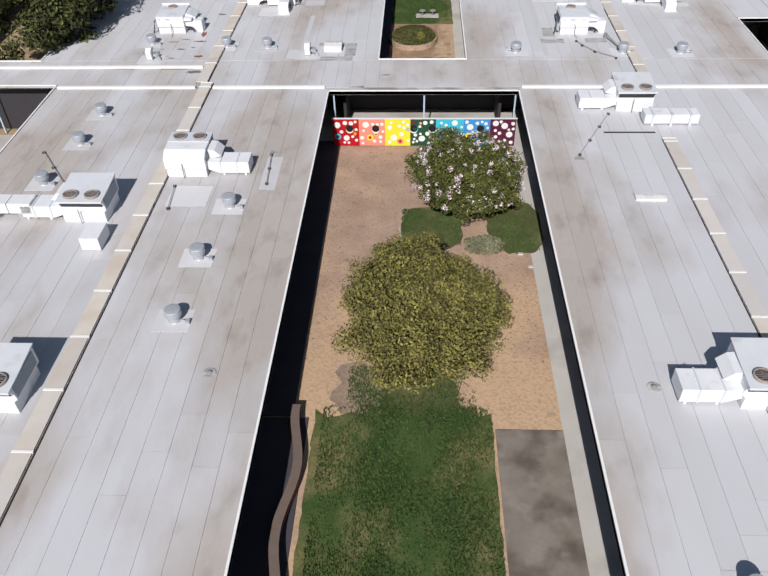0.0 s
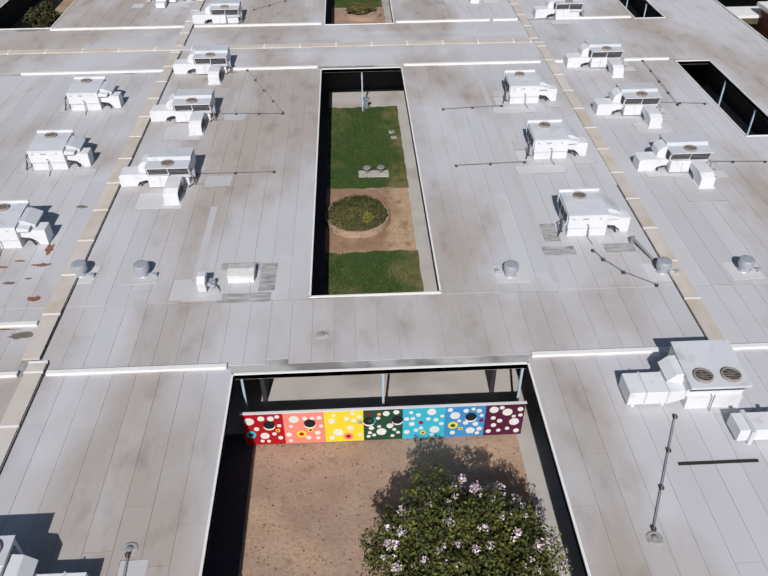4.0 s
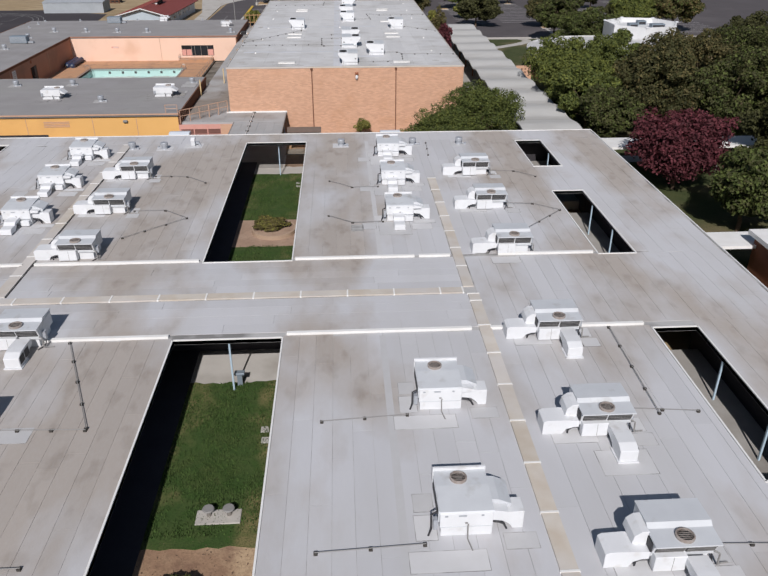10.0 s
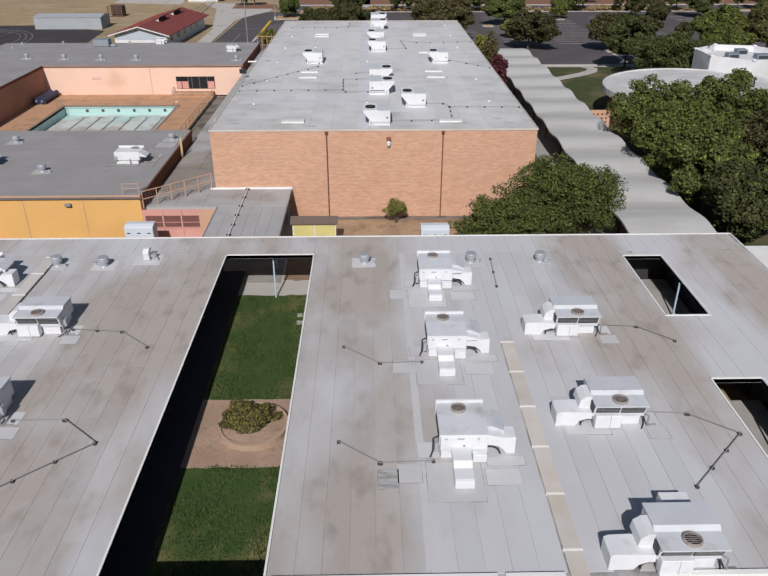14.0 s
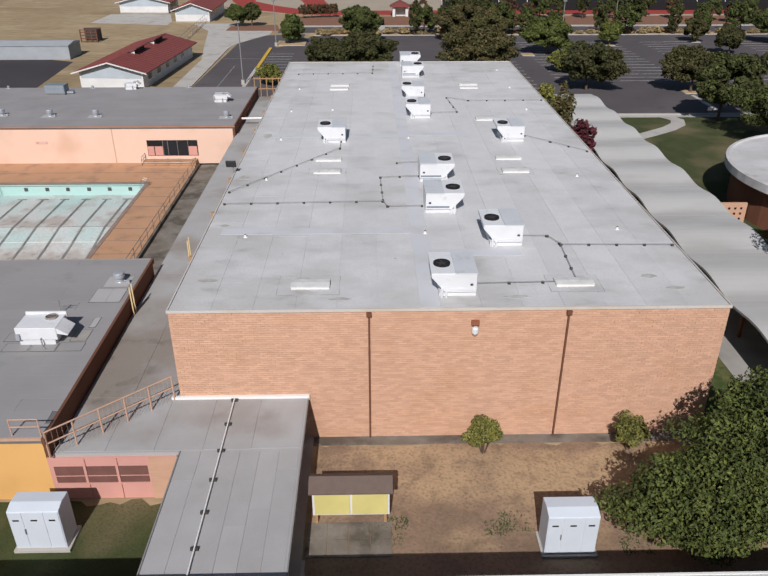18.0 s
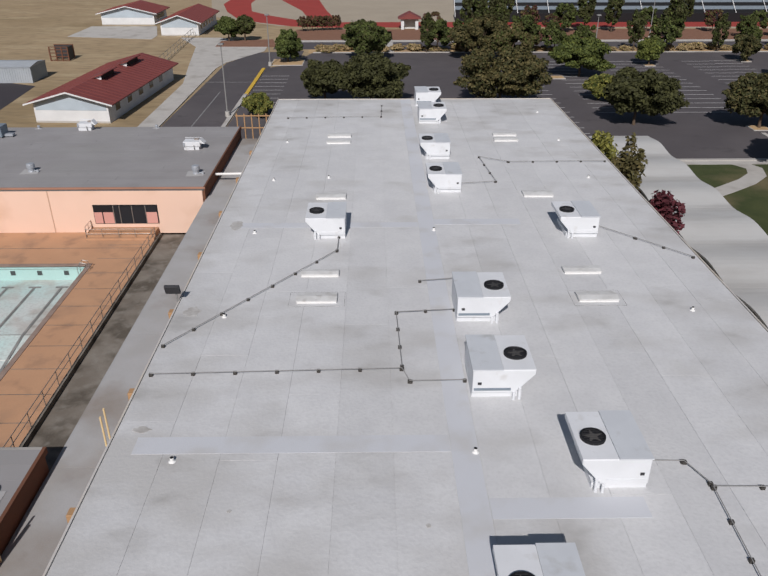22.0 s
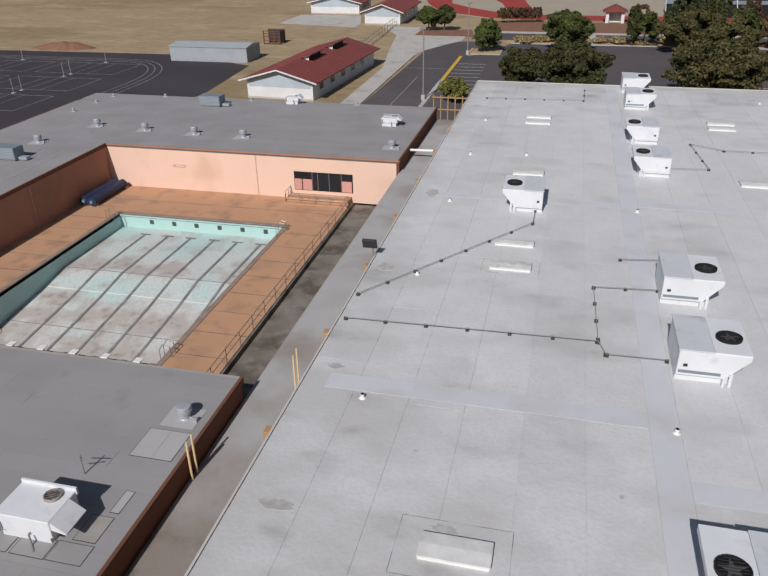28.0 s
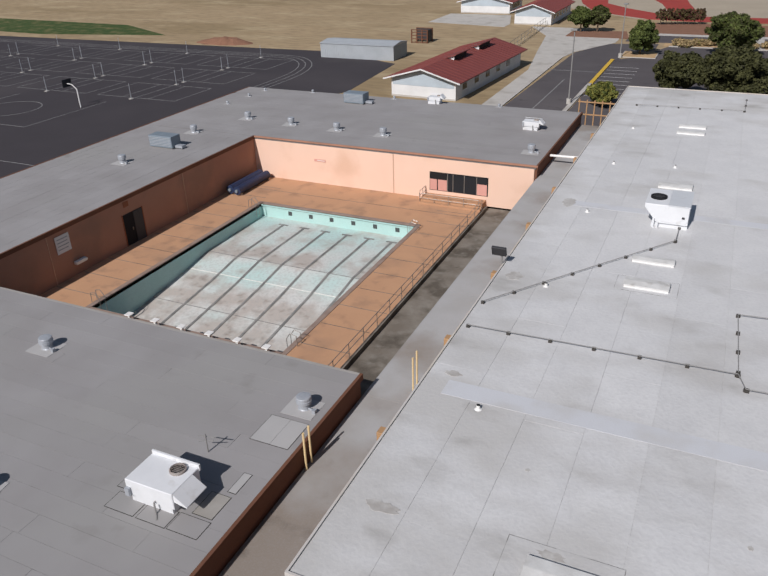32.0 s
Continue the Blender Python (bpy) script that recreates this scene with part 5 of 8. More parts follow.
for line in (((5.4, 73.6), (9.6, 73.9)), ((5.3, 65.7), (9.6, 65.9)), ((11.2, 56.6), (11.5, 55.8), (12.2, 54.7), (13.5, 53.6)), ((22.0, 81.4), (21.8, 73.3)), ((20.3, 73.8), (23.8, 73.4)),
             ((20.2, 65.3), (24.2, 65.1)), ((-10.4, 73.8), (-5.6, 73.6)), ((-8.8, 81.4), (-5.6, 73.7)), ((-10.3, 65.6), (-5.6, 65.6)),
             ((5.5, 107.2), (7.5, 105.5), (9.8, 105.6)), ((5.5, 99.2), (7.4, 97.7), (9.8, 97.8)), ((20.0, 109.2), (22.4, 109.0), (24.1, 107.4)), ((20.0, 101.1), (22.2, 100.9), (24.1, 99.4), (20.7, 96.0)),
             ((15.3, 118.2), (15.1, 114.1)), ((-10.1, 109.3), (-7.2, 109.0), (-5.3, 107.3)), ((-10.0, 101.0), (-7.5, 101.0), (-5.5, 99.3), (-9.6, 95.7)),
             ((11.4, 45.5), (8.85, 40.6)), ((-8.7, 40.6), (-8.5, 37.5)), ((-13.5, 37.3), (-13.3, 35.1)), ((-22.2, 40.8), (-19.7, 37.4))):
    conduit(line, ROOF)
bm = bmesh.new()
tube(bm, (13.4, 57.2, ROOF + 0.35), (14.0, 55.5, ROOF + 0.1), 0.06, n=8)
box(bm, 13.3, 13.5, 57.1, 57.3, ROOF, ROOF + 0.4)
box(bm, 13.9, 14.1, 55.4, 55.6, ROOF, ROOF + 0.15)
solid("flue_pipe", bm, "pipe", "dark grey flue pipe lying across the roof", "pipe")
bm = bmesh.new()
box(bm, 10.7, 13.7, 43.2, 43.33, ROOF, ROOF + 0.03)
solid("tar_seam", bm, "tar", "black tar seam on the roof", "roof seam", "structure")
for i, (x, y) in enumerate(((-8.6, 23.8), (-2.5, 51.0), (8.9, 23.4), (-8.7, 40.8), (8.8, 40.3))):
    e = empty("roof_drain", "small round roof drain with a dark strainer", "roof drain", "roof drains", at=(x, y, ROOF))
    part("flange", _disc(0.28, 0.0, 0.02), "tarpatch", e)
    bm = bmesh.new()
    turned(bm, [(0.12, 0.0), (0.12, 0.08), (0.04, 0.12)], 12)
    part("strainer", bm, "pipe", e, "dark strainer dome")
rnd = random.Random(77)
for i, (x, y, a, b) in enumerate(((-16.2, 62.4, 0.45, 0.2), (-16.7, 58.4, 0.3, 0.6), (-16.7, 57.0, 0.6, 0.18), (-17.8, 55.6, 0.4, 0.14), (-18.7, 56.9, 0.5, 0.12), (-16.2, 54.3, 0.4, 0.3), (-15.9, 51.7, 0.75, 0.3), (-17.4, 52.15, 1.5, 0.07),
                                  (-18.8, 54.35, 0.55, 0.12), (-19.9, 55.0, 0.7, 0.12), (-17.9, 57.4, 0.35, 0.1), (-20.9, 52.2, 1.4, 0.06), (-19.2, 55.6, 0.3, 0.1), (-20.6, 56.3, 0.4, 0.09), (-18.1, 54.0, 0.25, 0.12), (-17.0, 55.9, 0.22, 0.1))):
    bm = bmesh.new()
    n = 18
    prism(bm, [(x + a * rnd.uniform(0.45, 1.0) * math.cos(6.283 * k / n), y + b * rnd.uniform(0.45, 1.0) * math.sin(6.283 * k / n)) for k in range(n)], ROOF, ROOF + 0.013)
    solid("rust_stain", bm, "rust_stain" if i % 3 else "old_concrete", "rusty red-brown stain where roofing has peeled", "stain", "structure")


# ---------------------------------------------------------------- trees and shrubs
def leaf_mesh(name, centres, radii, count, size, mats, seed, shell=0.35, split=None):
    """A crown of many small folded leaves on rounded clumps."""
    rs = np.random.RandomState(seed)
    centres, radii = np.array(centres, float), np.array(radii, float)
    w = radii[:, 0] * radii[:, 2]
    pick = rs.choice(len(centres), count, p=w / w.sum())
    d = rs.normal(size=(count, 3))
    d /= np.linalg.norm(d, axis=1)[:, None]
    r = shell + (1 - shell) * rs.rand(count) ** 0.5
    p = centres[pick] + d * radii[pick] * (r + rs.normal(size=count) * 0.06)[:, None]
    n = d + rs.normal(size=(count, 3)) * 0.55 + np.array((0, 0, 0.35))
    n /= np.linalg.norm(n, axis=1)[:, None]
    u = np.cross(n, rs.normal(size=(count, 3)))
    u /= np.linalg.norm(u, axis=1)[:, None]
    v = np.cross(n, u)
    s = size * (0.6 + 0.8 * rs.rand(count))[:, None]
    quads = np.stack([p - u * s, p - v * s * 0.55 + n * s * 0.18, p + u * s, p + v * s * 0.55 + n * s * 0.18], 1)
    me = bpy.data.meshes.new(name)
    me.from_pydata(quads.reshape(-1, 3).tolist(), [], (np.arange(count * 4).reshape(-1, 4)).tolist())
    for m in mats:
        me.materials.append(M[m])
    if len(mats) > 1:
        me.polygons.foreach_set("material_index", (rs.rand(count) < (split or 0.1)).astype(np.int32))
    me.update()
    return me


def crown_clumps(rx, ry, z0, z1, n, seed, clump=0.30):
    """Uneven clumps over a crown, each with smaller tufts of its own."""
    rnd = random.Random(seed)
    cs, rr = [], []
    zc, rz = (z0 + z1) / 2, (z1 - z0) / 2
    lobes = [(rnd.uniform(0, 6.28), rnd.uniform(0.78, 1.12)) for _ in range(5)]
    for k in range(n):
        a = 2.399963 * k + rnd.uniform(-0.5, 0.5)
        h = 1 - 1.85 * (k + 0.5) / n
        s = math.sqrt(max(0.0, 1 - h * h))
        lob = min(lobes, key=lambda t: abs(math.atan2(math.sin(a - t[0]), math.cos(a - t[0]))))[1]
        f = rnd.uniform(0.5, 0.86) * lob
        c = clump * rnd.uniform(0.6, 1.25)
        p = (rx * s * math.cos(a) * f, ry * s * math.sin(a) * f, zc + rz * h * min(1.0, f + 0.08))
        cs.append(p)
        rr.append((rx * c, ry * c, rz * c))
        for j in range(5):
            d = Vector((rnd.gauss(0, 1), rnd.gauss(0, 1), rnd.gauss(0.25, 0.8))).normalized()
            g = c * rnd.uniform(0.28, 0.5)
            cs.append((p[0] + d.x * rx * c * 0.95, p[1] + d.y * ry * c * 0.95, max(z0, p[2] + d.z * rz * c * 0.95)))
            rr.append((rx * g, ry * g, rz * g))
    return cs, rr


def tree(name, label, category, rx, ry, h, low, leaf, count, size, seed, at, trunk=0.18, extra=None, split=0.1, clumps=26, group=""):
    e = empty(name, label, category, group, at)
    rnd = random.Random(seed)
    cs, rr = crown_clumps(rx, ry, low, h, clumps, seed)
    bm = bmesh.new()
    fork = Vector((0, 0, low + (h - low) * 0.15))
    tube(bm, (0, 0, -0.05), fork * 0.5 + Vector((rnd.uniform(-0.1, 0.1), 0.05, 0)), trunk * 1.25, trunk, 8)
    tube(bm, fork * 0.5 + Vector((0, 0.05, 0)), fork, trunk, trunk * 0.85, 8)
    for c in cs[::6][::2]:
        mid = fork.lerp(Vector(c), 0.5) + Vector((rnd.uniform(-0.2, 0.2), rnd.uniform(-0.2, 0.2), 0.15))
        tube(bm, fork, mid, trunk * 0.5, trunk * 0.3, 6)
        tube(bm, mid, c, trunk * 0.3, trunk * 0.08, 5)
    part("trunk", bm, "bark", e, "brown trunk with spreading limbs")
    mats = ["leaf_" + leaf] + (["leaf_" + extra] if extra else [])
    ob = new("crown", leaf_mesh("crown", cs, rr, count, size, mats, seed, split=split))
    ob.parent = e
    return e


def shrub(name, label, rx, ry, h, leaf, count, size, seed, at, extra=None, split=0.1, group="", low=0.0):
    e = empty(name, label, "shrub", group, at)
    cs, rr = crown_clumps(rx, ry, low, h, 18, seed, 0.36)
    cs = [(x, y, max(z, low + 0.1)) for x, y, z in cs]
    ob = new("foliage", leaf_mesh("foliage", cs, rr, count, size, ["leaf_" + leaf] + (["leaf_" + extra] if extra else []), seed, shell=0.7, split=split))
    ob.parent = e
    bm = bmesh.new()
    for k in range(4):
        a = k * 1.6 + seed
        tube(bm, (0.08 * math.cos(a), 0.08 * math.sin(a), -0.03), (rx * 0.45 * math.cos(a), ry * 0.45 * math.sin(a), low + (h - low) * 0.45), 0.045, 0.02, 6)
    part("stems", bm, "bark", e, "bare brown stems")
    return e


def blossom(owner, rx, ry, low, h):
    """Small clusters of pale blossom over the upper side of a crown."""
    rnd = random.Random(88)
    cs, rr = [], []
    for k in range(190):
        a, u = rnd.uniform(0, 6.283), rnd.uniform(-0.25, 1.0)
        f = math.sqrt(max(0.0, 1 - u * u)) * rnd.uniform(0.86, 1.0)
        cs.append((rx * f * math.cos(a), ry * f * math.sin(a), (low + h) / 2 + (h - low) / 2 * u * 0.98))
        g = rnd.uniform(0.07, 0.19)
        rr.append((g, g, g * 1.2))
    ob = new("blossom", leaf_mesh("blossom", cs, rr, 4200, 0.05, ["leaf_pink"], 89))
    ob.parent = owner
    tagged(ob, "pale pink blossom clusters")


def mound(name, label, rx, ry, h, leaf, count, size, seed, at, extra, split, group=""):
    """A low even cushion of leaves."""
    e = empty(name, label, "shrub", group, at)
    rnd = random.Random(seed)
    cs, rr = [(0, 0, 0)], [(rx, ry, h)]
    for k in range(60):
        a, f = rnd.uniform(0, 6.283), math.sqrt(rnd.random()) * 0.95
        cs.append((rx * f * math.cos(a), ry * f * math.sin(a), h * math.sqrt(max(0.02, 1 - f * f)) * 0.92))
        g = rnd.uniform(0.1, 0.2)
        rr.append((g * 1.3, g * 1.3, g * 0.7))
    ob = new("foliage", leaf_mesh("foliage", cs, rr, count, size, ["leaf_" + leaf, "leaf_" + extra], seed, shell=0.9, split=split))
    ob.parent = e
    return e


# ---------------------------------------------------------------- near courtyard
def bed(name, x0, x1, y0, y1, mat, z, label, category, wobble=0.0, seed=1, thick=0.05, sway=0.2):
    """A patch of ground with an uneven edge."""
    rnd = random.Random(seed)
    pts = []
    for ax, ay, bx, by in ((x0, y0, x1, y0), (x1, y0, x1, y1), (x1, y1, x0, y1), (x0, y1, x0, y0)):
        n = max(1, int(math.hypot(bx - ax, by - ay) / 0.5)) if wobble else 1
        for k in range(n):
            pts.append((ax + (bx - ax) * k / n + sway * rnd.uniform(-wobble, wobble), ay + (by - ay) * k / n + rnd.uniform(-wobble, wobble)))
    return sheet(name, pts, mat, z, label, category, thick)


bed("court_paving", -9.0, 9.2, 4.9, 53.4, "concrete", 0.01, "pale concrete walk round the courtyard", "pavement")
bed("court_soil", -8.4, 6.03, 8.0, 48.3, "dirt", 0.035, "brown woodchip soil with bare patches", "soil", 0.03, 2)
bed("lawn", -4.75, 3.02, 6.0, 24.75, "lawn", 0.07, "worn green lawn of the courtyard", "lawn", 0.28, 5)
bed("concrete_slab", 3.13, 6.02, 6.0, 24.05, "old_concrete", 0.085, "dark grey weathered concrete slab", "slab")


def seat_wall():
    """A low wavy wall with a pale cap."""
    e = empty("seat_wall", "low wavy seat wall with a grey timber cap", "garden wall")
    for name, half, z0, z1, mat in (("wall_body", 0.11, 0.0, 0.62, "rust_wall"), ("cap", 0.19, 0.62, 0.70, "shingle")):
        bm = bmesh.new()
        pts = [(-5.3 + 0.22 * math.sin((y - 8.1) * 1.05), y) for y in np.arange(8.0, 24.9, 0.25)]
        left = [(x - half, y) for x, y in pts]
        right = [(x + half, y) for x, y in pts]
        for a, b, c, d in zip(left, right, right[1:], left[1:]):
            prism(bm, [a, b, c, d], z0, z1)
        part(name, bm, mat, e)


seat_wall()
tree("tree", "broad olive-green tree with dense small leaves in the courtyard", "tree", 3.75, 4.4, 4.9, 0.7, "olive", 78000, 0.07, 11, (-0.05, 28.9, 0.03), 0.2, "bronze", 0.3, 90)
myrtle = tree("crape_myrtle", "round dark green crape myrtle with pale pink blossom", "tree", 3.3, 3.5, 4.6, 0.9, "bright", 62000, 0.066, 12, (2.6, 40.1, 0.03), 0.14, "dark", 0.4, 60)
blossom(myrtle, 3.3, 3.5, 0.9, 4.6)


def ground_cover(label, cx, cy, rx, ry, seed):
    """A flat planted patch with a soft uneven edge."""
    rnd = random.Random(seed)
    n = 40
    pts = []
    for k in range(n):
        a = 2 * math.pi * k / n
        f = rnd.uniform(0.94, 1.04) / max(abs(math.cos(a)) ** 3 + abs(math.sin(a)) ** 3, 0.2) ** (1 / 3)
        pts.append((min(cx + rx * f * math.cos(a), 6.9), cy + ry * f * math.sin(a)))
    sheet("ground_cover", pts, "cover_turf", 0.11, label, "ground cover", 0.08)


ground_cover("flat green ground cover beside a flowering tree", 0.55, 38.6, 1.75, 2.1, 13)
ground_cover("flat green ground cover between a tree and the walk", 5.35, 38.8, 1.6, 2.5, 14)
ground_cover("flat green ground cover under a flowering tree", 2.8, 41.0, 2.4, 1.2, 15)
shrub("dry_shrub", "pale grey-green wispy shrub beside a tree", 1.2, 0.9, 0.8, "sage", 5200, 0.06, 15, (3.5, 36.6, 0.03))
edging = empty("bed_edging", "thin curved pale edging of a planting bed", "edging")
bm = bmesh.new()
bent(bm, [(-1.3 + 0.55 * (k / 8) ** 2, 38.6 - 2.4 * k / 8, 0.07) for k in range(9)], 0.05)
part("strip", bm, "concrete", edging)
for x, y in ((5.3, 36.1), (5.75, 35.0)):
    solid("rubble_stone", one_box(x, x + 0.3, y, y + 0.2, 0.03, 0.13), "concrete", "pale broken stone lying on the soil", "stone", bevel=0.03, group="loose stones")
bed("dark_soil", -3.9, -0.9, 24.6, 27.9, "dark_soil", 0.056, "dark brown mulch at the edge of the lawn", "soil", 0.3, 23, 0.03, 1.0)
bed("lawn", -1.6, 1.5, 24.6, 27.6, "cover_turf", 0.065, "thin green grass under the courtyard tree", "lawn", 0.35, 24, 0.03, 1.0)


def grass(name, x0, x1, y0, y1, z, count, seed, tall=0.12, label="short uneven grass blades of the courtyard lawn"):
    """Upright blades scattered in drifts."""
    rs = np.random.RandomState(seed)
    p = np.stack([x0 + (x1 - x0) * rs.rand(count * 2), y0 + (y1 - y0) * rs.rand(count * 2)], 1)
    w = np.sin(p[:, 0] * 1.9 + seed) + np.sin(p[:, 1] * 1.3 + p[:, 0] * 0.6) + np.sin(p[:, 0] * 4.1 - p[:, 1] * 2.3) * 0.6
    p = p[np.argsort(-w + rs.normal(size=count * 2) * 1.3)[:count]]
    a = rs.rand(count) * 6.283
    u = np.stack([np.cos(a), np.sin(a), np.zeros(count)], 1) * 0.035
    lean = np.stack([rs.normal(size=count) * 0.05, rs.normal(size=count) * 0.05, tall * (0.5 + rs.rand(count))], 1)
    b = np.concatenate([p, np.full((count, 1), z)], 1)
    tri = np.stack([b - u, b + u, b + lean], 1)
    me = bpy.data.meshes.new(name)
    me.from_pydata(tri.reshape(-1, 3).tolist(), [], np.arange(count * 3).reshape(-1, 3).tolist())
    me.materials.append(M["blade"])
    me.update()
    tagged(new(name, me), label, "grass", kind="stuff")


grass("grass_blades", -4.4, 3.0, 7.0, 25.2, 0.06, 30000, 5)
grass("grass_blades", -3.4, 2.4, 24.3, 27.6, 0.06, 5200, 6, 0.09, "thin green grass under the courtyard tree")
grass("grass_blades", -1.2, 2.2, 36.9, 40.4, 0.1, 3600, 16, 0.07, "fine leaves of the courtyard ground cover")
grass("grass_blades", 3.9, 6.6, 36.5, 41.0, 0.1, 3600, 17, 0.07, "fine leaves of the courtyard ground cover")
def litter(x0, x1, y0, y1, z, count, seed, label):
    """Small flat flecks of bark and dead leaves."""
    rs = np.random.RandomState(seed)
    c = np.stack([x0 + (x1 - x0) * rs.rand(count), y0 + (y1 - y0) * rs.rand(count), z + 0.012 * rs.rand(count)], 1)
    a = rs.rand(count) * 6.283
    s = 0.018 + 0.05 * rs.rand(count) ** 3
    u = np.stack([np.cos(a) * s, np.sin(a) * s, 0.012 * rs.normal(size=count)], 1)
    v = np.stack([-np.sin(a) * s, np.cos(a) * s, 0.012 * rs.normal(size=count)], 1) * 0.6
    quad = np.stack([c - u, c - v, c + u, c + v], 1)
    me = bpy.data.meshes.new("leaf_litter")
    me.from_pydata(quad.reshape(-1, 3).tolist(), [], np.arange(count * 4).reshape(-1, 4).tolist())
    me.materials.append(M["litter"])
    me.update()
    tagged(new("leaf_litter", me), label, "litter", kind="stuff")


litter(-5.6, 6.0, 28.0, 48.0, 0.037, 4200, 51, "dark flecks of bark and dead leaves on bare soil")
litter(-5.0, 2.7, 61.8, 70.4, 0.06, 700, 52, "dark flecks of dead leaves round the planter")
litter(0.6, 23.5, 122.8, 134.2, 0.032, 900, 53, "dry flecks of leaves on the yard soil")
# painted mural fence across the end of the court
mural = empty("mural_fence", "rainbow painted mural fence with white dots", "mural", at=(-6.0, 47.95, 0.03))
COLOURS = [(0.42, 0.005, 0.012), (0.86, 0.26, 0.19), (0.88, 0.68, 0.04), (0.016, 0.07, 0.04), (0.05, 0.47, 0.62), (0.05, 0.27, 0.58), (0.085, 0.01, 0.04)]
EDGES = [0.0, 1.75, 3.5, 5.2, 6.9, 8.75, 10.5, 12.2]
M["dot"] = material("white_dot_paint", (0.80, 0.80, 0.76), 0.6, scale=3)
M["hole"] = material("dark_cutout", (0.015, 0.014, 0.016), 0.9, scale=3)
for i, c in enumerate(COLOURS):
    M["mural%d" % i] = material("mural_paint_%d" % i, c, 0.6, scale=1.2, second=[v * 0.85 for v in c], fine=12, grain=0.04)
for i in range(len(COLOURS)):
    p = part("panel", one_box(EDGES[i], EDGES[i + 1] - 0.005, 0.0, 0.06, 0.06, 2.05), "mural%d" % i, mural)
    rnd = random.Random(40 + i)
    placed = []
    for k in range(260):
        r = rnd.choice((0.09, 0.10, 0.11, 0.12, 0.13, 0.15, 0.2)) if len(placed) > 1 else 0.22
        x, z = rnd.uniform(EDGES[i] + r + 0.04, EDGES[i + 1] - r - 0.04), rnd.uniform(0.14 + r, 1.97 - r)
        if i in (0, 1, 3, 5) and abs(z - 1.35) < 0.2 + r and abs(x - (EDGES[i] + EDGES[i + 1]) / 2 - 0.25) < 0.32 + r:
            continue
        if all(math.hypot(x - a, z - b) > r + q + 0.05 for a, b, q in placed):
            placed.append((x, z, r))
        if len(placed) >= (13, 13, 12, 20, 18, 20, 19)[i]:
            break
    for j, (x, z, r) in enumerate(placed):
        bm = bmesh.new()
        tube(bm, (x, 0.0, z), (x, -0.012, z), r, n=16)
        mat = "dot" if j % 7 or i == 6 else "mural%d" % rnd.choice((1, 2, 4, 6, 5))
        part("dot", bm, mat, p, "painted round dot")
        if mat != "dot":
            bm = bmesh.new()
            tube(bm, (x, -0.012, z), (x, -0.02, z), r * 0.5, n=12)
            part("dot_centre", bm, "mural%d" % rnd.choice((0, 3, 2, 6)), p)
    if i in (0, 1, 3, 5):
        bm = bmesh.new()
        for s in ((0.25,) if i != 3 else (-0.62, 0.62)):
            tube(bm, ((EDGES[i] + EDGES[i + 1]) / 2 + s, 0.0, 1.25), ((EDGES[i] + EDGES[i + 1]) / 2 + s, -0.009, 1.25), 0.25, n=18)
        part("cut_out_rim", bm, "dot", p, "white crescent under a cut-out")
        bm = bmesh.new()
        for s in ((0.25,) if i != 3 else (-0.62, 0.62)):
            tube(bm, ((EDGES[i] + EDGES[i + 1]) / 2 + s, 0.0, 1.35), ((EDGES[i] + EDGES[i + 1]) / 2 + s, -0.014, 1.35), 0.25, n=18)
        part("cut_out", bm, "hole", p, "dark round cut-out")
part("top_rail", one_box(-0.05, 12.25, -0.02, 0.09, 2.05, 2.11), "white_wall", mural, "pale top rail")
for x in (0.0, 3.0, 6.1, 9.2, 12.1):
    part("post", one_box(x, x + 0.09, 0.06, 0.15, 0.0, 2.05), "steel", mural)


def posts(group, places, z=ROOF - 0.26):
    e = None
    for x, y in places:
        p = empty("roof_post", "slim pale blue steel post under the roof edge", "post", group, (x, y, 0))
        part("shaft", one_box(-0.05, 0.05, -0.05, 0.05, 0.0, z), "post", p)
        part("base_plate", one_box(-0.12, 0.12, -0.12, 0.12, 0.0, 0.03), "steel", p, "steel base plate")


posts("covered walk posts", [(-5.9, 48.9), (0.1, 48.9), (6.1, 48.9), (0.0, 81.5), (0.15, 119.7), (27.3, 73.0), (27.3, 78.0), (27.3, 96.0), (27.3, 101.0), (27.3, 115.0), (27.3, 57.0), (-29.8, 119.8), (-29.8, 49.8)])

# ---------------------------------------------------------------- middle and far courtyards
bed("court_paving", -5.5, 5.4, 53.7, 86.0, "concrete", 0.01, "pale concrete walk round the courtyard", "pavement")
bed("lawn", -5.0, 2.8, 69.6, 82.3, "lawn", 0.07, "green lawn with worn spots", "lawn", 0.16, 6)
bed("lawn", -5.0, 2.8, 53.9, 62.2, "lawn", 0.07, "green lawn with worn spots", "lawn", 0.16, 7)
bed("court_soil", -5.0, 2.75, 61.6, 70.6, "worn_soil", 0.045, "bare reddish-brown and tan soil round the planter", "soil", 0.05, 8)
bed("court_paving", -5.4, 5.4, 88.8, 126.5, "concrete", 0.01, "pale concrete walk round the courtyard", "pavement")
bed("lawn", -5.0, 2.8, 107.2, 120.0, "lawn", 0.07, "green lawn with worn spots", "lawn", 0.1, 9)
bed("lawn", -5.0, 2.8, 89.0, 101.9, "lawn", 0.07, "green lawn with worn spots", "lawn", 0.1, 10)
bed("court_soil", -5.0, 2.9, 101.7, 107.4, "dirt", 0.08, "bare brown soil", "soil", 0.05, 11)


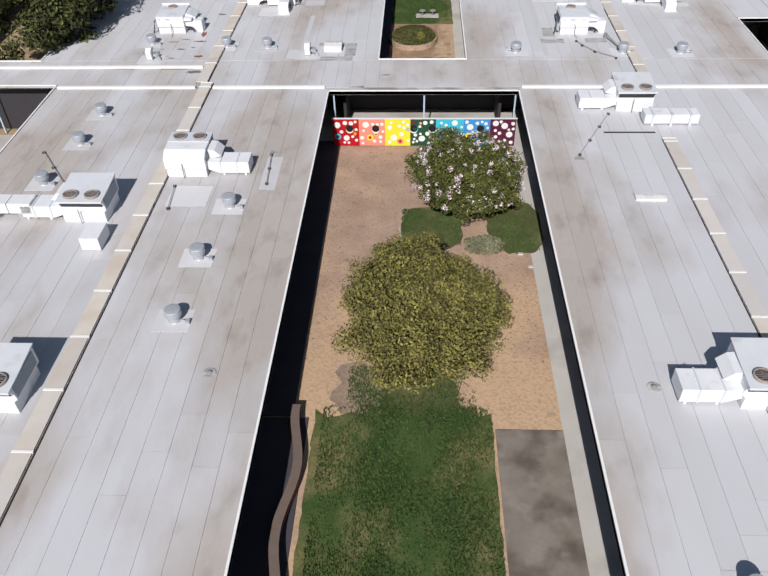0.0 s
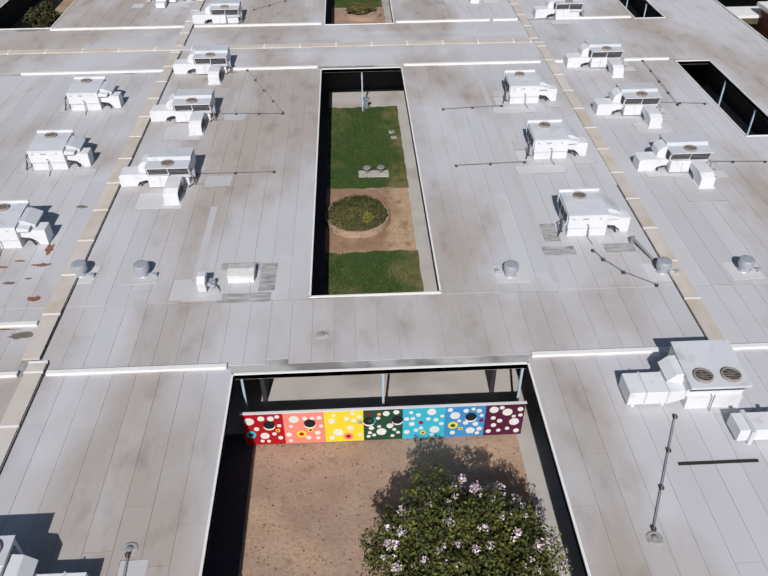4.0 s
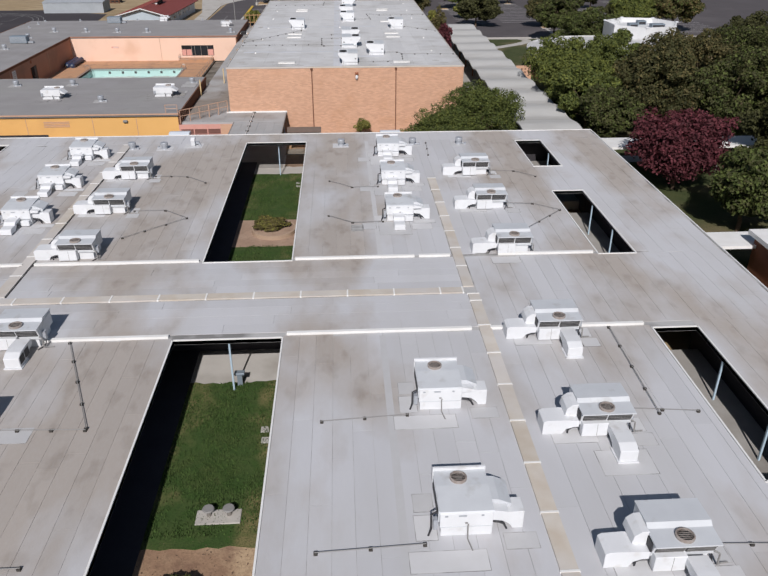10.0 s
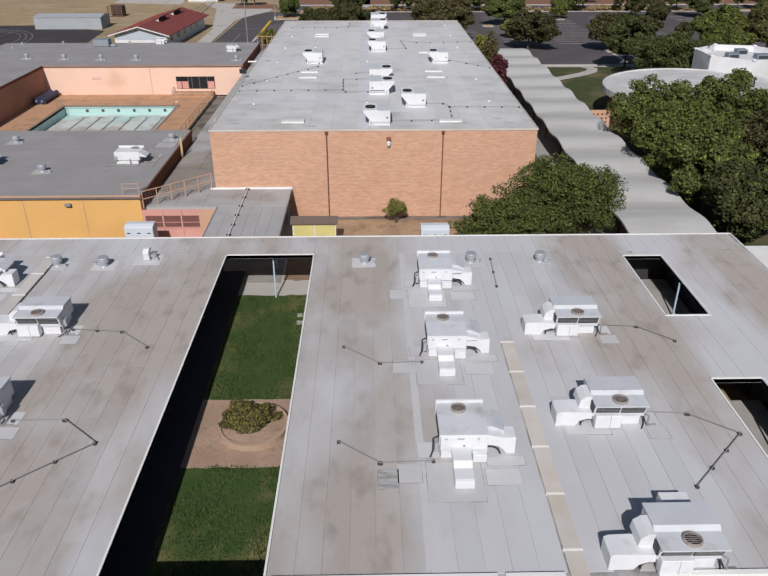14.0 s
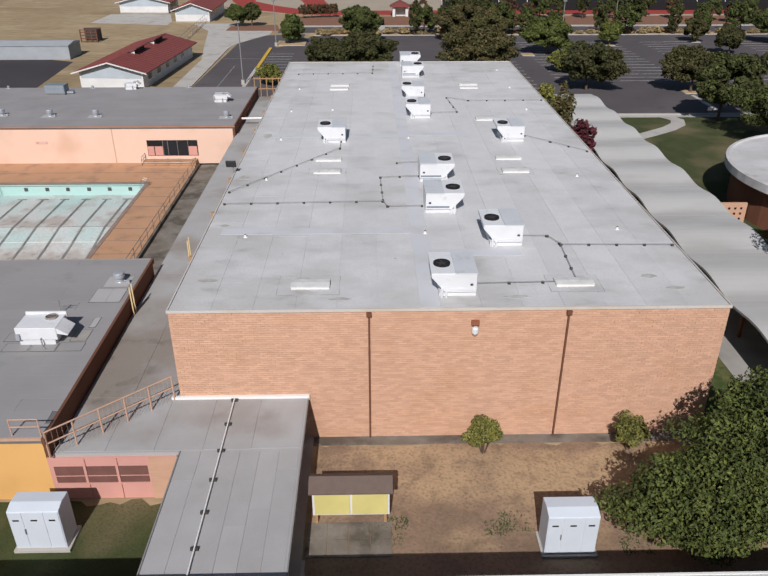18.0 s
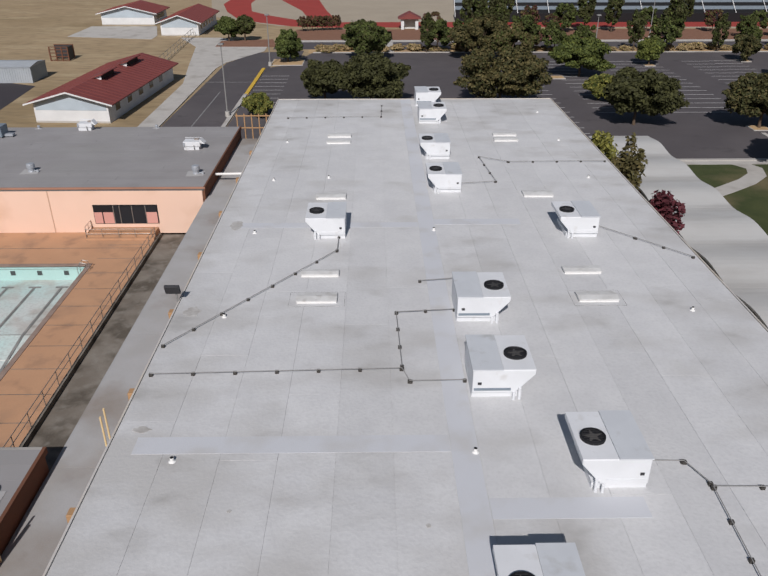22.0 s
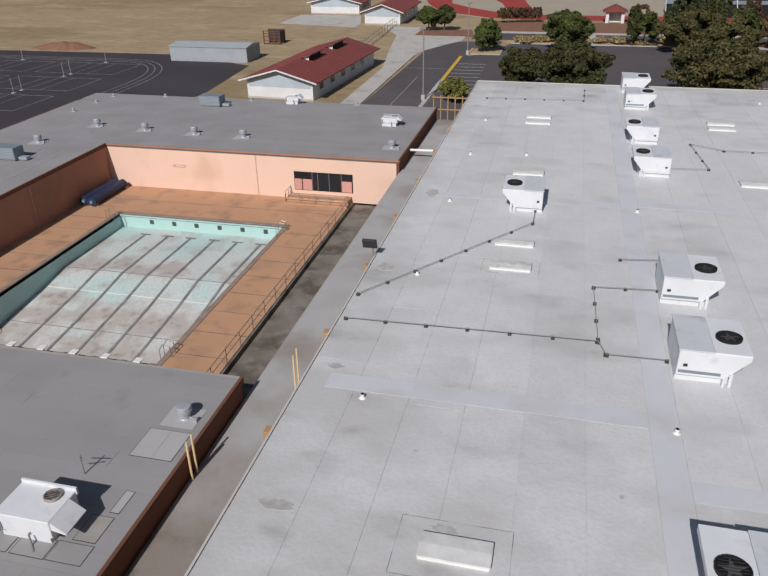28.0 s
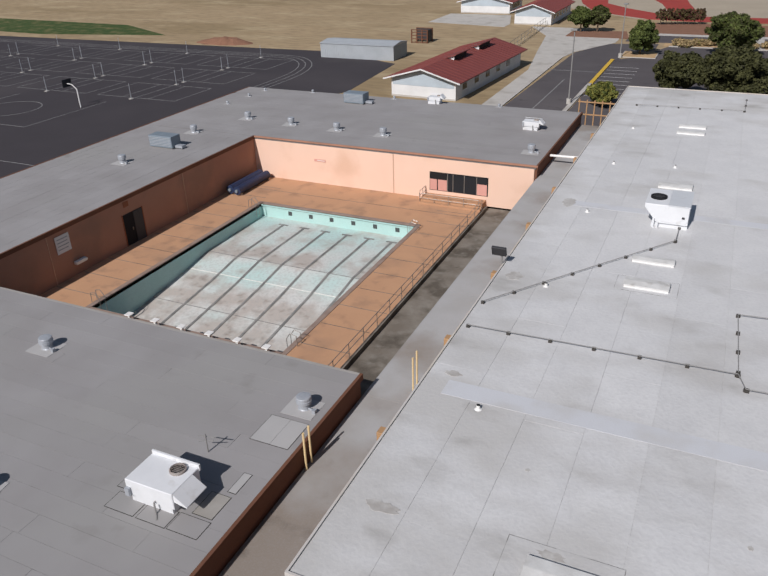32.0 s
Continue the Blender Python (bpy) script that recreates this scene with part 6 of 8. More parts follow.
# Dark strips out to the shadow's edge: overhang shade put into the ground colour.
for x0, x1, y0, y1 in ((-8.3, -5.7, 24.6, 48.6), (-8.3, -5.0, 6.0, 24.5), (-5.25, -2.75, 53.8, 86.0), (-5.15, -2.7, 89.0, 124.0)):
    bed("court_walk", x0, x1, y0, y1, "shade_strip", 0.09, "dark ground strip for the shade along the classroom doors", "pavement", 0.0, 3)
for x0, x1, y0, y1 in SIDE_COURTS[:4]:
    bed("court_walk", x0 - 1.4, x1 + 1.5, y0 - 1.9, y1 + 1.9, "walk", 0.85, "raised concrete floor of a narrow light court", "pavement", 0.0, 3, 0.85)


def planter(x, y, r, h, label):
    e = empty("planter", label, "planter", "round planters", (x, y, 0.04))
    bm = bmesh.new()
    n = 32
    for k in range(n):
        a, b = 2 * math.pi * k / n, 2 * math.pi * (k + 1) / n
        prism(bm, [(r * math.cos(a), r * math.sin(a)), (r * math.cos(b), r * math.sin(b)), ((r - 0.15) * math.cos(b), (r - 0.15) * math.sin(b)), ((r - 0.15) * math.cos(a), (r - 0.15) * math.sin(a))], 0.0, h)
    part("rim", bm, "rim", e, "curved tan concrete rim")
    bm = bmesh.new()
    turned(bm, [(r - 0.15, 0.0), (r - 0.15, h - 0.12), (r * 0.4, h - 0.08)], 28)
    part("soil", bm, "dirt", e, "brown soil")
    return e


planter(-0.75, 65.75, 2.05, 0.42, "round concrete planter filled with a clipped shrub")
mound("shrub", "rounded clipped shrub in a round planter", 1.93, 1.93, 0.84, "bronze", 24000, 0.05, 21, (-0.75, 65.75, 0.30), "green", 0.55)
shrub("shrub", "small yellow-green shrub at a planter's edge", 0.4, 0.4, 0.85, "gold", 700, 0.09, 22, (-0.15, 64.6, 0.40))
planter(0.6, 104.8, 1.9, 0.4, "round low planter with flowering weeds")
shrub("shrub", "loose flowering shrub in a round planter", 1.55, 1.5, 0.95, "bronze", 9000, 0.075, 23, (0.4, 104.9, 0.33), "gold", 0.3)
planter(-29.8, 97.5, 1.6, 0.6, "round planter in a shaded courtyard")
tree("small_tree", "small leafy tree in a round planter", "tree", 1.5, 1.5, 3.6, 0.8, "dark", 2600, 0.12, 24, (-29.6, 97.8, 0.45), 0.07)
bed("lawn", -33.5, -27.8, 91.8, 108.0, "lawn", 0.06, "green lawn in a side courtyard", "lawn", 0.1, 12)
bed("court_paving", -37.5, -24.9, 9.5, 49.5, "concrete", 0.01, "concrete floor of a side courtyard", "pavement")
bed("lawn", -33.8, -24.0, 119.0, 130.2, "straw", 0.04, "dry grass before the orange wing", "dry grass", 0.2, 13)


def stool_slab():
    e = empty("concrete_pad", "pale concrete pad on the lawn", "slab", at=(0.5, 71.4, 0.07))
    part("pad", one_box(-1.05, 1.05, -0.45, 0.45, 0.0, 0.08), "concrete", e, bevel=0.02)
    for k, x in enumerate((-0.45, 0.5)):
        s = empty("round_stool", "dark round stool on a concrete pad", "stool", "court stools", (0.5 + x, 71.5, 0.15))
        bm = bmesh.new()
        turned(bm, [(0.12, 0.0), (0.08, 0.35)], 12)
        part("pedestal", bm, "steel", s)
        bm = bmesh.new()
        turned(bm, [(0.25, 0.35), (0.29, 0.40), (0.25, 0.45)], 18)
        part("seat", bm, "pipe", s, "dark round seat")


grass("grass_blades", -2.7, 2.4, 54.0, 62.2, 0.06, 6000, 7)
grass("grass_blades", -2.7, 2.4, 70.2, 82.2, 0.06, 8000, 8)
grass("grass_blades", -2.6, 2.4, 92.0, 101.8, 0.06, 5000, 9)
grass("grass_blades", -2.6, 2.4, 107.4, 119.8, 0.06, 7000, 10)
stool_slab()
for i, (x, y) in enumerate(((1.9, 77.5), (2.0, 76.6), (1.9, 116.8), (1.95, 115.8))):
    solid("stepping_stone", one_box(x, x + 0.45, y, y + 0.5, 0.05, 0.10), "concrete", "square pale stepping stone in the lawn", "stepping stone", bevel=0.02, group="stepping stones")
e = empty("drinking_fountain", "blue-grey drinking fountain by a post", "fountain", at=(0.3, 82.1, 0.0))
part("pedestal", one_box(-0.15, 0.15, -0.15, 0.15, 0.0, 0.8), "cool_box", e)
part("bowl", one_box(-0.3, 0.3, -0.2, 0.2, 0.8, 0.95), "cool_box", e, bevel=0.03)

# ---------------------------------------------------------------- yard before the gym
bed("bare_soil", 0.4, 24.0, 122.4, 134.25, "yard", 0.03, "bare brown soil with dry grass before the brick wall", "soil", 0.2, 14)
for k, (x, y, r) in enumerate(((3.9, 127.9, 0.9), (10.2, 128.6, 0.8), (9.3, 128.2, 0.6), (4.6, 128.6, 0.5), (15.5, 127.0, 0.7))):
    grass("weed_patch", x - r, x + r, y - 0.8 * r, y + 0.8 * r, 0.03, int(260 * r), 90 + k, 0.07, "thin low patch of green weeds on bare soil")
bed("lawn", -24.0, -6.0, 122.5, 130.2, "dull_lawn", 0.03, "patchy lawn before the orange wing", "lawn", 0.3, 15)
bed("concrete_strip", 0.2, 24.0, 134.3, 135.0, "old_concrete", 0.04, "grey concrete strip at the foot of a wall", "pavement")
for x, y, s in ((9.35, 133.95, 31), (17.2, 134.1, 32)):
    shrub("clipped_bush", "round clipped bush on bare stems by the brick wall", 1.05, 0.9, 2.05, "olive", 5200, 0.06, s, (x, y - 0.4, 0.03), "green", 0.3, "clipped bushes", 0.7)
tree("tree", "low spreading green tree before the brick gymnasium", "tree", 4.6, 3.2, 4.7, 0.4, "green", 28000, 0.10, 33, (18.6, 127.4, 0.0), 0.18, "bright", 0.2, 40)
tree("tree", "taller leafy green tree at the corner of the brick gymnasium", "tree", 5.0, 3.9, 7.3, 0.5, "green", 38000, 0.10, 34, (23.1, 129.5, 0.0), 0.22, "bright", 0.2, 42)


def cabinet(x, y):
    e = empty("utility_cabinet", "white steel utility cabinet with two doors on a slab", "utility cabinet", "utility cabinets", (x, y, 0.03))
    part("slab", one_box(-0.12, 2.75, -0.15, 1.35, 0.0, 0.12), "concrete", e, "concrete base slab")
    bm = bmesh.new()
    profile_x(bm, [(0.0, 0.12), (0.0, 2.0), (0.5, 2.12), (1.2, 2.05), (1.2, 0.12)], 0.0, 2.6)
    b = part("body", bm, "cabinet", e, bevel=0.02)
    for k, (a, c) in enumerate(((0.05, 0.72), (0.78, 1.8), (1.86, 2.55))):
        d = part("door", one_box(a, c, -0.025, 0.0, 0.2, 1.95), "cabinet", b)
        part("vent", one_box((a + c) / 2 - 0.16, (a + c) / 2 + 0.16, -0.035, -0.025, 1.55, 1.62), "black", d, "dark vent slot")
    part("latch", one_box(0.70, 0.75, -0.06, -0.02, 0.9, 1.15), "steel", b, "steel latch")
    e.scale = (0.88, 1.0, 1.18)


cabinet(-12.75, 127.3)
cabinet(11.1, 126.5)


def notice_board(x, y):
    e = empty("notice_board", "yellow double notice board under a small shingled roof", "notice board", at=(x, y, 0.03))
    for k in (0.1, 3.35):
        part("post", one_box(k, k + 0.12, 0.25, 0.37, 0.0, 2.0), "timber", e)
    f = part("frame", one_box(0.0, 3.6, 0.2, 0.32, 0.6, 2.02), "white_wall", e)
    for a, b in ((0.1, 1.75), (1.85, 3.5)):
        part("panel", one_box(a, b, 0.15, 0.21, 0.68, 1.92), "board_yellow", f, "yellow board")
    bm = bmesh.new()
    profile_x(bm, [(0.02, 2.02), (0.02, 2.1), (0.75, 2.5), (1.25, 2.2), (1.25, 2.12), (0.75, 2.4)], -0.15, 3.75)
    part("roof", bm, "shingle", e, "brown shingled roof")


notice_board(0.6, 128.4)
pv = empty("paving", "grey concrete paving squares", "pavement", kind="structure")
for i in range(4):
    for j in range(2):
        piece("paving_slab", "old_concrete", pv, 0.3 + i * 1.0, 1.27 + i * 1.0, 126.6 + j * 1.05, 127.62 + j * 1.05, 0.02, 0.07)


def covered_walk(name, x0, x1, y0, y1, z, label):
    bm = one_box(x0, x1, y0, y1, z - 0.22, z - 0.02)
    r = solid(name, bm, "link_roof", label, "roof", "structure")
    return r


for n, (x0, x1, y0, y1) in enumerate(((-5.85, 0.0, 122.4, 130.7), (-11.9, 0.0, 130.7, 135.0), (-11.9, -6.82, 135.0, 204.0))):
    cw = covered_walk("roof_link_%d" % (n + 1), x0, x1, y0, y1, 2.8, "flat grey roof of a covered link walk")
    rolls(cw, x0 + 0.1, x1 - 0.1, y0 + 0.1, y1 - 0.05, 1.0 if n == 0 else 2.55, 12.0, 2.8, "link_roof", "y", lambda r: True, gap=0.014)
bm = bmesh.new()
box(bm, -7.2, 0.1, 134.83, 135.0, 2.7, 2.95)
solid("link_trim", bm, "white_metal", "white metal edge of the link roof", "roof trim", "structure")
for x in (-5.86, 0.0):
    solid("link_trim", one_box(x, x + 0.06, 122.4, 130.7 if x < -1 else 134.8, 2.55, 2.84), "pipe", "dark metal edge of the link roof", "roof trim", "structure")
conduit(((-3.85, 122.6), (-3.85, 134.7)), 2.8, 0.13, 0.034, "pale pipe run along the link roof", "white_metal", 0.17)
for x, y in ((-0.3, 124.5), (-0.3, 129.5), (-0.3, 134.0), (-5.4, 124.5), (-5.4, 129.5)):
    p = empty("roof_post", "slim steel post under the link roof", "post", "link posts", (x, y, 0))
    part("shaft", one_box(-0.05, 0.05, -0.05, 0.05, 0.0, 2.6), "post", p)
bed("link_floor", -6.5, 0.2, 122.0, 135.2, "walk", 0.055, "concrete floor of the covered link", "pavement")
bm = one_box(-12.2, -6.0, 130.6, 130.8, 0.0, 2.58)
solid("wall_link", bm, "pink", "pink panelled wall with a row of windows", "wall", "structure")
w = empty("window_1", "row of brownish sash windows in a pink frame", "window", kind="structure", at=(-12.05, 130.6, 1.0))
for k in range(3):
    for a, b in ((0.05, 0.42), (0.50, 1.05)):
        part("pane", one_box(0.08 + k * 1.55, 1.50 + k * 1.55, -0.03, 0.0, a, b), "tinted", w)
    part("mullion", one_box(1.50 + k * 1.55, 1.62 + k * 1.55, -0.06, 0.0, -0.95, 1.55), "pink", w)
part("sill", one_box(0.0, 4.7, -0.07, 0.0, -0.04, 0.03), "pink", w)
bm = one_box(-7.4, -5.9, 130.54, 130.6, 0.0, 2.58)
solid("wall_pier", bm, "brick_far", "buff brick pier", "wall", "structure")


def rail_fence(name, a, b, h, z, mat, label, rails=2, step=2.0, thick=0.04):
    e = empty(name, label, "railing", "railings")
    a, b = Vector((*a, z)), Vector((*b, z))
    n = max(1, int((b - a).length / step))
    for k in range(n + 1):
        p = a.lerp(b, k / n)
        bm = bmesh.new()
        tube(bm, p, p + Vector((0, 0, h)), thick, n=6)
        part("post", bm, mat, e)
    for j in range(rails):
        bm = bmesh.new()
        o = Vector((0, 0, h * (1 - j * 0.45) - 0.02))
        tube(bm, a + o, b + o, thick * 0.85, n=6)
        part("rail", bm, mat, e)
    return e


wire = empty("wire_mesh", "rusty wire mesh panel behind a roof rail", "fence")
for k in range(27):
    f = k / 26
    x, y = -11.85 + 4.8 * f, 130.45 + 4.4 * f
    bm = bmesh.new()
    tube(bm, (x, y, 2.8), (x, y, 4.25), 0.007, n=4)
    part("wire", bm, "rust_rail", wire)
rail_fence("roof_rail", (-11.9, 130.4), (-7.05, 134.85), 1.5, 2.8, "rust_rail", "rusty steel rail across the link roof", 2, 1.1, 0.05)
rail_fence("roof_rail", (-13.5, 130.6), (-12.15, 130.6), 0.95, 3.97, "rust_rail", "rusty steel rail at the roof corner", 2, 1.3, 0.04)

# ---------------------------------------------------------------- gym
rnd = random.Random(5)
bm = bmesh.new()
verts, faces = [], []
bh, bl = 0.13, 0.40
rows_n = int((gz - 0.15) / bh)
for j in range(rows_n):
    z = 0.02 + j * bh
    x = gx0 - (bl / 2 if j % 2 else 0)
    while x < gx1:
        a, b = max(x, gx0), min(x + bl - 0.012, gx1)
        if b - a > 0.05:
            d = 0.012 + rnd.random() * 0.016
            if j >= rows_n - 12 and -3.4 < a < 6.4:
                piece("brick", "brick", gym_wall, a, b, gy0 - d, gy0 + 0.01, z, z + bh - 0.012)
                x += bl
                continue
            k = len(verts)
            for q in ((a, gy0 - d, z), (b, gy0 - d, z), (b, gy0 - d, z + bh - 0.012), (a, gy0 - d, z + bh - 0.012), (a, gy0, z), (b, gy0, z), (b, gy0, z + bh - 0.012), (a, gy0, z + bh - 0.012)):
                verts.append(q)
            faces += [(k, k + 1, k + 2, k + 3), (k, k + 4, k + 5, k + 1), (k + 3, k + 2, k + 6, k + 7), (k, k + 3, k + 7, k + 4), (k + 1, k + 5, k + 6, k + 2)]
        x += bl
bm.free()
me = bpy.data.meshes.new("brickwork")
me.from_pydata(verts, [], faces)
me.materials.append(M["brick_far"])
ob = new("brickwork", me)
ob.parent = gym_wall
tagged(ob, kind="stuff")
rolls(gym_roof, gx0 + 0.03, 5.9, gy0 + 0.04, gy1 - 0.1, 2.1, 13.0, gz, "gym_roof", "y", lambda r: True, gap=0.008)
rolls(gym_roof, 6.95, gx1 - 0.03, gy0 + 0.04, gy1 - 0.1, 2.1, 13.0, gz, "gym_roof", "y", lambda r: True, gap=0.008)
solid("repair_strip", one_box(5.92, 6.93, gy0 + 0.15, gy1 - 0.1, gz - 0.02, gz + 0.004), "gym_stripe", "pale bluish repair strip along the gym roof", "roof patch", "structure")
for x0, x1, y0, y1 in ((-5.8, 5.9, 144.5, 145.45), (6.95, 12.2, 141.15, 142.1), (6.95, 12.4, 166.0, 166.9), (-5.2, 5.88, 165.6, 166.4)):
    solid("repair_strip", one_box(x0, x1, y0, y1, gz - 0.01, gz + 0.011), "gym_stripe", "pale bluish repair strip across the gym roof", "roof patch", "structure")
trim = empty("gym_edge", "thin buff metal edge of the gym roof", "roof trim", kind="structure")
for r in ((gx0 - 0.06, gx1 + 0.06, gy0 - 0.06, gy0 + 0.02), (gx0 - 0.06, gx1 + 0.06, gy1 - 0.02, gy1 + 0.06), (gx0 - 0.06, gx0 + 0.015, gy0 + 0.02, gy1 - 0.02), (gx1 - 0.015, gx1 + 0.06, gy0 + 0.02, gy1 - 0.02)):
    part("edge_strip", one_box(*r, gz - 0.11, gz + 0.05), "joint", trim)
for x in (3.31, 13.43):
    e = empty("downpipe", "rusty brown downpipe on the brick wall", "downpipe", "downpipes", (x, gy0 - 0.1, 0))
    part("pipe", one_box(-0.045, 0.045, -0.06, 0.04, 0.02, gz - 0.35), "brown_band", e)
    part("hopper", one_box(-0.13, 0.13, -0.12, 0.06, gz - 0.34, gz - 0.12), "brown_band", e, "small box hopper head")
e = empty("wall_lamp", "white dome security lamp on the brick wall", "lamp", at=(8.7, gy0 - 0.03, 6.9))
part("bracket", one_box(-0.2, 0.2, -0.25, 0.0, 0.35, 0.55), "rust_wall", e)
bm = bmesh.new()
turned(bm, [(0.06, -0.25), (0.17, -0.1), (0.17, 0.15), (0.08, 0.25)], 14, (0, -0.2, 0))
part("dome", bm, "unit", e, "white dome")


def gym_unit(label, flip):
    """A roof unit whose hood tapers down to one side."""
    s = -1 if flip else 1
    u = empty("gym_air_conditioner", label, "air conditioner", "gym air conditioners")
    part("curb", one_box(-0.85, 0.85, 0.0, 2.2, 0.0, 0.22), "unit", u, "white curb")
    bm = bmesh.new()
    profile_y(bm, [(s * 0.85, 0.22), (s * 0.85, 1.12), (s * -1.25, 1.12), (s * -1.25, 0.95), (s * -0.6, 0.22)], -0.1, 2.3)
    b = part("cabinet", bm, "unit", u, bevel=0.02)
    part("top_cover", one_box(min(-s * 0.15, s * 0.88), max(-s * 0.15, s * 0.88), -0.12, 2.33, 1.12, 1.17), "unit_top", b, "pale top cover, greyed for its weaker light")
    part("fan_deck", one_box(min(-s * 0.17, -s * 1.25), max(-s * 0.17, -s * 1.25), -0.08, 2.3, 1.12, 1.145), "unit", b)
    fan_parts(b, -s * 0.7, 0.95, 1.145, 0.40, "black")
    part("access_panel", one_box(min(s * 0.8, s * -0.45), max(s * 0.8, s * -0.45), -0.115, -0.1, 0.32, 0.42), "cool_box" if flip else "unit", b)
    part("badge", one_box(min(s * 0.55, s * 0.68), max(s * 0.55, s * 0.68), -0.115, -0.1, 0.55, 0.65), "coil", b, "small dark label plate")
    bm = bmesh.new()
    tube(bm, (-s * 0.75, -0.15, 0.0), (-s * 0.75, -0.15, 0.45), 0.06, n=8)
    tube(bm, (-s * 0.55, -0.2, 0.0), (-s * 0.55, -0.2, 0.3), 0.05, n=8)
    part("drain_pipe", bm, "unit", u, "short white drain pipes")
    return u


ga = gym_unit("white gym roof unit with tapered hood and black fan", False)
ga.matrix_basis = pose(7.92, 136.35, gz)
ga.scale = (1.12, 1.08, 1.18)
for x, y in ((11.48, 142.55), (0.43, 163.95), (15.68, 163.95), (8.28, 171.85), (8.2, 179.5)):
    copy_thing(ga, pose(x, y, gz))
gb = gym_unit("white gym roof unit with hood tapering to the sunny side", True)
gb.matrix_basis = pose(8.08, 147.85, gz)
gb.scale = (1.2, 1.1, 1.2)
for x, y in ((8.1, 153.95), (8.35, 190.2), (8.4, 196.9)):
    copy_thing(gb, pose(x, y, gz))
for x, y, d in ((0.22, 137.65, 0.9), (0.2, 156.25, 0.9), (0.18, 159.1, 0.65), (0.18, 171.0, 0.95), (0.15, 184.1, 0.7), (0.15, 186.0, 0.7), (14.45, 184.6, 0.7), (14.6, 186.2, 0.7), (14.5, 156.2, 0.9), (14.5, 159.3, 0.7), (14.5, 171.3, 1.0), (14.3, 137.65, 0.8)):
    roof_hatch(x, y, 2.0, d, 0.2, "low white roof skylight", gz)
for line in (((-6.45, 149.5), (4.3, 149.8), (4.58, 148.85), (6.95, 148.9)), ((4.3, 149.95), (4.18, 154.7), (7.1, 154.95)), ((5.5, 158.05), (7.6, 158.35)), ((-6.5, 151.75), (0.97, 162.0), (1.0, 164.0)),
             ((8.95, 137.55), (14.5, 137.7), (14.72, 142.45), (21.4, 142.3)), ((12.45, 143.8), (14.2, 143.75), (14.7, 142.6)), ((17.0, 165.5), (18.85, 163.55), (21.3, 160.8)), ((11.5, 179.7), (12.0, 173.8), (9.25, 173.4)), ((11.5, 179.7), (13.65, 178.4), (21.3, 178.5)),
             ((-5.0, 192.05), (3.85, 192.4)), ((3.85, 192.4), (3.95, 196.8))):
    conduit(line, gz, 0.13, 0.02)
for x, y in ((-4.2, 144.1), (6.8, 144.45), (18.85, 144.85), (18.9, 154.85), (-4.2, 154.5), (-4.2, 164.8), (6.82, 165.1), (-4.2, 174.5), (19.0, 174.8), (-0.2, 175.0), (-4.2, 184.2), (19.0, 184.5), (19.1, 194.1)):
    e = empty("vent_pipe", "short white plumbing vent pipe on the gym roof", "vent pipe", "plumbing vents", (x, y, gz))
    bm = bmesh.new()
    turned(bm, [(0.14, 0.0), (0.075, 0.05), (0.07, 0.18)], 12)
    part("stack", bm, "white_metal", e)
    part("vent_mouth", _disc(0.066, 0.182, 0.186), "black", e, "dark vent mouth")
for x0, x1, y0, y1 in ((-1.5, 1.75, 136.6, 138.75), (12.9, 15.7, 136.7, 138.6), (-1.2, 1.6, 155.5, 157.0), (13.2, 15.8, 155.4, 157.0)):
    solid("patch_edge", one_box(x0 - 0.02, x1 + 0.02, y0 - 0.02, y1 + 0.02, gz - 0.012, gz + 0.0085), "seal", "dark sealed edge of a roofing patch", "roof patch", "structure")
    solid("roof_patch", one_box(x0, x1, y0, y1, gz - 0.01, gz + 0.012), "gym_roof", "pale roofing patch round a skylight", "roof patch", "structure")
rnd = random.Random(31)
for x, y, a, b in ((-0.2, 138.45, 0.55, 0.2), (-5.8, 145.9, 0.45, 0.22), (-5.4, 138.3, 0.7, 0.3), (1.8, 136.1, 0.8, 0.22), (14.8, 138.4, 0.4, 0.15), (18.6, 138.4, 0.6, 0.3), (19.6, 137.0, 0.7, 0.22), (11.0, 136.2, 0.9, 0.2), (-1.72, 141.63, 0.09, 0.09), (4.84, 140.9, 0.11, 0.11), (-5.9, 155.0, 0.5, 0.6), (-5.5, 166.0, 0.5, 0.9)):
    bm = bmesh.new()
    prism(bm, [(x + a * rnd.uniform(0.55, 1.0) * math.cos(6.283 * k / 20), y + b * rnd.uniform(0.55, 1.0) * math.sin(6.283 * k / 20)) for k in range(20)], gz, gz + 0.0145)
    solid("silt_stain", bm, "silt", "dull grey-brown silt stain left by standing water", "stain", "structure")
for y in (141.95, 148.8, 155.6, 162.45, 169.0, 175.8, 182.6):
    solid("wall_bracket", one_box(gx0 - 0.45, gx0 + 0.03, y - 0.2, y + 0.2, gz - 1.5, gz - 0.25), "timber", "tan timber box fixed to the gym wall", "bracket", group="wall boxes", bevel=0.02)
e = empty("flood_lamp", "dark floodlight on the gym roof edge", "lamp", at=(gx0 - 0.1, 156.1, gz))
bm = bmesh.new()
tube(bm, (0, 0, 0), (0, 0, 0.6), 0.05, n=8)
part("arm", bm, "pipe", e)
bm = bmesh.new()
profile_x(bm, [(-0.12, 0.5), (-0.3, 1.0), (-0.15, 1.05), (0.03, 0.55)], -0.5, 0.25)
part("lamp_head", bm, "coil", e, "dark lamp housing", bevel=0.02)


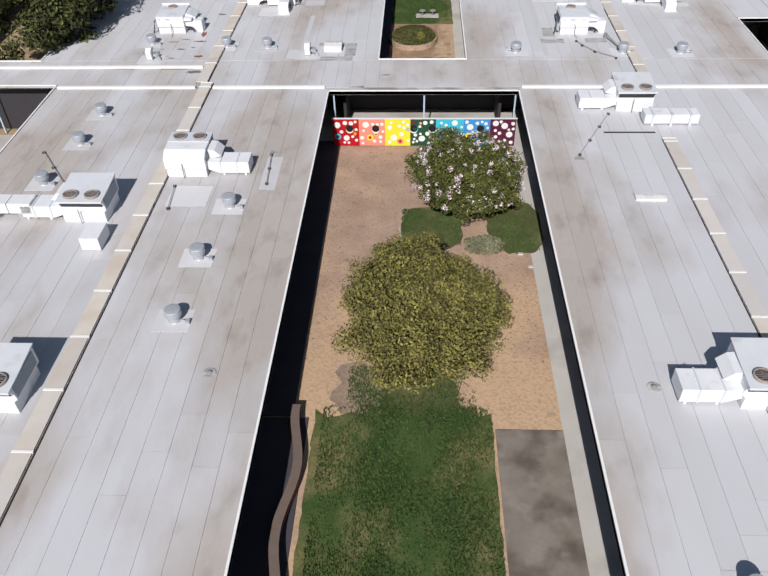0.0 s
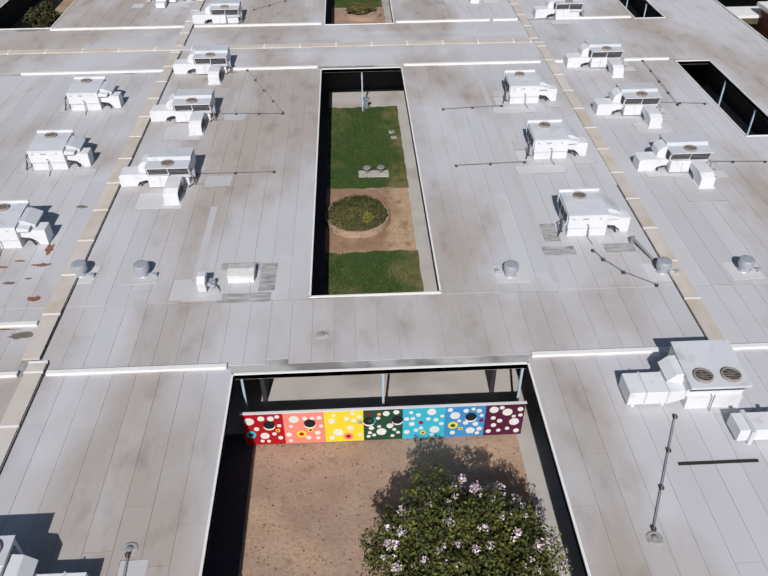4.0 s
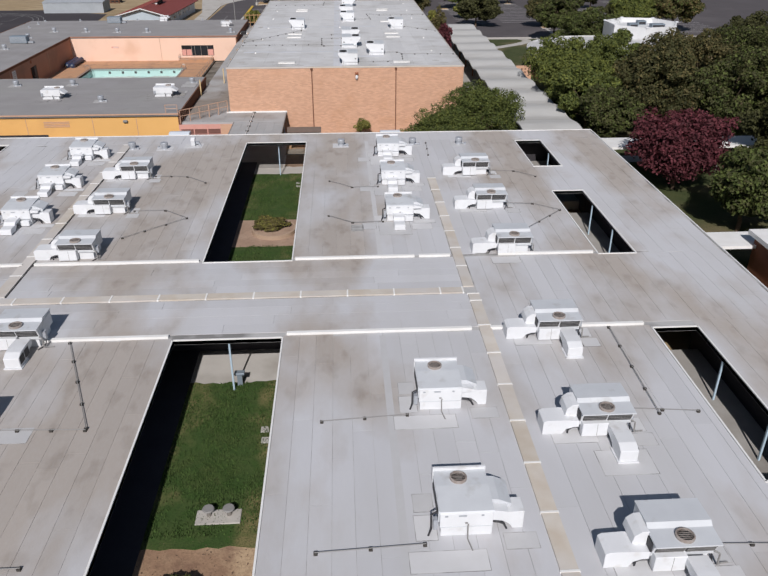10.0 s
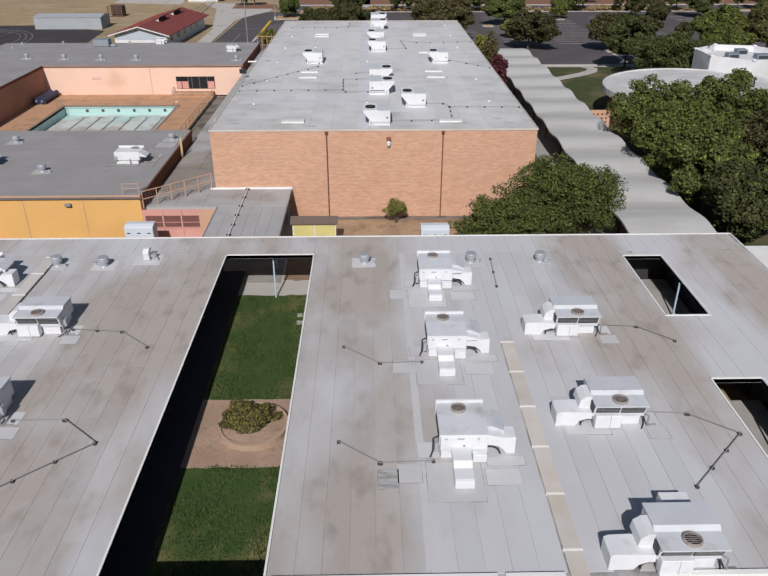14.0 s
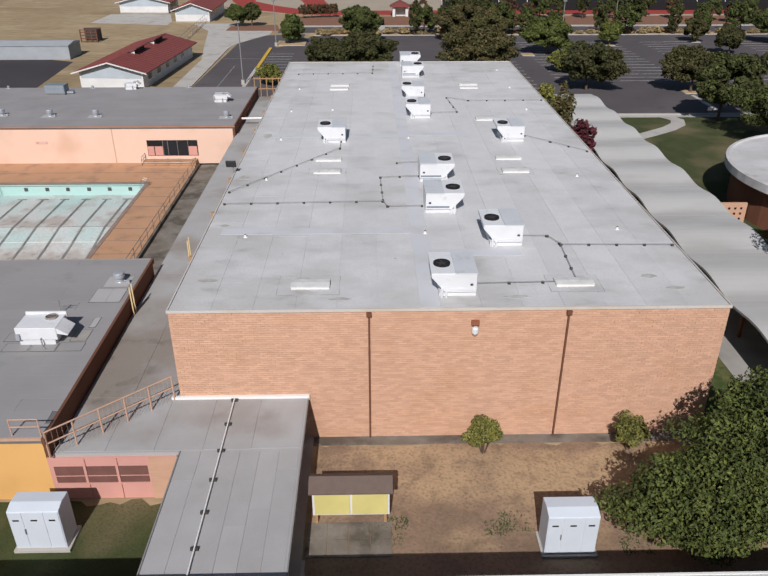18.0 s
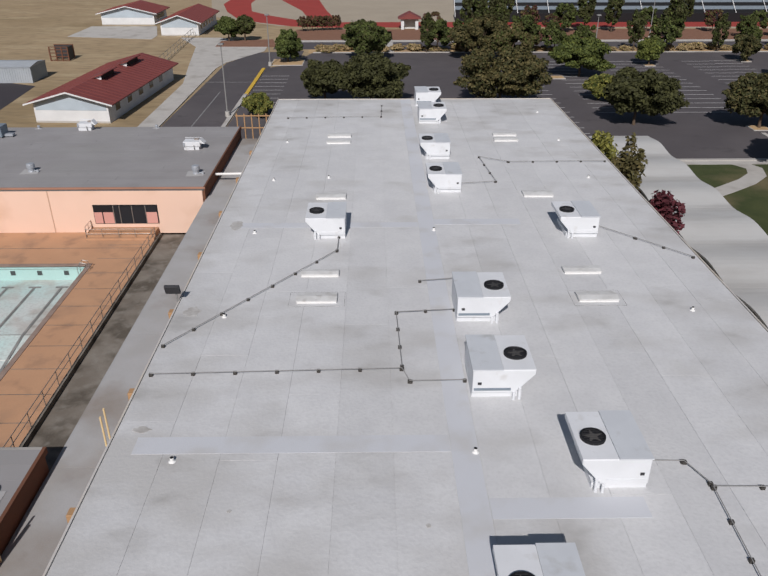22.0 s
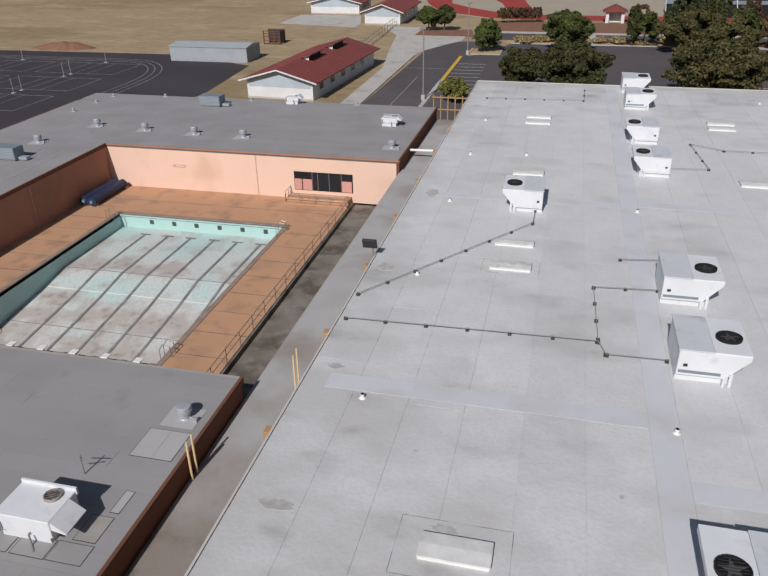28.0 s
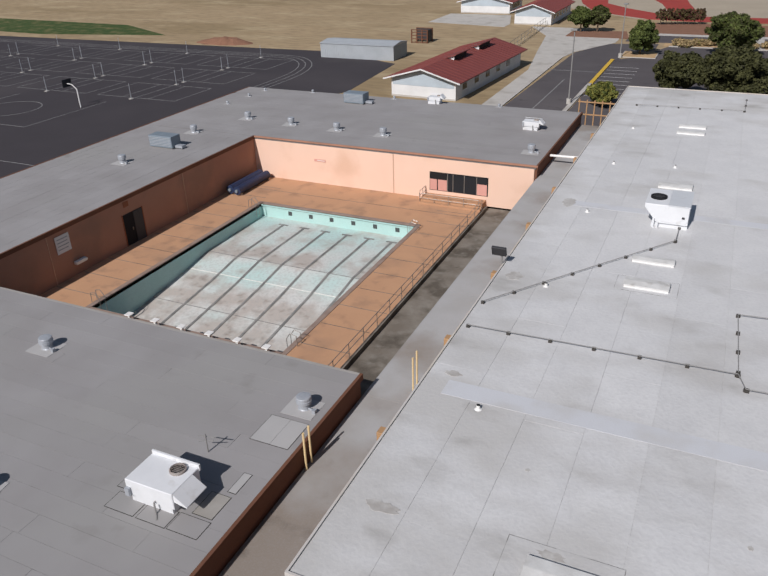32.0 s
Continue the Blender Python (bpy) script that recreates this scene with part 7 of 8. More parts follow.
# ---------------------------------------------------------------- pool court
for i, x in enumerate((-33.45, -31.2, -29.0, -26.75, -24.55, -22.35)):
    bm = bmesh.new()
    ys = [py0 + 0.6 + k * (py1 - py0 - 2.0) / 90 for k in range(91)]
    for a, b in zip(ys, ys[1:]):
        v = [bm.verts.new(p) for p in ((x - 0.10, a, depth_at(a) + 0.05), (x + 0.10, a, depth_at(a) + 0.05), (x + 0.10, b, depth_at(b) + 0.05), (x - 0.10, b, depth_at(b) + 0.05))]
        bm.faces.new(v)
    box(bm, x - 0.5, x + 0.5, py1 - 1.45, py1 - 1.2, depth_at(py1 - 1.3), depth_at(py1 - 1.3) + 0.02)
    part("lane_line", bm, "lane", pool, "dark tile lane line")
    part("wall_target", one_box(x - 0.2, x + 0.2, py1 - 0.02, py1 + 0.01, -1.15, -0.75), "target", pool, "dark square tile target")
    b = empty("starting_block", "white starting block at the pool's end", "starting block", "starting blocks", (x + 1.0, py0 - 0.5, DECK))
    part("stem", one_box(-0.08, 0.08, -0.1, 0.1, 0.0, 0.55), "white_metal", b)
    part("platform", one_box(-0.24, 0.24, -0.25, 0.25, 0.55, 0.62), "white_metal", b, bevel=0.02)
for y, w, m in ((168.95, 0.05, "lane"), (166.2, 0.07, "dot"), (161.6, 0.05, "lane")):
    part("floor_joint", one_box(px0 + 0.05, px1 - 0.05, y, y + w, depth_at(y) - 0.02, depth_at(y) + 0.03), m, pool, "straight joint across the pool floor")
cope = empty("pool_coping", "pale stone coping round the pool", "coping", kind="structure")
for r in ((px0 - 0.35, px0 + 0.03, py0 - 0.35, py1 + 0.35), (px1 - 0.03, px1 + 0.35, py0 - 0.35, py1 + 0.35), (px0, px1, py0 - 0.35, py0 + 0.03), (px0, px1, py1 - 0.03, py1 + 0.35)):
    part("coping_stone", one_box(*r, DECK - 0.05, DECK + 0.04), "coping", cope)
part("gutter", one_box(px0 + 0.03, px1 - 0.03, py1 - 0.12, py1 - 0.03, DECK - 0.22, DECK - 0.1), "pool_tile", cope, "aqua gutter lip")
for k in range(12):
    part("deck_joint", one_box(px1 + 0.4, -16.5, 151.6 + k * 2.75, 151.66 + k * 2.75, DECK, DECK + 0.006), "old_concrete", cope)
    part("deck_joint", one_box(-41.5, px0 - 0.4, 151.6 + k * 2.75, 151.66 + k * 2.75, DECK, DECK + 0.006), "old_concrete", cope)
part("deck_joint", one_box(-41.5, -16.5, 181.2, 181.26, DECK, DECK + 0.006), "old_concrete", cope)
rail_fence("pool_rail", (-16.4, 150.6), (-16.35, 183.3), 1.05, DECK, "steel", "thin steel railing along the pool deck", 2, 2.0, 0.03)
solid("deck_wall", one_box(-16.3, -16.1, 150.0, 184.2, DECK - 0.3, DECK + 0.12), "old_concrete", "low stained concrete edge of the pool deck", "wall", "structure")


def pool_ladder(x, y, turn):
    e = empty("pool_ladder", "bent steel pool ladder rails", "pool ladder", "pool ladders", (x, y, DECK), turn)
    for k in (-0.25, 0.25):
        bm = bmesh.new()
        pts = [(0.5, k, 0.0), (0.45, k, 0.75), (0.0, k, 0.85), (-0.3, k, 0.4), (-0.3, k, -0.9)]
        for a, b in zip(pts, pts[1:]):
            tube(bm, a, b, 0.025, n=6)
        part("handrail", bm, "steel", e)


pool_ladder(px1, 156.9, 0)
pool_ladder(px1, 176.8, 0)
pool_ladder(px0, 156.5, 180)
pool_ladder(px0, 176.6, 180)
e = empty("pool_cover_reel", "rolled dark blue pool cover on a low reel", "pool cover", at=(-40.3, 181.3, DECK))
for k, (dx, z) in enumerate(((-0.45, 0.55), (0.35, 0.5))):
    bm = bmesh.new()
    tube(bm, (dx, -2.7, z), (dx, 2.7, z), 0.42, n=14)
    r = part("roll", bm, "cover", e, soft=False)
    bm = bmesh.new()
    tube(bm, (dx, -2.85, z), (dx, -2.7, z), 0.16, n=10)
    part("roll_end", bm, "cool_box", r, "grey roll end")
for y in (-2.4, 2.4):
    part("stand", one_box(-0.8, 0.75, y - 0.06, y + 0.06, 0.0, 0.25), "steel", e)
# openings and fittings in the court's walls
w = empty("window_2", "long recessed dark glass door and windows with pink panels", "window", kind="structure", at=(-22.0, 184.7, 0.0))
part("recess", one_box(0.0, 5.75, -0.03, 0.0, 0.55, 2.35), "hole", w, "dark recess")
for a, b, m in ((0.05, 0.75, "pink"), (0.85, 1.75, "pink"), (1.85, 2.3, "glass"), (4.7, 5.65, "pink")):
    part("panel", one_box(a, b, -0.06, -0.03, 0.6, 1.65 if m == "pink" else 2.25), m, w)
for a, b in ((2.4, 3.4), (3.5, 4.6)):
    part("pane", one_box(a, b, -0.06, -0.03, 0.6, 2.2), "glass", w)
part("pane", one_box(4.7, 5.65, -0.06, -0.03, 1.7, 2.25), "glass", w)
for x in (1.78, 2.33, 3.43, 4.63):
    part("mullion", one_box(x, x + 0.06, -0.08, -0.03, 0.58, 2.3), "steel", w)
st = empty("steps", "concrete landing and steps before the glass doors", "steps", kind="structure")
for k in range(3):
    part("step", one_box(-22.4, -16.4, 182.9 + k * 0.35, 184.7, DECK + k * 0.17, DECK + (k + 1) * 0.17 - 0.01), "deck", st)
rail_fence("step_rail", (-22.4, 183.1), (-16.6, 183.1), 1.0, DECK, "steel", "thin steel railing at the steps", 2, 1.4, 0.025)
rail_fence("step_rail", (-22.4, 183.2), (-22.4, 184.6), 1.0, DECK + 0.2, "steel", "thin steel railing at the steps", 2, 0.7, 0.025)
d = empty("door_1", "dark double door in the shaded pool wall", "door", kind="structure", at=(-41.6, 165.0, DECK))
part("opening", one_box(0.0, 0.02, 0.0, 2.3, 0.0, 2.75), "hole", d, "dark doorway")
part("leaf", one_box(0.02, 0.06, 1.2, 2.25, 0.0, 2.7), "coil", d, "dark steel door leaf")
for y in (-0.08, 2.3):
    part("jamb", one_box(0.0, 0.05, y, y + 0.08, 0.0, 2.8), "rust_wall", d)
part("door_handle", one_box(0.05, 0.12, 0.85, 0.9, 1.2, 1.45), "steel", d, "steel handle")
sgn = empty("wall_sign", "pale blank notice sheet on the shaded wall", "sign", at=(-41.57, 158.0, 1.9))
part("sheet", one_box(0.0, 0.02, 0.0, 1.35, 0.0, 1.4), "white_wall", sgn)
for k in range(4):
    part("text_bar", one_box(0.02, 0.024, 0.15, 1.2 - 0.1 * (k % 2), 1.1 - k * 0.27, 1.16 - k * 0.27), "cool_box", sgn)
solid("wall_basin", one_box(-41.57, -41.2, 159.2, 160.3, 0.6, 0.85), "white_metal", "white wall basin on the shaded wall", "basin", bevel=0.04)
solid("wall_emblem", one_box(-41.59, -41.55, 165.3, 165.9, 3.05, 3.5), "rust_wall", "dark round emblem above a door", "emblem", bevel=0.015)
lt = empty("wall_lettering", "small faded red sign on the peach wall", "sign", at=(-34.5, 184.67, 2.0))
part("plate", one_box(0.0, 1.3, -0.01, 0.0, 0.0, 0.25), "pink", lt)
part("text_bar", one_box(0.35, 1.2, -0.014, -0.01, 0.09, 0.16), "dot", lt)
for y in (157.3, 173.0):
    solid("wall_joint", one_box(-41.6, -41.57, y, y + 0.06, DECK, PB - 0.3), "rust_rail", "vertical joint in the shaded wall", "wall joint", "structure")
solid("wall_joint", one_box(-25.8, -25.72, 184.67, 184.7, DECK, PB - 0.3), "rust_rail", "vertical joint in the peach wall", "wall joint", "structure")
for x in (-44.5, -37.0, -29.5, -22.0, -17.0):
    solid("wall_joint", one_box(x, x + 0.06, 130.57, 130.6, 0, PB - 0.3), "rust_rail", "vertical joint in the orange wall", "wall joint", "structure")
for k in range(4):
    solid("wall_louvre", one_box(-27.5, -24.6, 130.56, 130.6, 2.5 + k * 0.18, 2.6 + k * 0.18), "rust_rail", "faded louvre slats in the orange wall", "louvre", "structure")
e = empty("wall_lamp", "small wall lamp on the orange wall", "lamp", at=(-18.2, 130.58, 3.0))
part("housing", one_box(-0.25, 0.25, -0.25, 0.0, 0.0, 0.25), "pipe", e, bevel=0.03)
# roof edges, parapet band and wall cladding of the wing by the walk
ed = empty("pool_roof_edge", "dark brown edge of the pool building roof", "roof trim", kind="structure")
for r in ((-12.06, -11.9, 130.3, 149.9), (-41.65, -41.5, 149.8, 184.7), (-11.95, -11.8, 184.7, 204.75), (-55.7, -55.5, 149.8, 204.7)):
    part("edge", one_box(*r, PB - 0.3, PB + 0.04), "brown_band", ed)
part("edge", one_box(-41.6, -11.8, 184.62, 184.76, PB - 0.12, PB + 0.04), "peach_shade", ed)
part("edge", one_box(-58.0, -11.95, 130.36, 130.45, PB - 0.12, PB + 0.03), "rust_rail", ed)
part("edge", one_box(-41.6, -11.95, 149.75, 149.9, PB - 0.3, PB + 0.03), "walk", ed)
solid("wall_band", one_box(-12.2, -11.97, 130.65, 149.7, 2.6, PB - 0.3), "brown_band", "brown wall band along the link roof", "wall", "structure")
solid("wall_band", one_box(-12.1, -11.87, 184.8, 204.6, 0.0, PB - 0.3), "brown_band", "brown wall at the end of the wing", "wall", "structure")
pr = empty("pool_roofing", "long grey sheets of roofing on the pool building", "roofing", kind="structure")
for a in pool_parts:
    rolls(pr, a[0] + 0.06, a[1] - 0.06, a[2] + 0.06, a[3] - 0.06, 1.0, 11.0, PB + 0.022, "pool_roof", "x" if a[1] - a[0] > 20 else "y", lambda r: True, gap=0.010)


def swamp_cooler(x, y, label, size=1.0, z=PB + 0.02):
    u = empty("roof_unit", label, "air conditioner", "pool roof units", (x, y, z))
    part("curb", one_box(-1.1 * size, 0.9 * size, -0.6 * size, 0.8 * size, 0.0, 0.4), "unit", u)
    b = part("cabinet", one_box(-1.2 * size, 1.1 * size, -0.7 * size, 0.95 * size, 0.38, 1.15 * size), "unit", u, bevel=0.025)
    part("back_flange", one_box(-1.2 * size, 1.15 * size, 0.92 * size, 1.0 * size, 1.0, 1.3 * size), "unit", b)
    fan_parts(b, 0.45 * size, 0.5 * size, 1.15 * size, 0.34 * size)
    bm = bmesh.new()
    profile_y(bm, [(1.1 * size, 0.75), (1.1 * size, 1.12), (1.7 * size, 0.7), (1.68 * size, 0.64)], -0.65 * size, 0.55 * size)
    part("air_hood", bm, "unit", b, "sloping white hood")
    bm = bmesh.new()
    bent(bm, [(0.5, -1.1 * size, 0.03), (0.25, -0.85 * size, 0.05), (0.2, -0.78 * size, 0.5), (0.2, -0.6 * size, 0.52)], 0.04)
    part("gas_line", bm, "pipe", u, "bent grey gas line")
    part("switch_box", one_box(-1.15 * size, -0.95 * size, -0.85 * size, -0.7 * size, 0.45, 0.8), "galv", u, "grey switch box")
    return u


swamp_cooler(-15.35, 139.2, "white rooftop unit with hood on the pool building")
swamp_cooler(-28.8, 138.5, "white rooftop unit on the pool building")
swamp_cooler(-15.3, 196.2, "white rooftop unit near the roof corner", 0.75)
swamp_cooler(-28.7, 203.6, "white rooftop unit near the roof edge", 0.7)
for x, y, w, d in ((-37.8, 201.0, 2.6, 1.6), (-47.8, 178.4, 2.8, 1.4)):
    e = empty("roof_unit", "blue-grey evaporative cooler on the pool building", "air conditioner", "pool roof units", (x, y, PB + 0.02))
    part("cabinet", one_box(-w / 2, w / 2, -d / 2, d / 2, 0.12, 1.25), "cool_box", e, bevel=0.03)
    for k in range(6):
        part("louvre_slat", one_box(-w / 2 + 0.1, w / 2 - 0.1, -d / 2 - 0.03, -d / 2, 0.3 + k * 0.15, 0.36 + k * 0.15), "galv", e)
    part("stand", one_box(-w / 2 + 0.1, w / 2 - 0.1, -d / 2 + 0.1, d / 2 - 0.1, 0.0, 0.13), "pipe", e)
    part("duct", one_box(w / 2, w / 2 + 0.9, -0.3, 0.3, 0.1, 0.35), "galv", e)
pv = round_vent("galvanised round roof vent on a grey flashing square", "patch_grey")
pv.matrix_basis = pose(-28.7, 145.7, PB + 0.03)
for i, (x, y, f) in enumerate(((-13.2, 146.4, 1), (-46.1, 190.4, 1), (-40.1, 189.8, 1), (-34.3, 189.4, 1), (-28.85, 189.2, 1), (-48.4, 183.7, 1), (-48.15, 172.7, 1), (-13.35, 188.4, 1), (-52.6, 195.6, 0.45), (-52.4, 199.9, 0.45), (-52.2, 203.3, 0.45), (-45.6, 204.2, 0.45), (-34.2, 204.1, 0.45), (-21.15, 204.2, 0.45), (-22.5, 136.6, 1), (-36.0, 145.6, 1), (-44.0, 145.1, 1))):
    c = copy_thing(pv, pose(x, y, PB + 0.03, 0, 0, i % 3 * 4))
    c.scale = (f, f, f * (1.15 if y > 165 else 1.0))
e = empty("roof_aerial", "thin dark aerial mast on the pool building roof", "aerial", at=(-15.45, 142.1, PB))
bm = bmesh.new()
tube(bm, (0, 0, 0), (0, 0, 1.0), 0.03, n=6)
tube(bm, (-0.4, 0, 0.8), (0.4, 0.1, 0.85), 0.02, n=6)
tube(bm, (-0.3, -0.1, 0.6), (0.3, 0.1, 0.65), 0.02, n=6)
part("mast", bm, "pipe", e)
for x, y in ((-9.68, 151.0), (-9.74, 151.65), (-11.75, 143.9), (-11.78, 144.4)):
    e = empty("cream_pole", "tall cream-painted steel pole beside the link roof", "pole", "cream poles", (x, y, 2.8))
    bm = bmesh.new()
    tube(bm, (0, 0, 0), (0, 0, 2.0), 0.05, n=8)
    part("shaft", bm, "yellow_post", e)
bm = bmesh.new()
tube(bm, (-11.8, 189.3, 3.6), (-6.7, 189.2, 3.7), 0.12, n=8)
solid("pipe_bridge", bm, "white_metal", "pale pipe crossing between two roofs", "pipe")

# ---------------------------------------------------------------- covered walk with a wavy roof, and what lies east
wave = lambda y: 3.1 + 0.16 * math.cos(2 * math.pi * (y - 126.25) / 7.4)
CW = 26.9  # west edge
e = empty("wavy_canopy", "long grey scalloped concrete canopy over a walk", "canopy", kind="structure")
ys = np.arange(122.55, 202.0, 7.4)
for k, y0 in enumerate(ys):
    bm = bmesh.new()
    pts = [y0 + j * 7.38 / 12 for j in range(13)]
    for a, b in zip(pts, pts[1:]):
        shift = lambda y: (y - 124) * 0.006
        top = [bm.verts.new((x + shift(y), y, wave(y) + dz)) for x, y, dz in ((CW, a, 0), (33.7, a, 0), (33.7, b, 0), (CW, b, 0), (CW, a, -0.16), (33.7, a, -0.16), (33.7, b, -0.16), (CW, b, -0.16))]
        for f in ((0, 1, 2, 3), (7, 6, 5, 4), (0, 4, 5, 1), (1, 5, 6, 2), (2, 6, 7, 3), (3, 7, 4, 0)):
            bm.faces.new([top[i] for i in f])
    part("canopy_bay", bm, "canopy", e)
    for x in (28.2, 32.4):
        part("canopy_post", one_box(x + k * 0.04, x + 0.2 + k * 0.04, y0 + 0.1, y0 + 0.3, 0.0, 2.7), "red_brick", e)
bed("canopy_path", 26.0, 34.5, 122.6, 204.5, "walk", 0.05, "concrete path under the canopy", "pavement")
bed("court_soil", 22.0, 26.2, 135.0, 203.0, "lawn", 0.04, "narrow planted strip beside the gym", "soil", 0.1, 18)
for x, y, h, leaf, s in ((24.4, 182.6, 8.1, "bronze", 41), (24.4, 173.4, 7.8, "plum", 42), (24.2, 189.0, 7.4, "gold", 43)):
    tree("tree", "slim bushy tree between the gym and the canopy", "tree", 1.6, 2.4, h, 1.5, leaf, 2600, 0.22, s, (x, y, 0.03), 0.1)
rb = empty("round_building", "low round building with a pale flat roof", "building", at=(50.0, 167.0, 0))
bm = bmesh.new()
turned(bm, [(11.6, 0.0), (11.6, 3.7)], 48)
part("wall", bm, "red_brick", rb)
bm = bmesh.new()
turned(bm, [(12.3, 3.55), (12.5, 3.6), (12.5, 4.35), (12.2, 4.4), (12.1, 4.22), (0.5, 4.6)], 56)
part("roof", bm, "gym_roof", rb, "pale round roof with a raised rim")
bm = bmesh.new()
turned(bm, [(0.5, 4.5), (0.5, 4.9), (0.2, 5.2)], 12, (2.0, 1.0, 0))
part("roof_cap", bm, "unit", rb, "small white roof cap")
wb = empty("white_building", "white angular building with an open-topped roof screen", "building", at=(61.3, 181.0, 0))
bm = bmesh.new()
turned(bm, [(6.6, 0.0), (6.6, 6.3), (6.3, 6.3), (6.25, 5.5), (0.3, 5.6)], 7)
part("wall", bm, "white_wall", wb)
for k in range(7):
    a = 2 * math.pi * k / 7
    part("screen_cap", one_box(6.45 * math.cos(a) - 0.25, 6.45 * math.cos(a) + 0.25, 6.45 * math.sin(a) - 0.25, 6.45 * math.sin(a) + 0.25, 6.2, 6.42), "unit", wb, "white corner cap", bevel=0.03)
for x, y, w in ((-2.6, -1.2, 1.6), (1.2, -2.0, 2.4), (0.2, 2.0, 1.5)):
    r = part("roof_unit", one_box(x, x + w, y, y + 1.4, 5.5, 6.25), "cool_box", wb, "dark roof unit", bevel=0.03)
    part("grille", one_box(x + 0.15, x + w - 0.15, y - 0.02, y, 5.65, 6.1), "coil", r)
bb = empty("brick_building", "low dark red brick building with a white roof edge", "building", at=(37.5, 70.5, 0))
part("wall", one_box(0.0, 20.0, 0.0, 23.5, 0.0, 3.6), "red_brick", bb)
part("roof", one_box(-0.4, 20.4, -0.4, 23.9, 3.6, 3.95), "white_metal", bb, "pale flat roof")
fr = empty("flat_canopy", "narrow white flat canopy leading between buildings", "canopy", at=(34.0, 93.6, 0))
part("deck", one_box(0.0, 14.0, 0.0, 2.6, 2.7, 2.95), "white_metal", fr)
for k in range(4):
    part("post", one_box(0.6 + k * 4.0, 0.72 + k * 4.0, 0.3, 0.42, 0.0, 2.7), "steel", fr)
fr2 = empty("flat_canopy", "long pale flat canopy beyond a plum tree", "canopy", at=(34.3, 118.5, 0))
part("deck", one_box(0.0, 40.0, 0.0, 3.4, 2.6, 2.85), "white_metal", fr2)
for k in range(7):
    part("post", one_box(0.6 + k * 6.0, 0.75 + k * 6.0, 0.3, 0.45, 0.0, 2.6), "steel", fr2)
bw = empty("breeze_wall", "orange pierced block screen wall", "wall", at=(35.0, 164.2, 0))
part("wall", one_box(0.0, 2.6, 0.0, 0.25, 0.0, 2.2), "brick_far", bw)
for i in range(4):
    for j in range(3):
        part("opening", one_box(0.35 + i * 0.55, 0.55 + i * 0.55, -0.012, 0.0, 0.6 + j * 0.5, 0.8 + j * 0.5), "hole", bw)
def ribbon(points, half):
    """The outline of a strip that follows the points."""
    left, right = [], []
    for i, p in enumerate(points):
        a, b = Vector(points[max(0, i - 1)]), Vector(points[min(len(points) - 1, i + 1)])
        d = (b - a).normalized()
        left.append((p[0] - d.y * half, p[1] + d.x * half))
        right.append((p[0] + d.y * half, p[1] - d.x * half))
    return left + right[::-1]


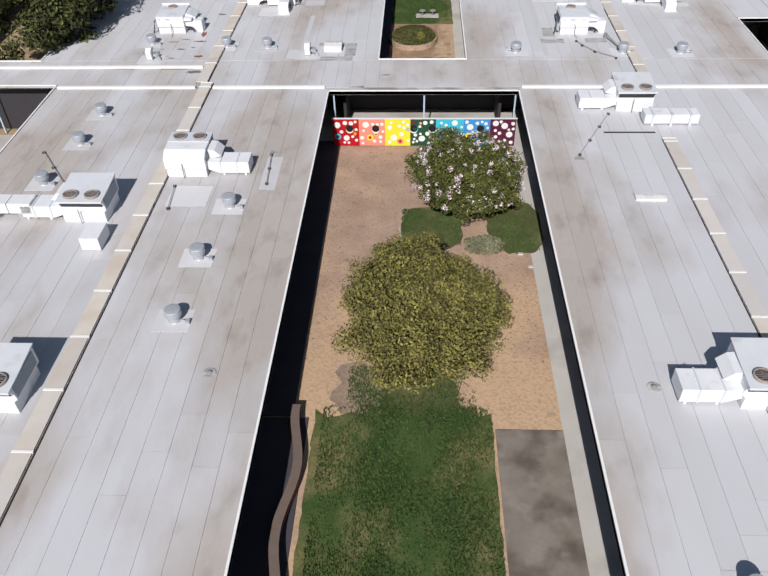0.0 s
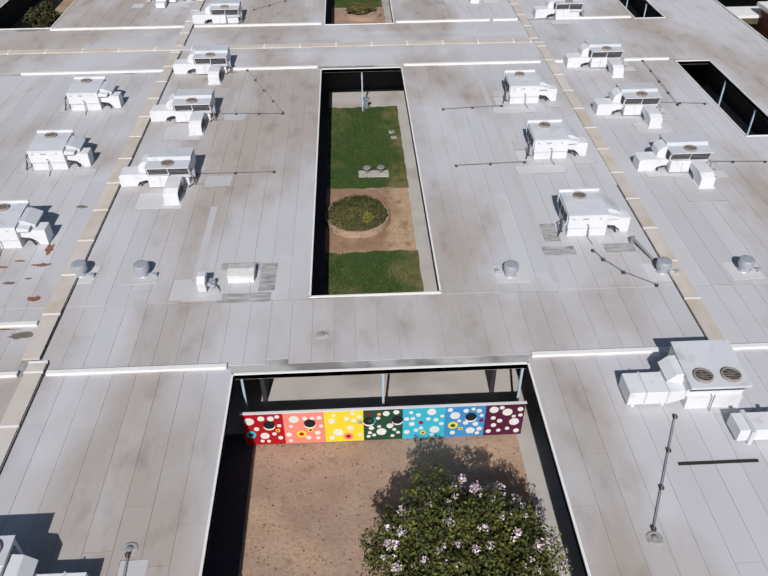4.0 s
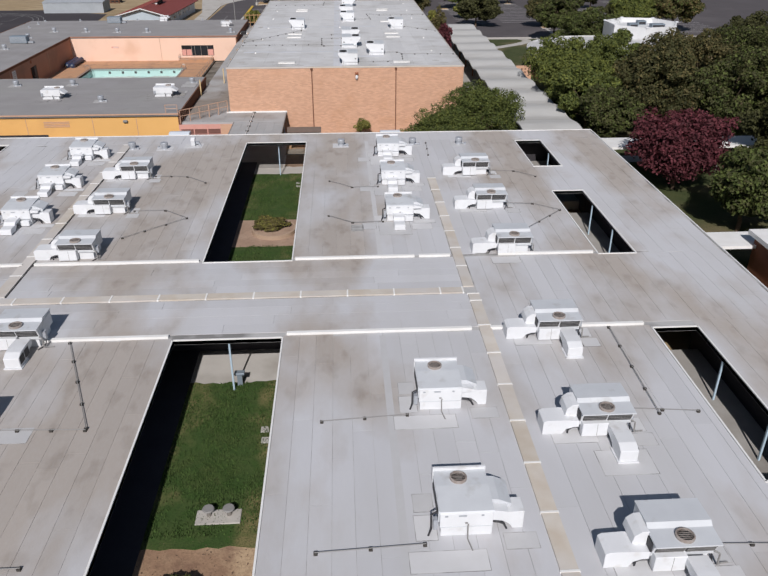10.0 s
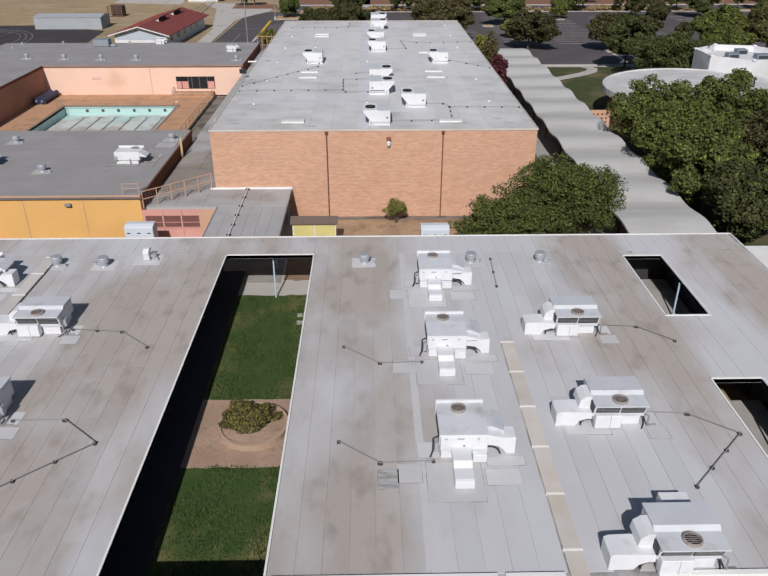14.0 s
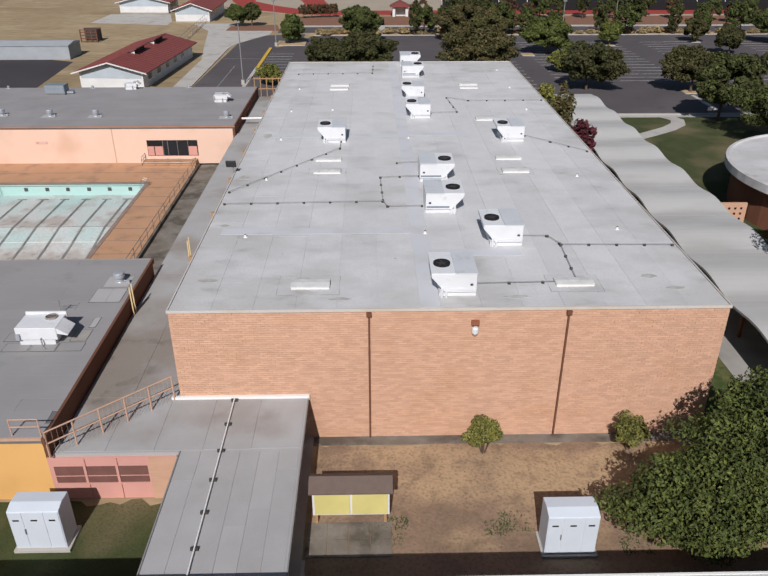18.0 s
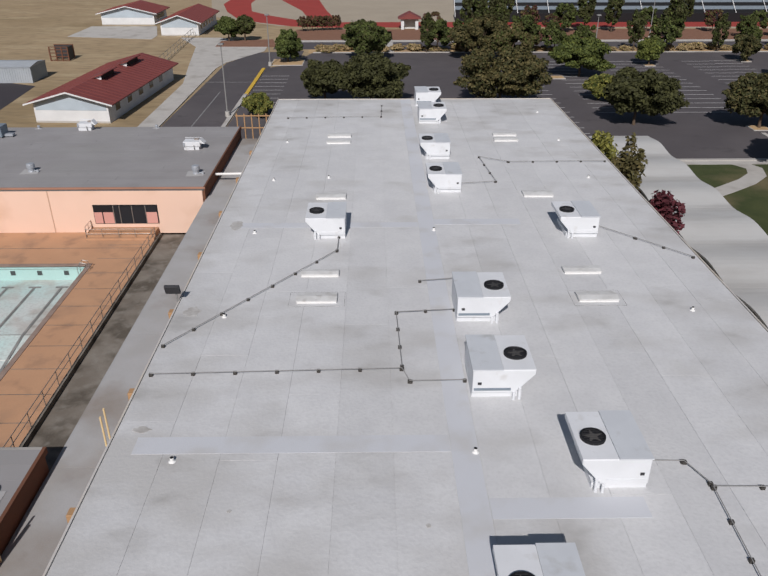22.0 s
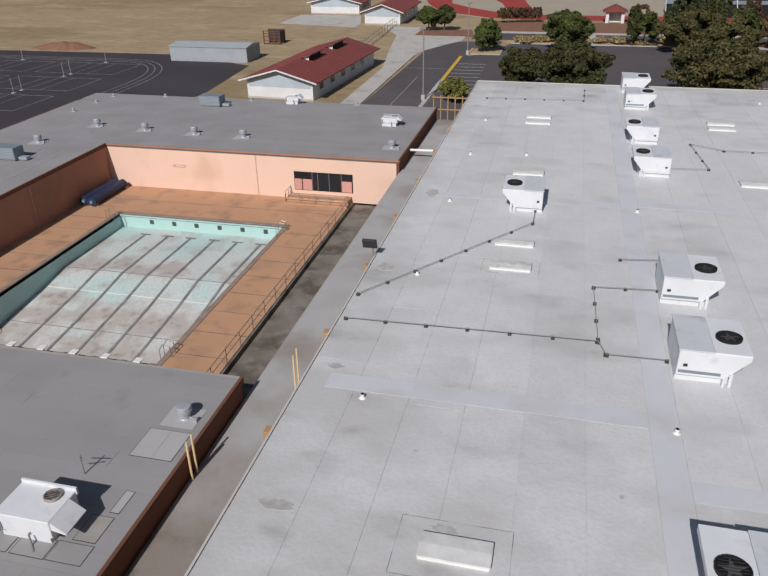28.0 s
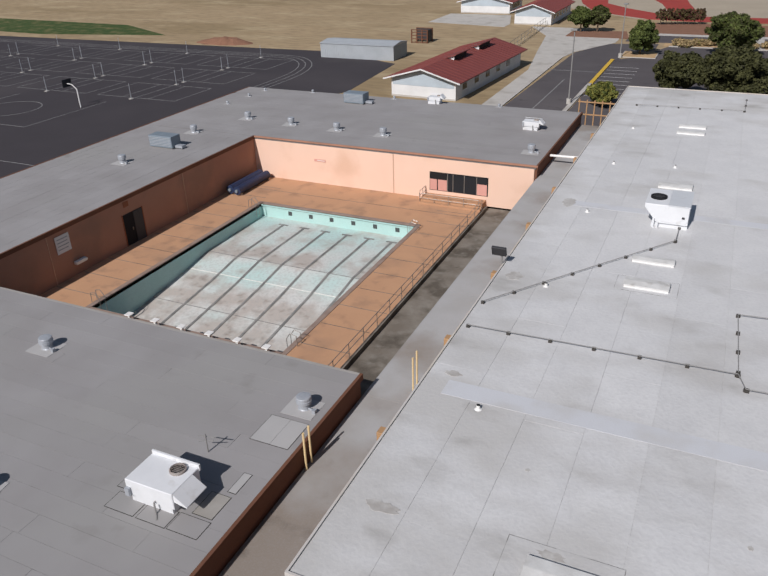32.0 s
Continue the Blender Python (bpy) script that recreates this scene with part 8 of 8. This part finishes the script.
sheet("path", ribbon([(33.6, 190.0), (36.2, 192.0), (39.5, 194.2), (42.8, 196.6), (44.9, 198.8), (45.6, 201.0), (44.6, 202.8)], 0.95), "concrete", 0.05, "winding pale concrete path through the lawn", "path")
sheet("path", rect(33.6, 60.0, 202.4, 203.7), "concrete", 0.047, "pale concrete path along the car park", "path")
sheet("path", rect(34.0, 80.0, 122.0, 124.2), "concrete", 0.05, "pale concrete path beside the lawn", "path")
BIG = [  # x, y, rx, ry, height, leaf, extra
    (39.9, 113.4, 5.2, 4.6, 7.9, "plum", None), (50.0, 110.0, 3.6, 3.4, 7.5, "dark", None), (37.2, 134.2, 4.6, 4.8, 8.0, "green", "bright"), (38.8, 150.0, 6.0, 5.6, 9.0, "bright", "green"),
    (47.0, 138.0, 6.0, 6.0, 10.5, "dark", "bronze"), (55.0, 144.0, 6.5, 6.0, 11.0, "bronze", "dark"), (58.0, 132.0, 6.0, 6.0, 10.0, "dark", "green"), (66.0, 150.0, 7.0, 7.0, 11.0, "dark", "green"),
    (68.0, 136.0, 6.0, 6.0, 10.0, "bronze", "dark"), (54.0, 189.0, 6.5, 5.5, 7.8, "green", "dark"), (64.0, 193.0, 5.5, 5.0, 8.5, "bright", "green"), (72.0, 164.0, 6.0, 6.0, 10.0, "dark", None), (57.0, 121.0, 4.5, 4.5, 8.0, "green", None),
    (2.8, 229.0, 6.4, 5.6, 7.9, "dark", None), (2.0, 266.0, 4.8, 4.4, 7.8, "green", "dark"), (23.5, 267.0, 5.2, 4.6, 7.9, "bronze", "dark"), (-4.0, 231.0, 4.0, 3.6, 6.4, "dark", None), (21.5, 229.5, 7.2, 5.6, 8.2, "bronze", "dark"), (38.6, 251.0, 5.4, 4.8, 6.4, "green", "bright"), (38.0, 219.5, 5.6, 5.0, 7.1, "dark", None),
    (37.2, 234.0, 2.6, 2.4, 3.7, "gold", "green"), (53.9, 217.4, 5.2, 4.4, 6.8, "dark", "bronze"), (74.0, 249.0, 2.9, 2.8, 5.6, "dark", None), (54.0, 260.7, 2.4, 2.4, 4.6, "bright", "green"), (73.5, 264.5, 2.4, 2.4, 4.9, "dark", "bronze"),
    (-12.9, 264.3, 2.6, 2.6, 5.6, "green", None), (-28.2, 288.6, 2.6, 2.4, 5.2, "green", None), (-24.8, 289.4, 2.7, 2.4, 5.4, "dark", "green"), (-13.0, 224.5, 2.0, 2.0, 3.3, "gold", "green"), (88.9, 262.8, 4.0, 3.6, 6.5, "green", "dark"), (74.5, 233.7, 2.2, 2.0, 3.0, "dark", None), (100.0, 250.0, 4.0, 4.0, 6.5, "dark", None), (28.5, 262.0, 4.0, 3.6, 6.5, "bronze", "green"),
    (41.3, 102.8, 4.5, 4.2, 7.6, "green", "dark"), (51.0, 200.6, 5.0, 4.0, 9.4, "dark", "green"), (70.0, 208.0, 5.4, 4.4, 9.8, "bright", "green"), (80.0, 210.0, 6.0, 5.0, 10.2, "bronze", "green"), (47.5, 101.0, 4.0, 4.0, 7.5, "green", "dark"), (52.0, 115.0, 4.5, 4.5, 8.5, "dark", None), (38.0, 128.8, 4.6, 4.2, 6.8, "dark", "green"), (45.0, 131.5, 5.6, 5.2, 9.4, "dark", "bronze"), (51.5, 128.5, 5.6, 5.2, 9.6, "dark", "green"), (37.7, 141.0, 5.2, 5.2, 8.6, "bright", "green"), (61.0, 126.0, 6.0, 5.0, 9.5, "dark", "green"), (45.8, 151.5, 5.4, 4.8, 9.2, "green", "bright"),
    (-29.2, 58.8, 6.3, 6.4, 11.2, "dark", "green"), (-31.0, 68.5, 5.4, 5.4, 9.4, "dark", None),
]
for i, (x, y, rx, ry, h, leaf, extra) in enumerate(BIG):
    n = int(min(20000, 5000 + 320 * rx * h))
    words = {"plum": "dark plum-red tree with a dense round crown", "dark": "dark green broadleaf tree with dense crown", "green": "mid-green leafy tree with rounded crown", "bronze": "olive and bronze leafed tree with open crown",
             "bright": "bright green leafy tree with airy crown", "gold": "small yellow-green tree with airy crown"}[leaf]
    tree("tree", words, "tree", rx, ry, h, h * 0.16, leaf, n, 0.17 if y < 200 else 0.24, 60 + i, (x, y, 0.0), 0.12 + 0.012 * rx, extra, 0.35, 64 if leaf == "plum" else 22)
far = tree("tree", "rounded green tree in a row beyond the car park", "tree", 3.0, 2.8, 6.0, 1.2, "green", 3200, 0.28, 150, (16.0, 275.0, 0.0), 0.14, "dark", 0.3, 14, "trees beyond the car park")
tall = tree("conifer", "tall dark narrow tree before the stadium", "tree", 2.2, 2.2, 9.0, 1.0, "dark", 3200, 0.28, 151, (34.0, 305.0, 0.0), 0.14, "green", 0.3, 14, "trees beyond the car park")
red = tree("tree", "reddish-brown tree in a row beyond the car park", "tree", 2.4, 2.4, 5.5, 1.2, "bronze", 2600, 0.28, 152, (40.0, 303.0, 0.0), 0.12, "plum", 0.3, 12, "trees beyond the car park")
rnd = random.Random(9)
for k in range(44):
    src = (far, tall, red)[rnd.choice((0, 0, 1, 1, 2))]
    x = -4 + k * 3.1 + rnd.uniform(-1.2, 1.2)
    y = rnd.choice((274.5, 276, 293, 297, 301, 304)) if x > 22 else rnd.choice((274.5, 293, 297))
    if x < 13:
        continue
    s = rnd.uniform(0.75, 1.15)
    c = copy_thing(src, pose(x, y, 0, 0, 0, rnd.uniform(0, 360)))
    c.scale = (s, s, s)
for k in range(8):
    c = copy_thing(red, pose(-13.5 + k * 1.15, 303.0 + 0.3 * k, 0, 0, 0, k * 50))
    c.scale = (0.5, 0.5, 0.6)

# ---------------------------------------------------------------- north and west: hall, container, lamps, courts
def gable_hall(x0, x1, y0, y1, eave, ridge, label, at_detail):
    e = empty("portable_hall", label, "building", at=(x0, y0, 0))
    w, l = x1 - x0, y1 - y0
    bm = bmesh.new()
    profile_y(bm, [(0, 0), (0, eave), (w / 2, ridge - 0.25), (w, eave), (w, 0)], 0, l)
    wall = part("wall", bm, "white_wall", e)
    bm = bmesh.new()
    profile_y(bm, [(0.25, eave * 0.62), (0.25, eave), (w / 2, ridge - 0.3), (w - 0.25, eave), (w - 0.25, eave * 0.62)], -0.03, 0.0)
    part("gable_panel", bm, "blue_wall", wall, "pale blue gable panel")
    for s in (0, 1):
        bm = bmesh.new()
        a, b = ((-0.9, eave - 0.25), (w / 2, ridge)) if s == 0 else ((w / 2, ridge), (w + 0.9, eave - 0.25))
        profile_y(bm, [a, b, (b[0], b[1] + 0.14), (a[0], a[1] + 0.14)], -0.8, l + 0.8)
        r = part("roof", bm, "red_roof", e, "red sheet-metal roof slope")
        n = int(l / 1.2)
        for k in range(n):
            bm = bmesh.new()
            y = -0.6 + k * (l + 1.2) / n
            profile_y(bm, [(a[0], a[1] + 0.14), (b[0], b[1] + 0.14), (b[0], b[1] + 0.19), (a[0], a[1] + 0.19)], y, y + 0.05)
            part("roof_rib", bm, "red_roof", r)
    bm = bmesh.new()
    profile_y(bm, [(-0.95, eave - 0.3), (w / 2, ridge - 0.05), (w + 0.95, eave - 0.3), (w + 0.95, eave - 0.1), (w / 2, ridge + 0.15), (-0.95, eave - 0.1)], -0.86, -0.8)
    part("barge_board", bm, "white_wall", e, "white barge board")
    if at_detail:
        slope = (ridge - eave + 0.25) / (w / 2 + 0.9)
        for y in (l * 0.3, l * 0.66):
            bm = bmesh.new()
            profile_y(bm, [(w * 0.36, ridge - slope * w * 0.14 + 0.16), (w * 0.64, ridge + 0.75), (w * 0.66, ridge + 0.70), (w * 0.66, ridge + 0.60), (w * 0.5, ridge + 0.14)], y - 0.4, y + 5.2)
            d = part("dormer", bm, "red_roof", e, "raised red roof monitor")
            # Black face stands in for the shade beneath the raised roof.
            part("louvre", one_box(w * 0.60, w * 0.62, y, y + 4.8, ridge - 0.3, ridge + 0.62), "black", d, "black face for the shade under the monitor")
            bm = bmesh.new()
            profile_y(bm, [(w * 0.5, ridge + 0.10), (w * 0.62, ridge + 0.62), (w * 0.62, ridge - 0.3)], y - 0.06, y)
            part("gable_end", bm, "white_wall", d, "white triangular end")
    for k in range(5):
        y = 2.5 + k * (l - 5) / 5
        wdw = part("window", one_box(w, w + 0.03, y, y + 1.6, 1.1, 2.1), "glass", e, "dark window")
        part("frame", one_box(w, w + 0.05, y - 0.06, y + 1.66, 2.1, 2.18), "white_wall", wdw)
    part("skirting", one_box(-0.02, w + 0.02, -0.02, 0.02, 0.0, 0.25), "concrete", e)
    return e


hall = gable_hall(-42.6, -32.4, 221.9, 249.9, 2.75, 4.15, "white hall with a red metal gable roof", True)
hall.rotation_euler = (0, 0, radians(-3.6))
gable_hall(-45.0, -36.5, 297.0, 318.0, 2.9, 4.4, "distant white hall with a red metal roof", False)
gable_hall(-64.0, -51.0, 314.0, 326.0, 2.9, 4.4, "distant white hall with a red roof beside the field", False)
c = empty("storage_shed", "long grey steel storage container", "container", at=(-68.4, 246.9, 0.02))
part("body", one_box(0, 15.0, 0, 6.2, 0, 2.6), "steel_box", c)
for k in range(38):
    piece("rib", "steel_box", c, 0.1 + k * 0.39, 0.26 + k * 0.39, -0.05, 0.0, 0.1, 2.5)
bm = bmesh.new()
profile_x(bm, [(-0.15, 2.6), (3.1, 3.0), (6.35, 2.6), (6.35, 2.52), (-0.15, 2.52)], -0.1, 15.1)
part("roof", bm, "steel_box", c)
part("end_wall", one_box(15.0, 15.03, 0.1, 6.1, 0.05, 2.5), "cool_box", c, "dark steel end wall")
c = empty("frame_cage", "dark open steel frame cage in the dry field", "frame", at=(-58.2, 266.5, 0))
for i in range(4):
    for j in range(2):
        part("upright", one_box(i * 1.15, i * 1.15 + 0.2, j * 2.8, j * 2.8 + 0.2, 0, 2.6), "brown_band", c)
for z in (0.1, 0.75, 1.4, 2.0, 2.5):
    for j in range(2):
        part("rail", one_box(0, 3.65, j * 2.8 + 0.02, j * 2.8 + 0.16, z, z + 0.14), "brown_band", c)
part("back_panel", one_box(0.1, 3.5, 2.75, 2.79, 0.1, 2.5), "coil", c, "dark mesh panel")
part("side_panel", one_box(3.5, 3.54, 0.2, 2.7, 0.1, 2.5), "coil", c, "dark mesh panel")
bm = bmesh.new()
turned(bm, [(7.0, 0.0), (5.6, 0.35), (3.6, 0.85), (1.6, 1.1), (0.2, 1.15)], 22, (-97.5, 256.5, 0))
for v in bm.verts:
    v.co.y = 256.5 + (v.co.y - 256.5) * 0.45 + 0.25 * math.sin(v.co.x * 1.7)
    v.co.z *= 1 + 0.15 * math.sin(v.co.x * 2.3 + v.co.y)
solid("earth_mound", bm, "mulch", "low brown heap of earth in the dry field", "earth heap")
for x, y, h in ((-17.2, 224.5, 9.6), (-15.85, 261.0, 8.8), (44.0, 262.0, 8.5), (84.0, 240.0, 8.5), (64.0, 290.0, 8.5)):
    e = empty("street_lamp", "tall dark steel lamp post on a concrete base", "street lamp", "street lamps", (x, y, 0))
    bm = bmesh.new()
    turned(bm, [(0.32, 0.0), (0.32, 0.75)], 12)
    part("footing", bm, "concrete", e, "round concrete footing")
    bm = bmesh.new()
    tube(bm, (0, 0, 0.7), (0, 0, h), 0.11, 0.07, 8)
    part("pole", bm, "pipe", e)
    part("lamp_head", one_box(-0.35, 0.35, -0.3, 0.5, h, h + 0.22), "pipe", e, "flat dark lamp head", bevel=0.03)
# kerbs and paint
for x0, x1, y0, y1, mat, label in ((-17.0, -16.4, 238.0, 258.6, "yellow_paint", "yellow painted kerb between drive and car park"), (-17.1, -16.5, 206.0, 238.0, "concrete", "pale concrete kerb beside the drive"), (-9, 140, 274.3, 274.8, "concrete", "pale concrete kerb of the car park"),
                                   (14.0, 140, 203.6, 204.2, "concrete", "pale concrete kerb of the car park"), (-25.6, -25.3, 206, 258, "concrete", "pale concrete kerb beside the drive")):
    solid("kerb", one_box(x0, x1, y0, y1, 0.0, 0.16), mat, label, "kerb", "structure")
lines = empty("bay_lines", "white painted parking bay lines", "road marking", kind="structure")
rnd = random.Random(3)
for cx, w, y0, y1 in ((-16.2, 4.8, 230, 257), (26.0, 5.0, 207, 247), (35.0, 5.2, 226, 268), (45.6, 5.2, 226, 268), (51.0, 5.2, 226, 268), (61.6, 5.2, 226, 268), (67.0, 5.2, 210, 268), (82.0, 5.2, 210, 268), (87.4, 5.2, 210, 268)):
    for k in range(int((y1 - y0) / 2.75)):
        y = y0 + k * 2.75
        piece("bay_line", "bay_paint", lines, cx, cx + w, y, y + 0.13, 0.015, 0.034)
for x0, x1, y0, y1 in ((-21.2, -21.05, 208, 240), (-25.0, -17.2, 247.0, 247.2)):
    part("lane_mark", one_box(x0, x1, y0, y1, 0.02, 0.036), "paint", lines)
isl = empty("planted_island", "tan planted kerbed island in the car park", "island", kind="structure")
for x, y, w in ((53.9, 217.4, 1.2), (54.0, 260.7, 1.0), (73.5, 264.5, 1.0), (34.6, 249.9, 1.2), (74.0, 249.0, 1.0), (-12.9, 264.3, 3.0)):
    part("kerb", one_box(x - w, x + w, y - w, y + w, 0.0, 0.14), "concrete", isl)
    part("mulch", one_box(x - w + 0.15, x + w - 0.15, y - w + 0.15, y + w - 0.15, 0.13, 0.16), "straw", isl)
part("kerb", one_box(53.0, 53.6, 206.5, 215.0, 0.0, 0.14), "concrete", isl)
court = empty("court_lines", "white painted ball-court lines on dark asphalt", "road marking", kind="structure")


def line(x0, y0, x1, y1, w=0.055):
    d = Vector((x1 - x0, y1 - y0, 0))
    n = Vector((-d.y, d.x, 0)).normalized() * w
    bm = bmesh.new()
    prism(bm, [(x0 + n.x, y0 + n.y), (x0 - n.x, y0 - n.y), (x1 - n.x, y1 - n.y), (x1 + n.x, y1 + n.y)], 0.02, 0.028)
    part("painted_line", bm, "paint", court)


for i in range(4):
    for j in range(3):
        x0, y0 = -87.0 - i * 17.5, 208.5 + j * 12.5
        for a in ((0, 0, 15, 0), (0, 9, 15, 9), (0, 0, 0, 9), (15, 0, 15, 9), (7.5, 0, 7.5, 9), (5, 0, 5, 9), (10, 0, 10, 9)):
            line(x0 + a[0], y0 + a[1], x0 + a[2], y0 + a[3])
        for y in (-0.8, 9.8):
            if x0 > -145:
                p = empty("net_post", "thin grey net post on the ball court", "net post", "net posts", (x0 + 7.5, y0 + y, 0.02))
                bm = bmesh.new()
                tube(bm, (0, 0, 0), (0, 0, 2.3), 0.04, n=6)
                part("shaft", bm, "galv", p)
                part("foot", one_box(-0.3, 0.3, -0.3, 0.3, 0, 0.06), "concrete", p)
for off in (0.0, 1.2, 2.4):
    pts = [(-62.5 - off, 150), (-63.5 - off, 187), (-63.5 - off, 228)] + [(-63.5 - off - (13 - off) * (1 - math.cos(a)), 228 + (19 - off) * math.sin(a)) for a in np.linspace(0.2, 1.55, 8)] + [(-160, 247 - off)]
    for (a, b), (c, d) in zip(pts, pts[1:]):
        line(a, b, c, d, 0.06)
for k in range(24):
    a, b = 2 * math.pi * k / 24, 2 * math.pi * (k + 1) / 24
    line(-93 + 4.5 * math.cos(a), 197 + 4.5 * math.sin(a), -93 + 4.5 * math.cos(b), 197 + 4.5 * math.sin(b), 0.06)
    line(-27 + 3.2 * math.cos(a), 268 + 3.2 * math.sin(a), -27 + 3.2 * math.cos(b), 268 + 3.2 * math.sin(b), 0.06)
line(-100, 190, -82, 190); line(-100, 190, -100, 205); line(-82, 190, -82, 205); line(-90, 178, -66, 178); line(-90, 168, -66, 168); line(-78, 178, -78, 168)
hp = empty("basketball_hoop", "basketball hoop on a bent white pole", "basketball hoop", at=(-83.0, 201.0, 0.02))
bm = bmesh.new()
tube(bm, (0, 0, 0), (0, 0, 2.6), 0.08, n=8)
tube(bm, (0, 0, 2.6), (-0.6, -0.2, 3.3), 0.07, n=8)
tube(bm, (-0.6, -0.2, 3.3), (-1.4, -0.3, 3.4), 0.06, n=8)
part("pole", bm, "white_metal", hp)
bk = part("backboard", one_box(-1.5, -1.42, -1.1, 0.6, 2.9, 4.0), "coil", hp, "dark backboard", bevel=0.02)
bm = bmesh.new()
for k in range(14):
    a, b = 2 * math.pi * k / 14, 2 * math.pi * (k + 1) / 14
    tube(bm, (-1.75 + 0.23 * math.cos(a), -0.25 + 0.23 * math.sin(a), 3.05), (-1.75 + 0.23 * math.cos(b), -0.25 + 0.23 * math.sin(b), 3.05), 0.02, n=5)
part("rim", bm, "rust_wall", bk, "rusty ring")
sheet("lawn", [(-260, 262), (-150, 256), (-118, 262), (-140, 274), (-260, 280)], "lawn", 0.03, "green strip in the dry field", "lawn")
sheet("pavement", [(-66, 296), (-46, 292), (-46, 297), (-50, 312), (-66, 312)], "concrete", 0.04, "pale concrete apron by the distant halls", "pavement")
rail_fence("wire_fence", (-35.5, 252.0), (-37.5, 296.0), 1.8, 0.0, "steel", "thin wire fence beside the pavement", 3, 3.0, 0.04)
tb = empty("timber_screen", "raw timber lattice screen by the roof corner", "screen", at=(-12.9, 207.5, 0))
for k in range(6):
    part("upright", one_box(0.1 + k * 0.85, 0.22 + k * 0.85, 0, 0.12, 0, 4.7), "timber", tb)
for z in (1.6, 3.0, 4.4):
    part("rail", one_box(0, 4.5, -0.06, 0.0, z, z + 0.14), "timber", tb)
# stadium stand and gatehouse
sd = empty("grandstand", "long dark stepped stadium stand with white rails", "grandstand", at=(24.0, 318.0, 0))
for k in range(7):
    part("tier", one_box(0, 120, k * 1.0, k * 1.0 + 1.0, 0.0 if k == 0 else k * 0.75, 1.2 + k * 0.75), "cool_box" if k % 2 else "black", sd)
for k in range(16):
    bm = bmesh.new()
    tube(bm, (k * 8, 0, 1.2), (k * 8, 7, 6.6), 0.08, n=6)
    part("stair_rail", bm, "white_metal", sd)
part("front_wall", one_box(0, 120, -0.2, 0, 0, 2.2), "black", sd)
part("top_rail", one_box(0, 120, 6.9, 7.0, 7.2, 7.35), "white_metal", sd)
gt = empty("gatehouse", "small white gatehouse with a red roof", "building", at=(9.8, 305.5, 0))
for x in (0.0, 3.4):
    part("pier", one_box(x, x + 0.7, 0, 3.0, 0, 2.6), "white_wall", gt)
part("back_wall", one_box(0.7, 3.4, 2.0, 3.0, 0, 2.6), "white_wall", gt)
bm = bmesh.new()
profile_y(bm, [(-0.7, 2.6), (2.05, 3.9), (4.8, 2.6), (4.8, 2.45), (-0.7, 2.45)], -0.6, 3.6)
part("roof", bm, "red_roof", gt)
sheet("path", rect(4.6, 7.4, 274.8, 303.0), "concrete", 0.05, "pale concrete path up to the gatehouse", "path")
bed("dry_grass", -10.0, 140.0, 274.9, 278.6, "straw", 0.04, "dry straw strip beyond the car park", "dry grass", 0.3, 19)

tuft = shrub("straw_tuft", "dry straw-coloured grass clump beyond the car park", 1.5, 1.1, 1.0, "straw", 900, 0.16, 71, (-6.0, 274.5, 0.03), "gold", 0.1, "dry grass clumps")
rnd = random.Random(77)
for k in range(46):
    c = copy_thing(tuft, pose(-8.0 + k * 2.3 + rnd.uniform(-0.8, 0.8), rnd.uniform(275.4, 277.9), 0.03, 0, 0, rnd.uniform(0, 360)))
    c.scale = (rnd.uniform(0.7, 1.3),) * 3

for k, (x, y, w, d, mat) in enumerate(((-14.3, 143.55, 1.0, 1.8, "patch_grey"), (-13.29, 143.55, 0.9, 1.8, "patch_grey"), (-17.26, 137.9, 1.4, 0.86, "pool_roof"), (-15.7, 137.9, 1.36, 0.86, "pool_roof"), (-14.24, 137.92, 1.38, 0.86, "pool_roof"),
                                       (-13.83, 138.95, 0.9, 1.24, "walk"), (-17.58, 138.97, 0.85, 0.95, "pool_roof"), (-13.25, 140.45, 0.36, 1.15, "patch_grey"), (-30.4, 136.6, 1.4, 0.9, "pool_roof"), (-28.9, 136.6, 1.4, 0.9, "pool_roof"))):
    p = solid("roof_patch", one_box(x - 0.025, x + w + 0.025, y - 0.025, y + d + 0.025, PB + 0.01, PB + 0.036), "tar", "rectangular roofing patch with a dark sealed edge", "roof patch", "structure")
    part("cover", one_box(x, x + w, y, y + d, PB + 0.03, PB + 0.042), mat, p, "grey roofing square")
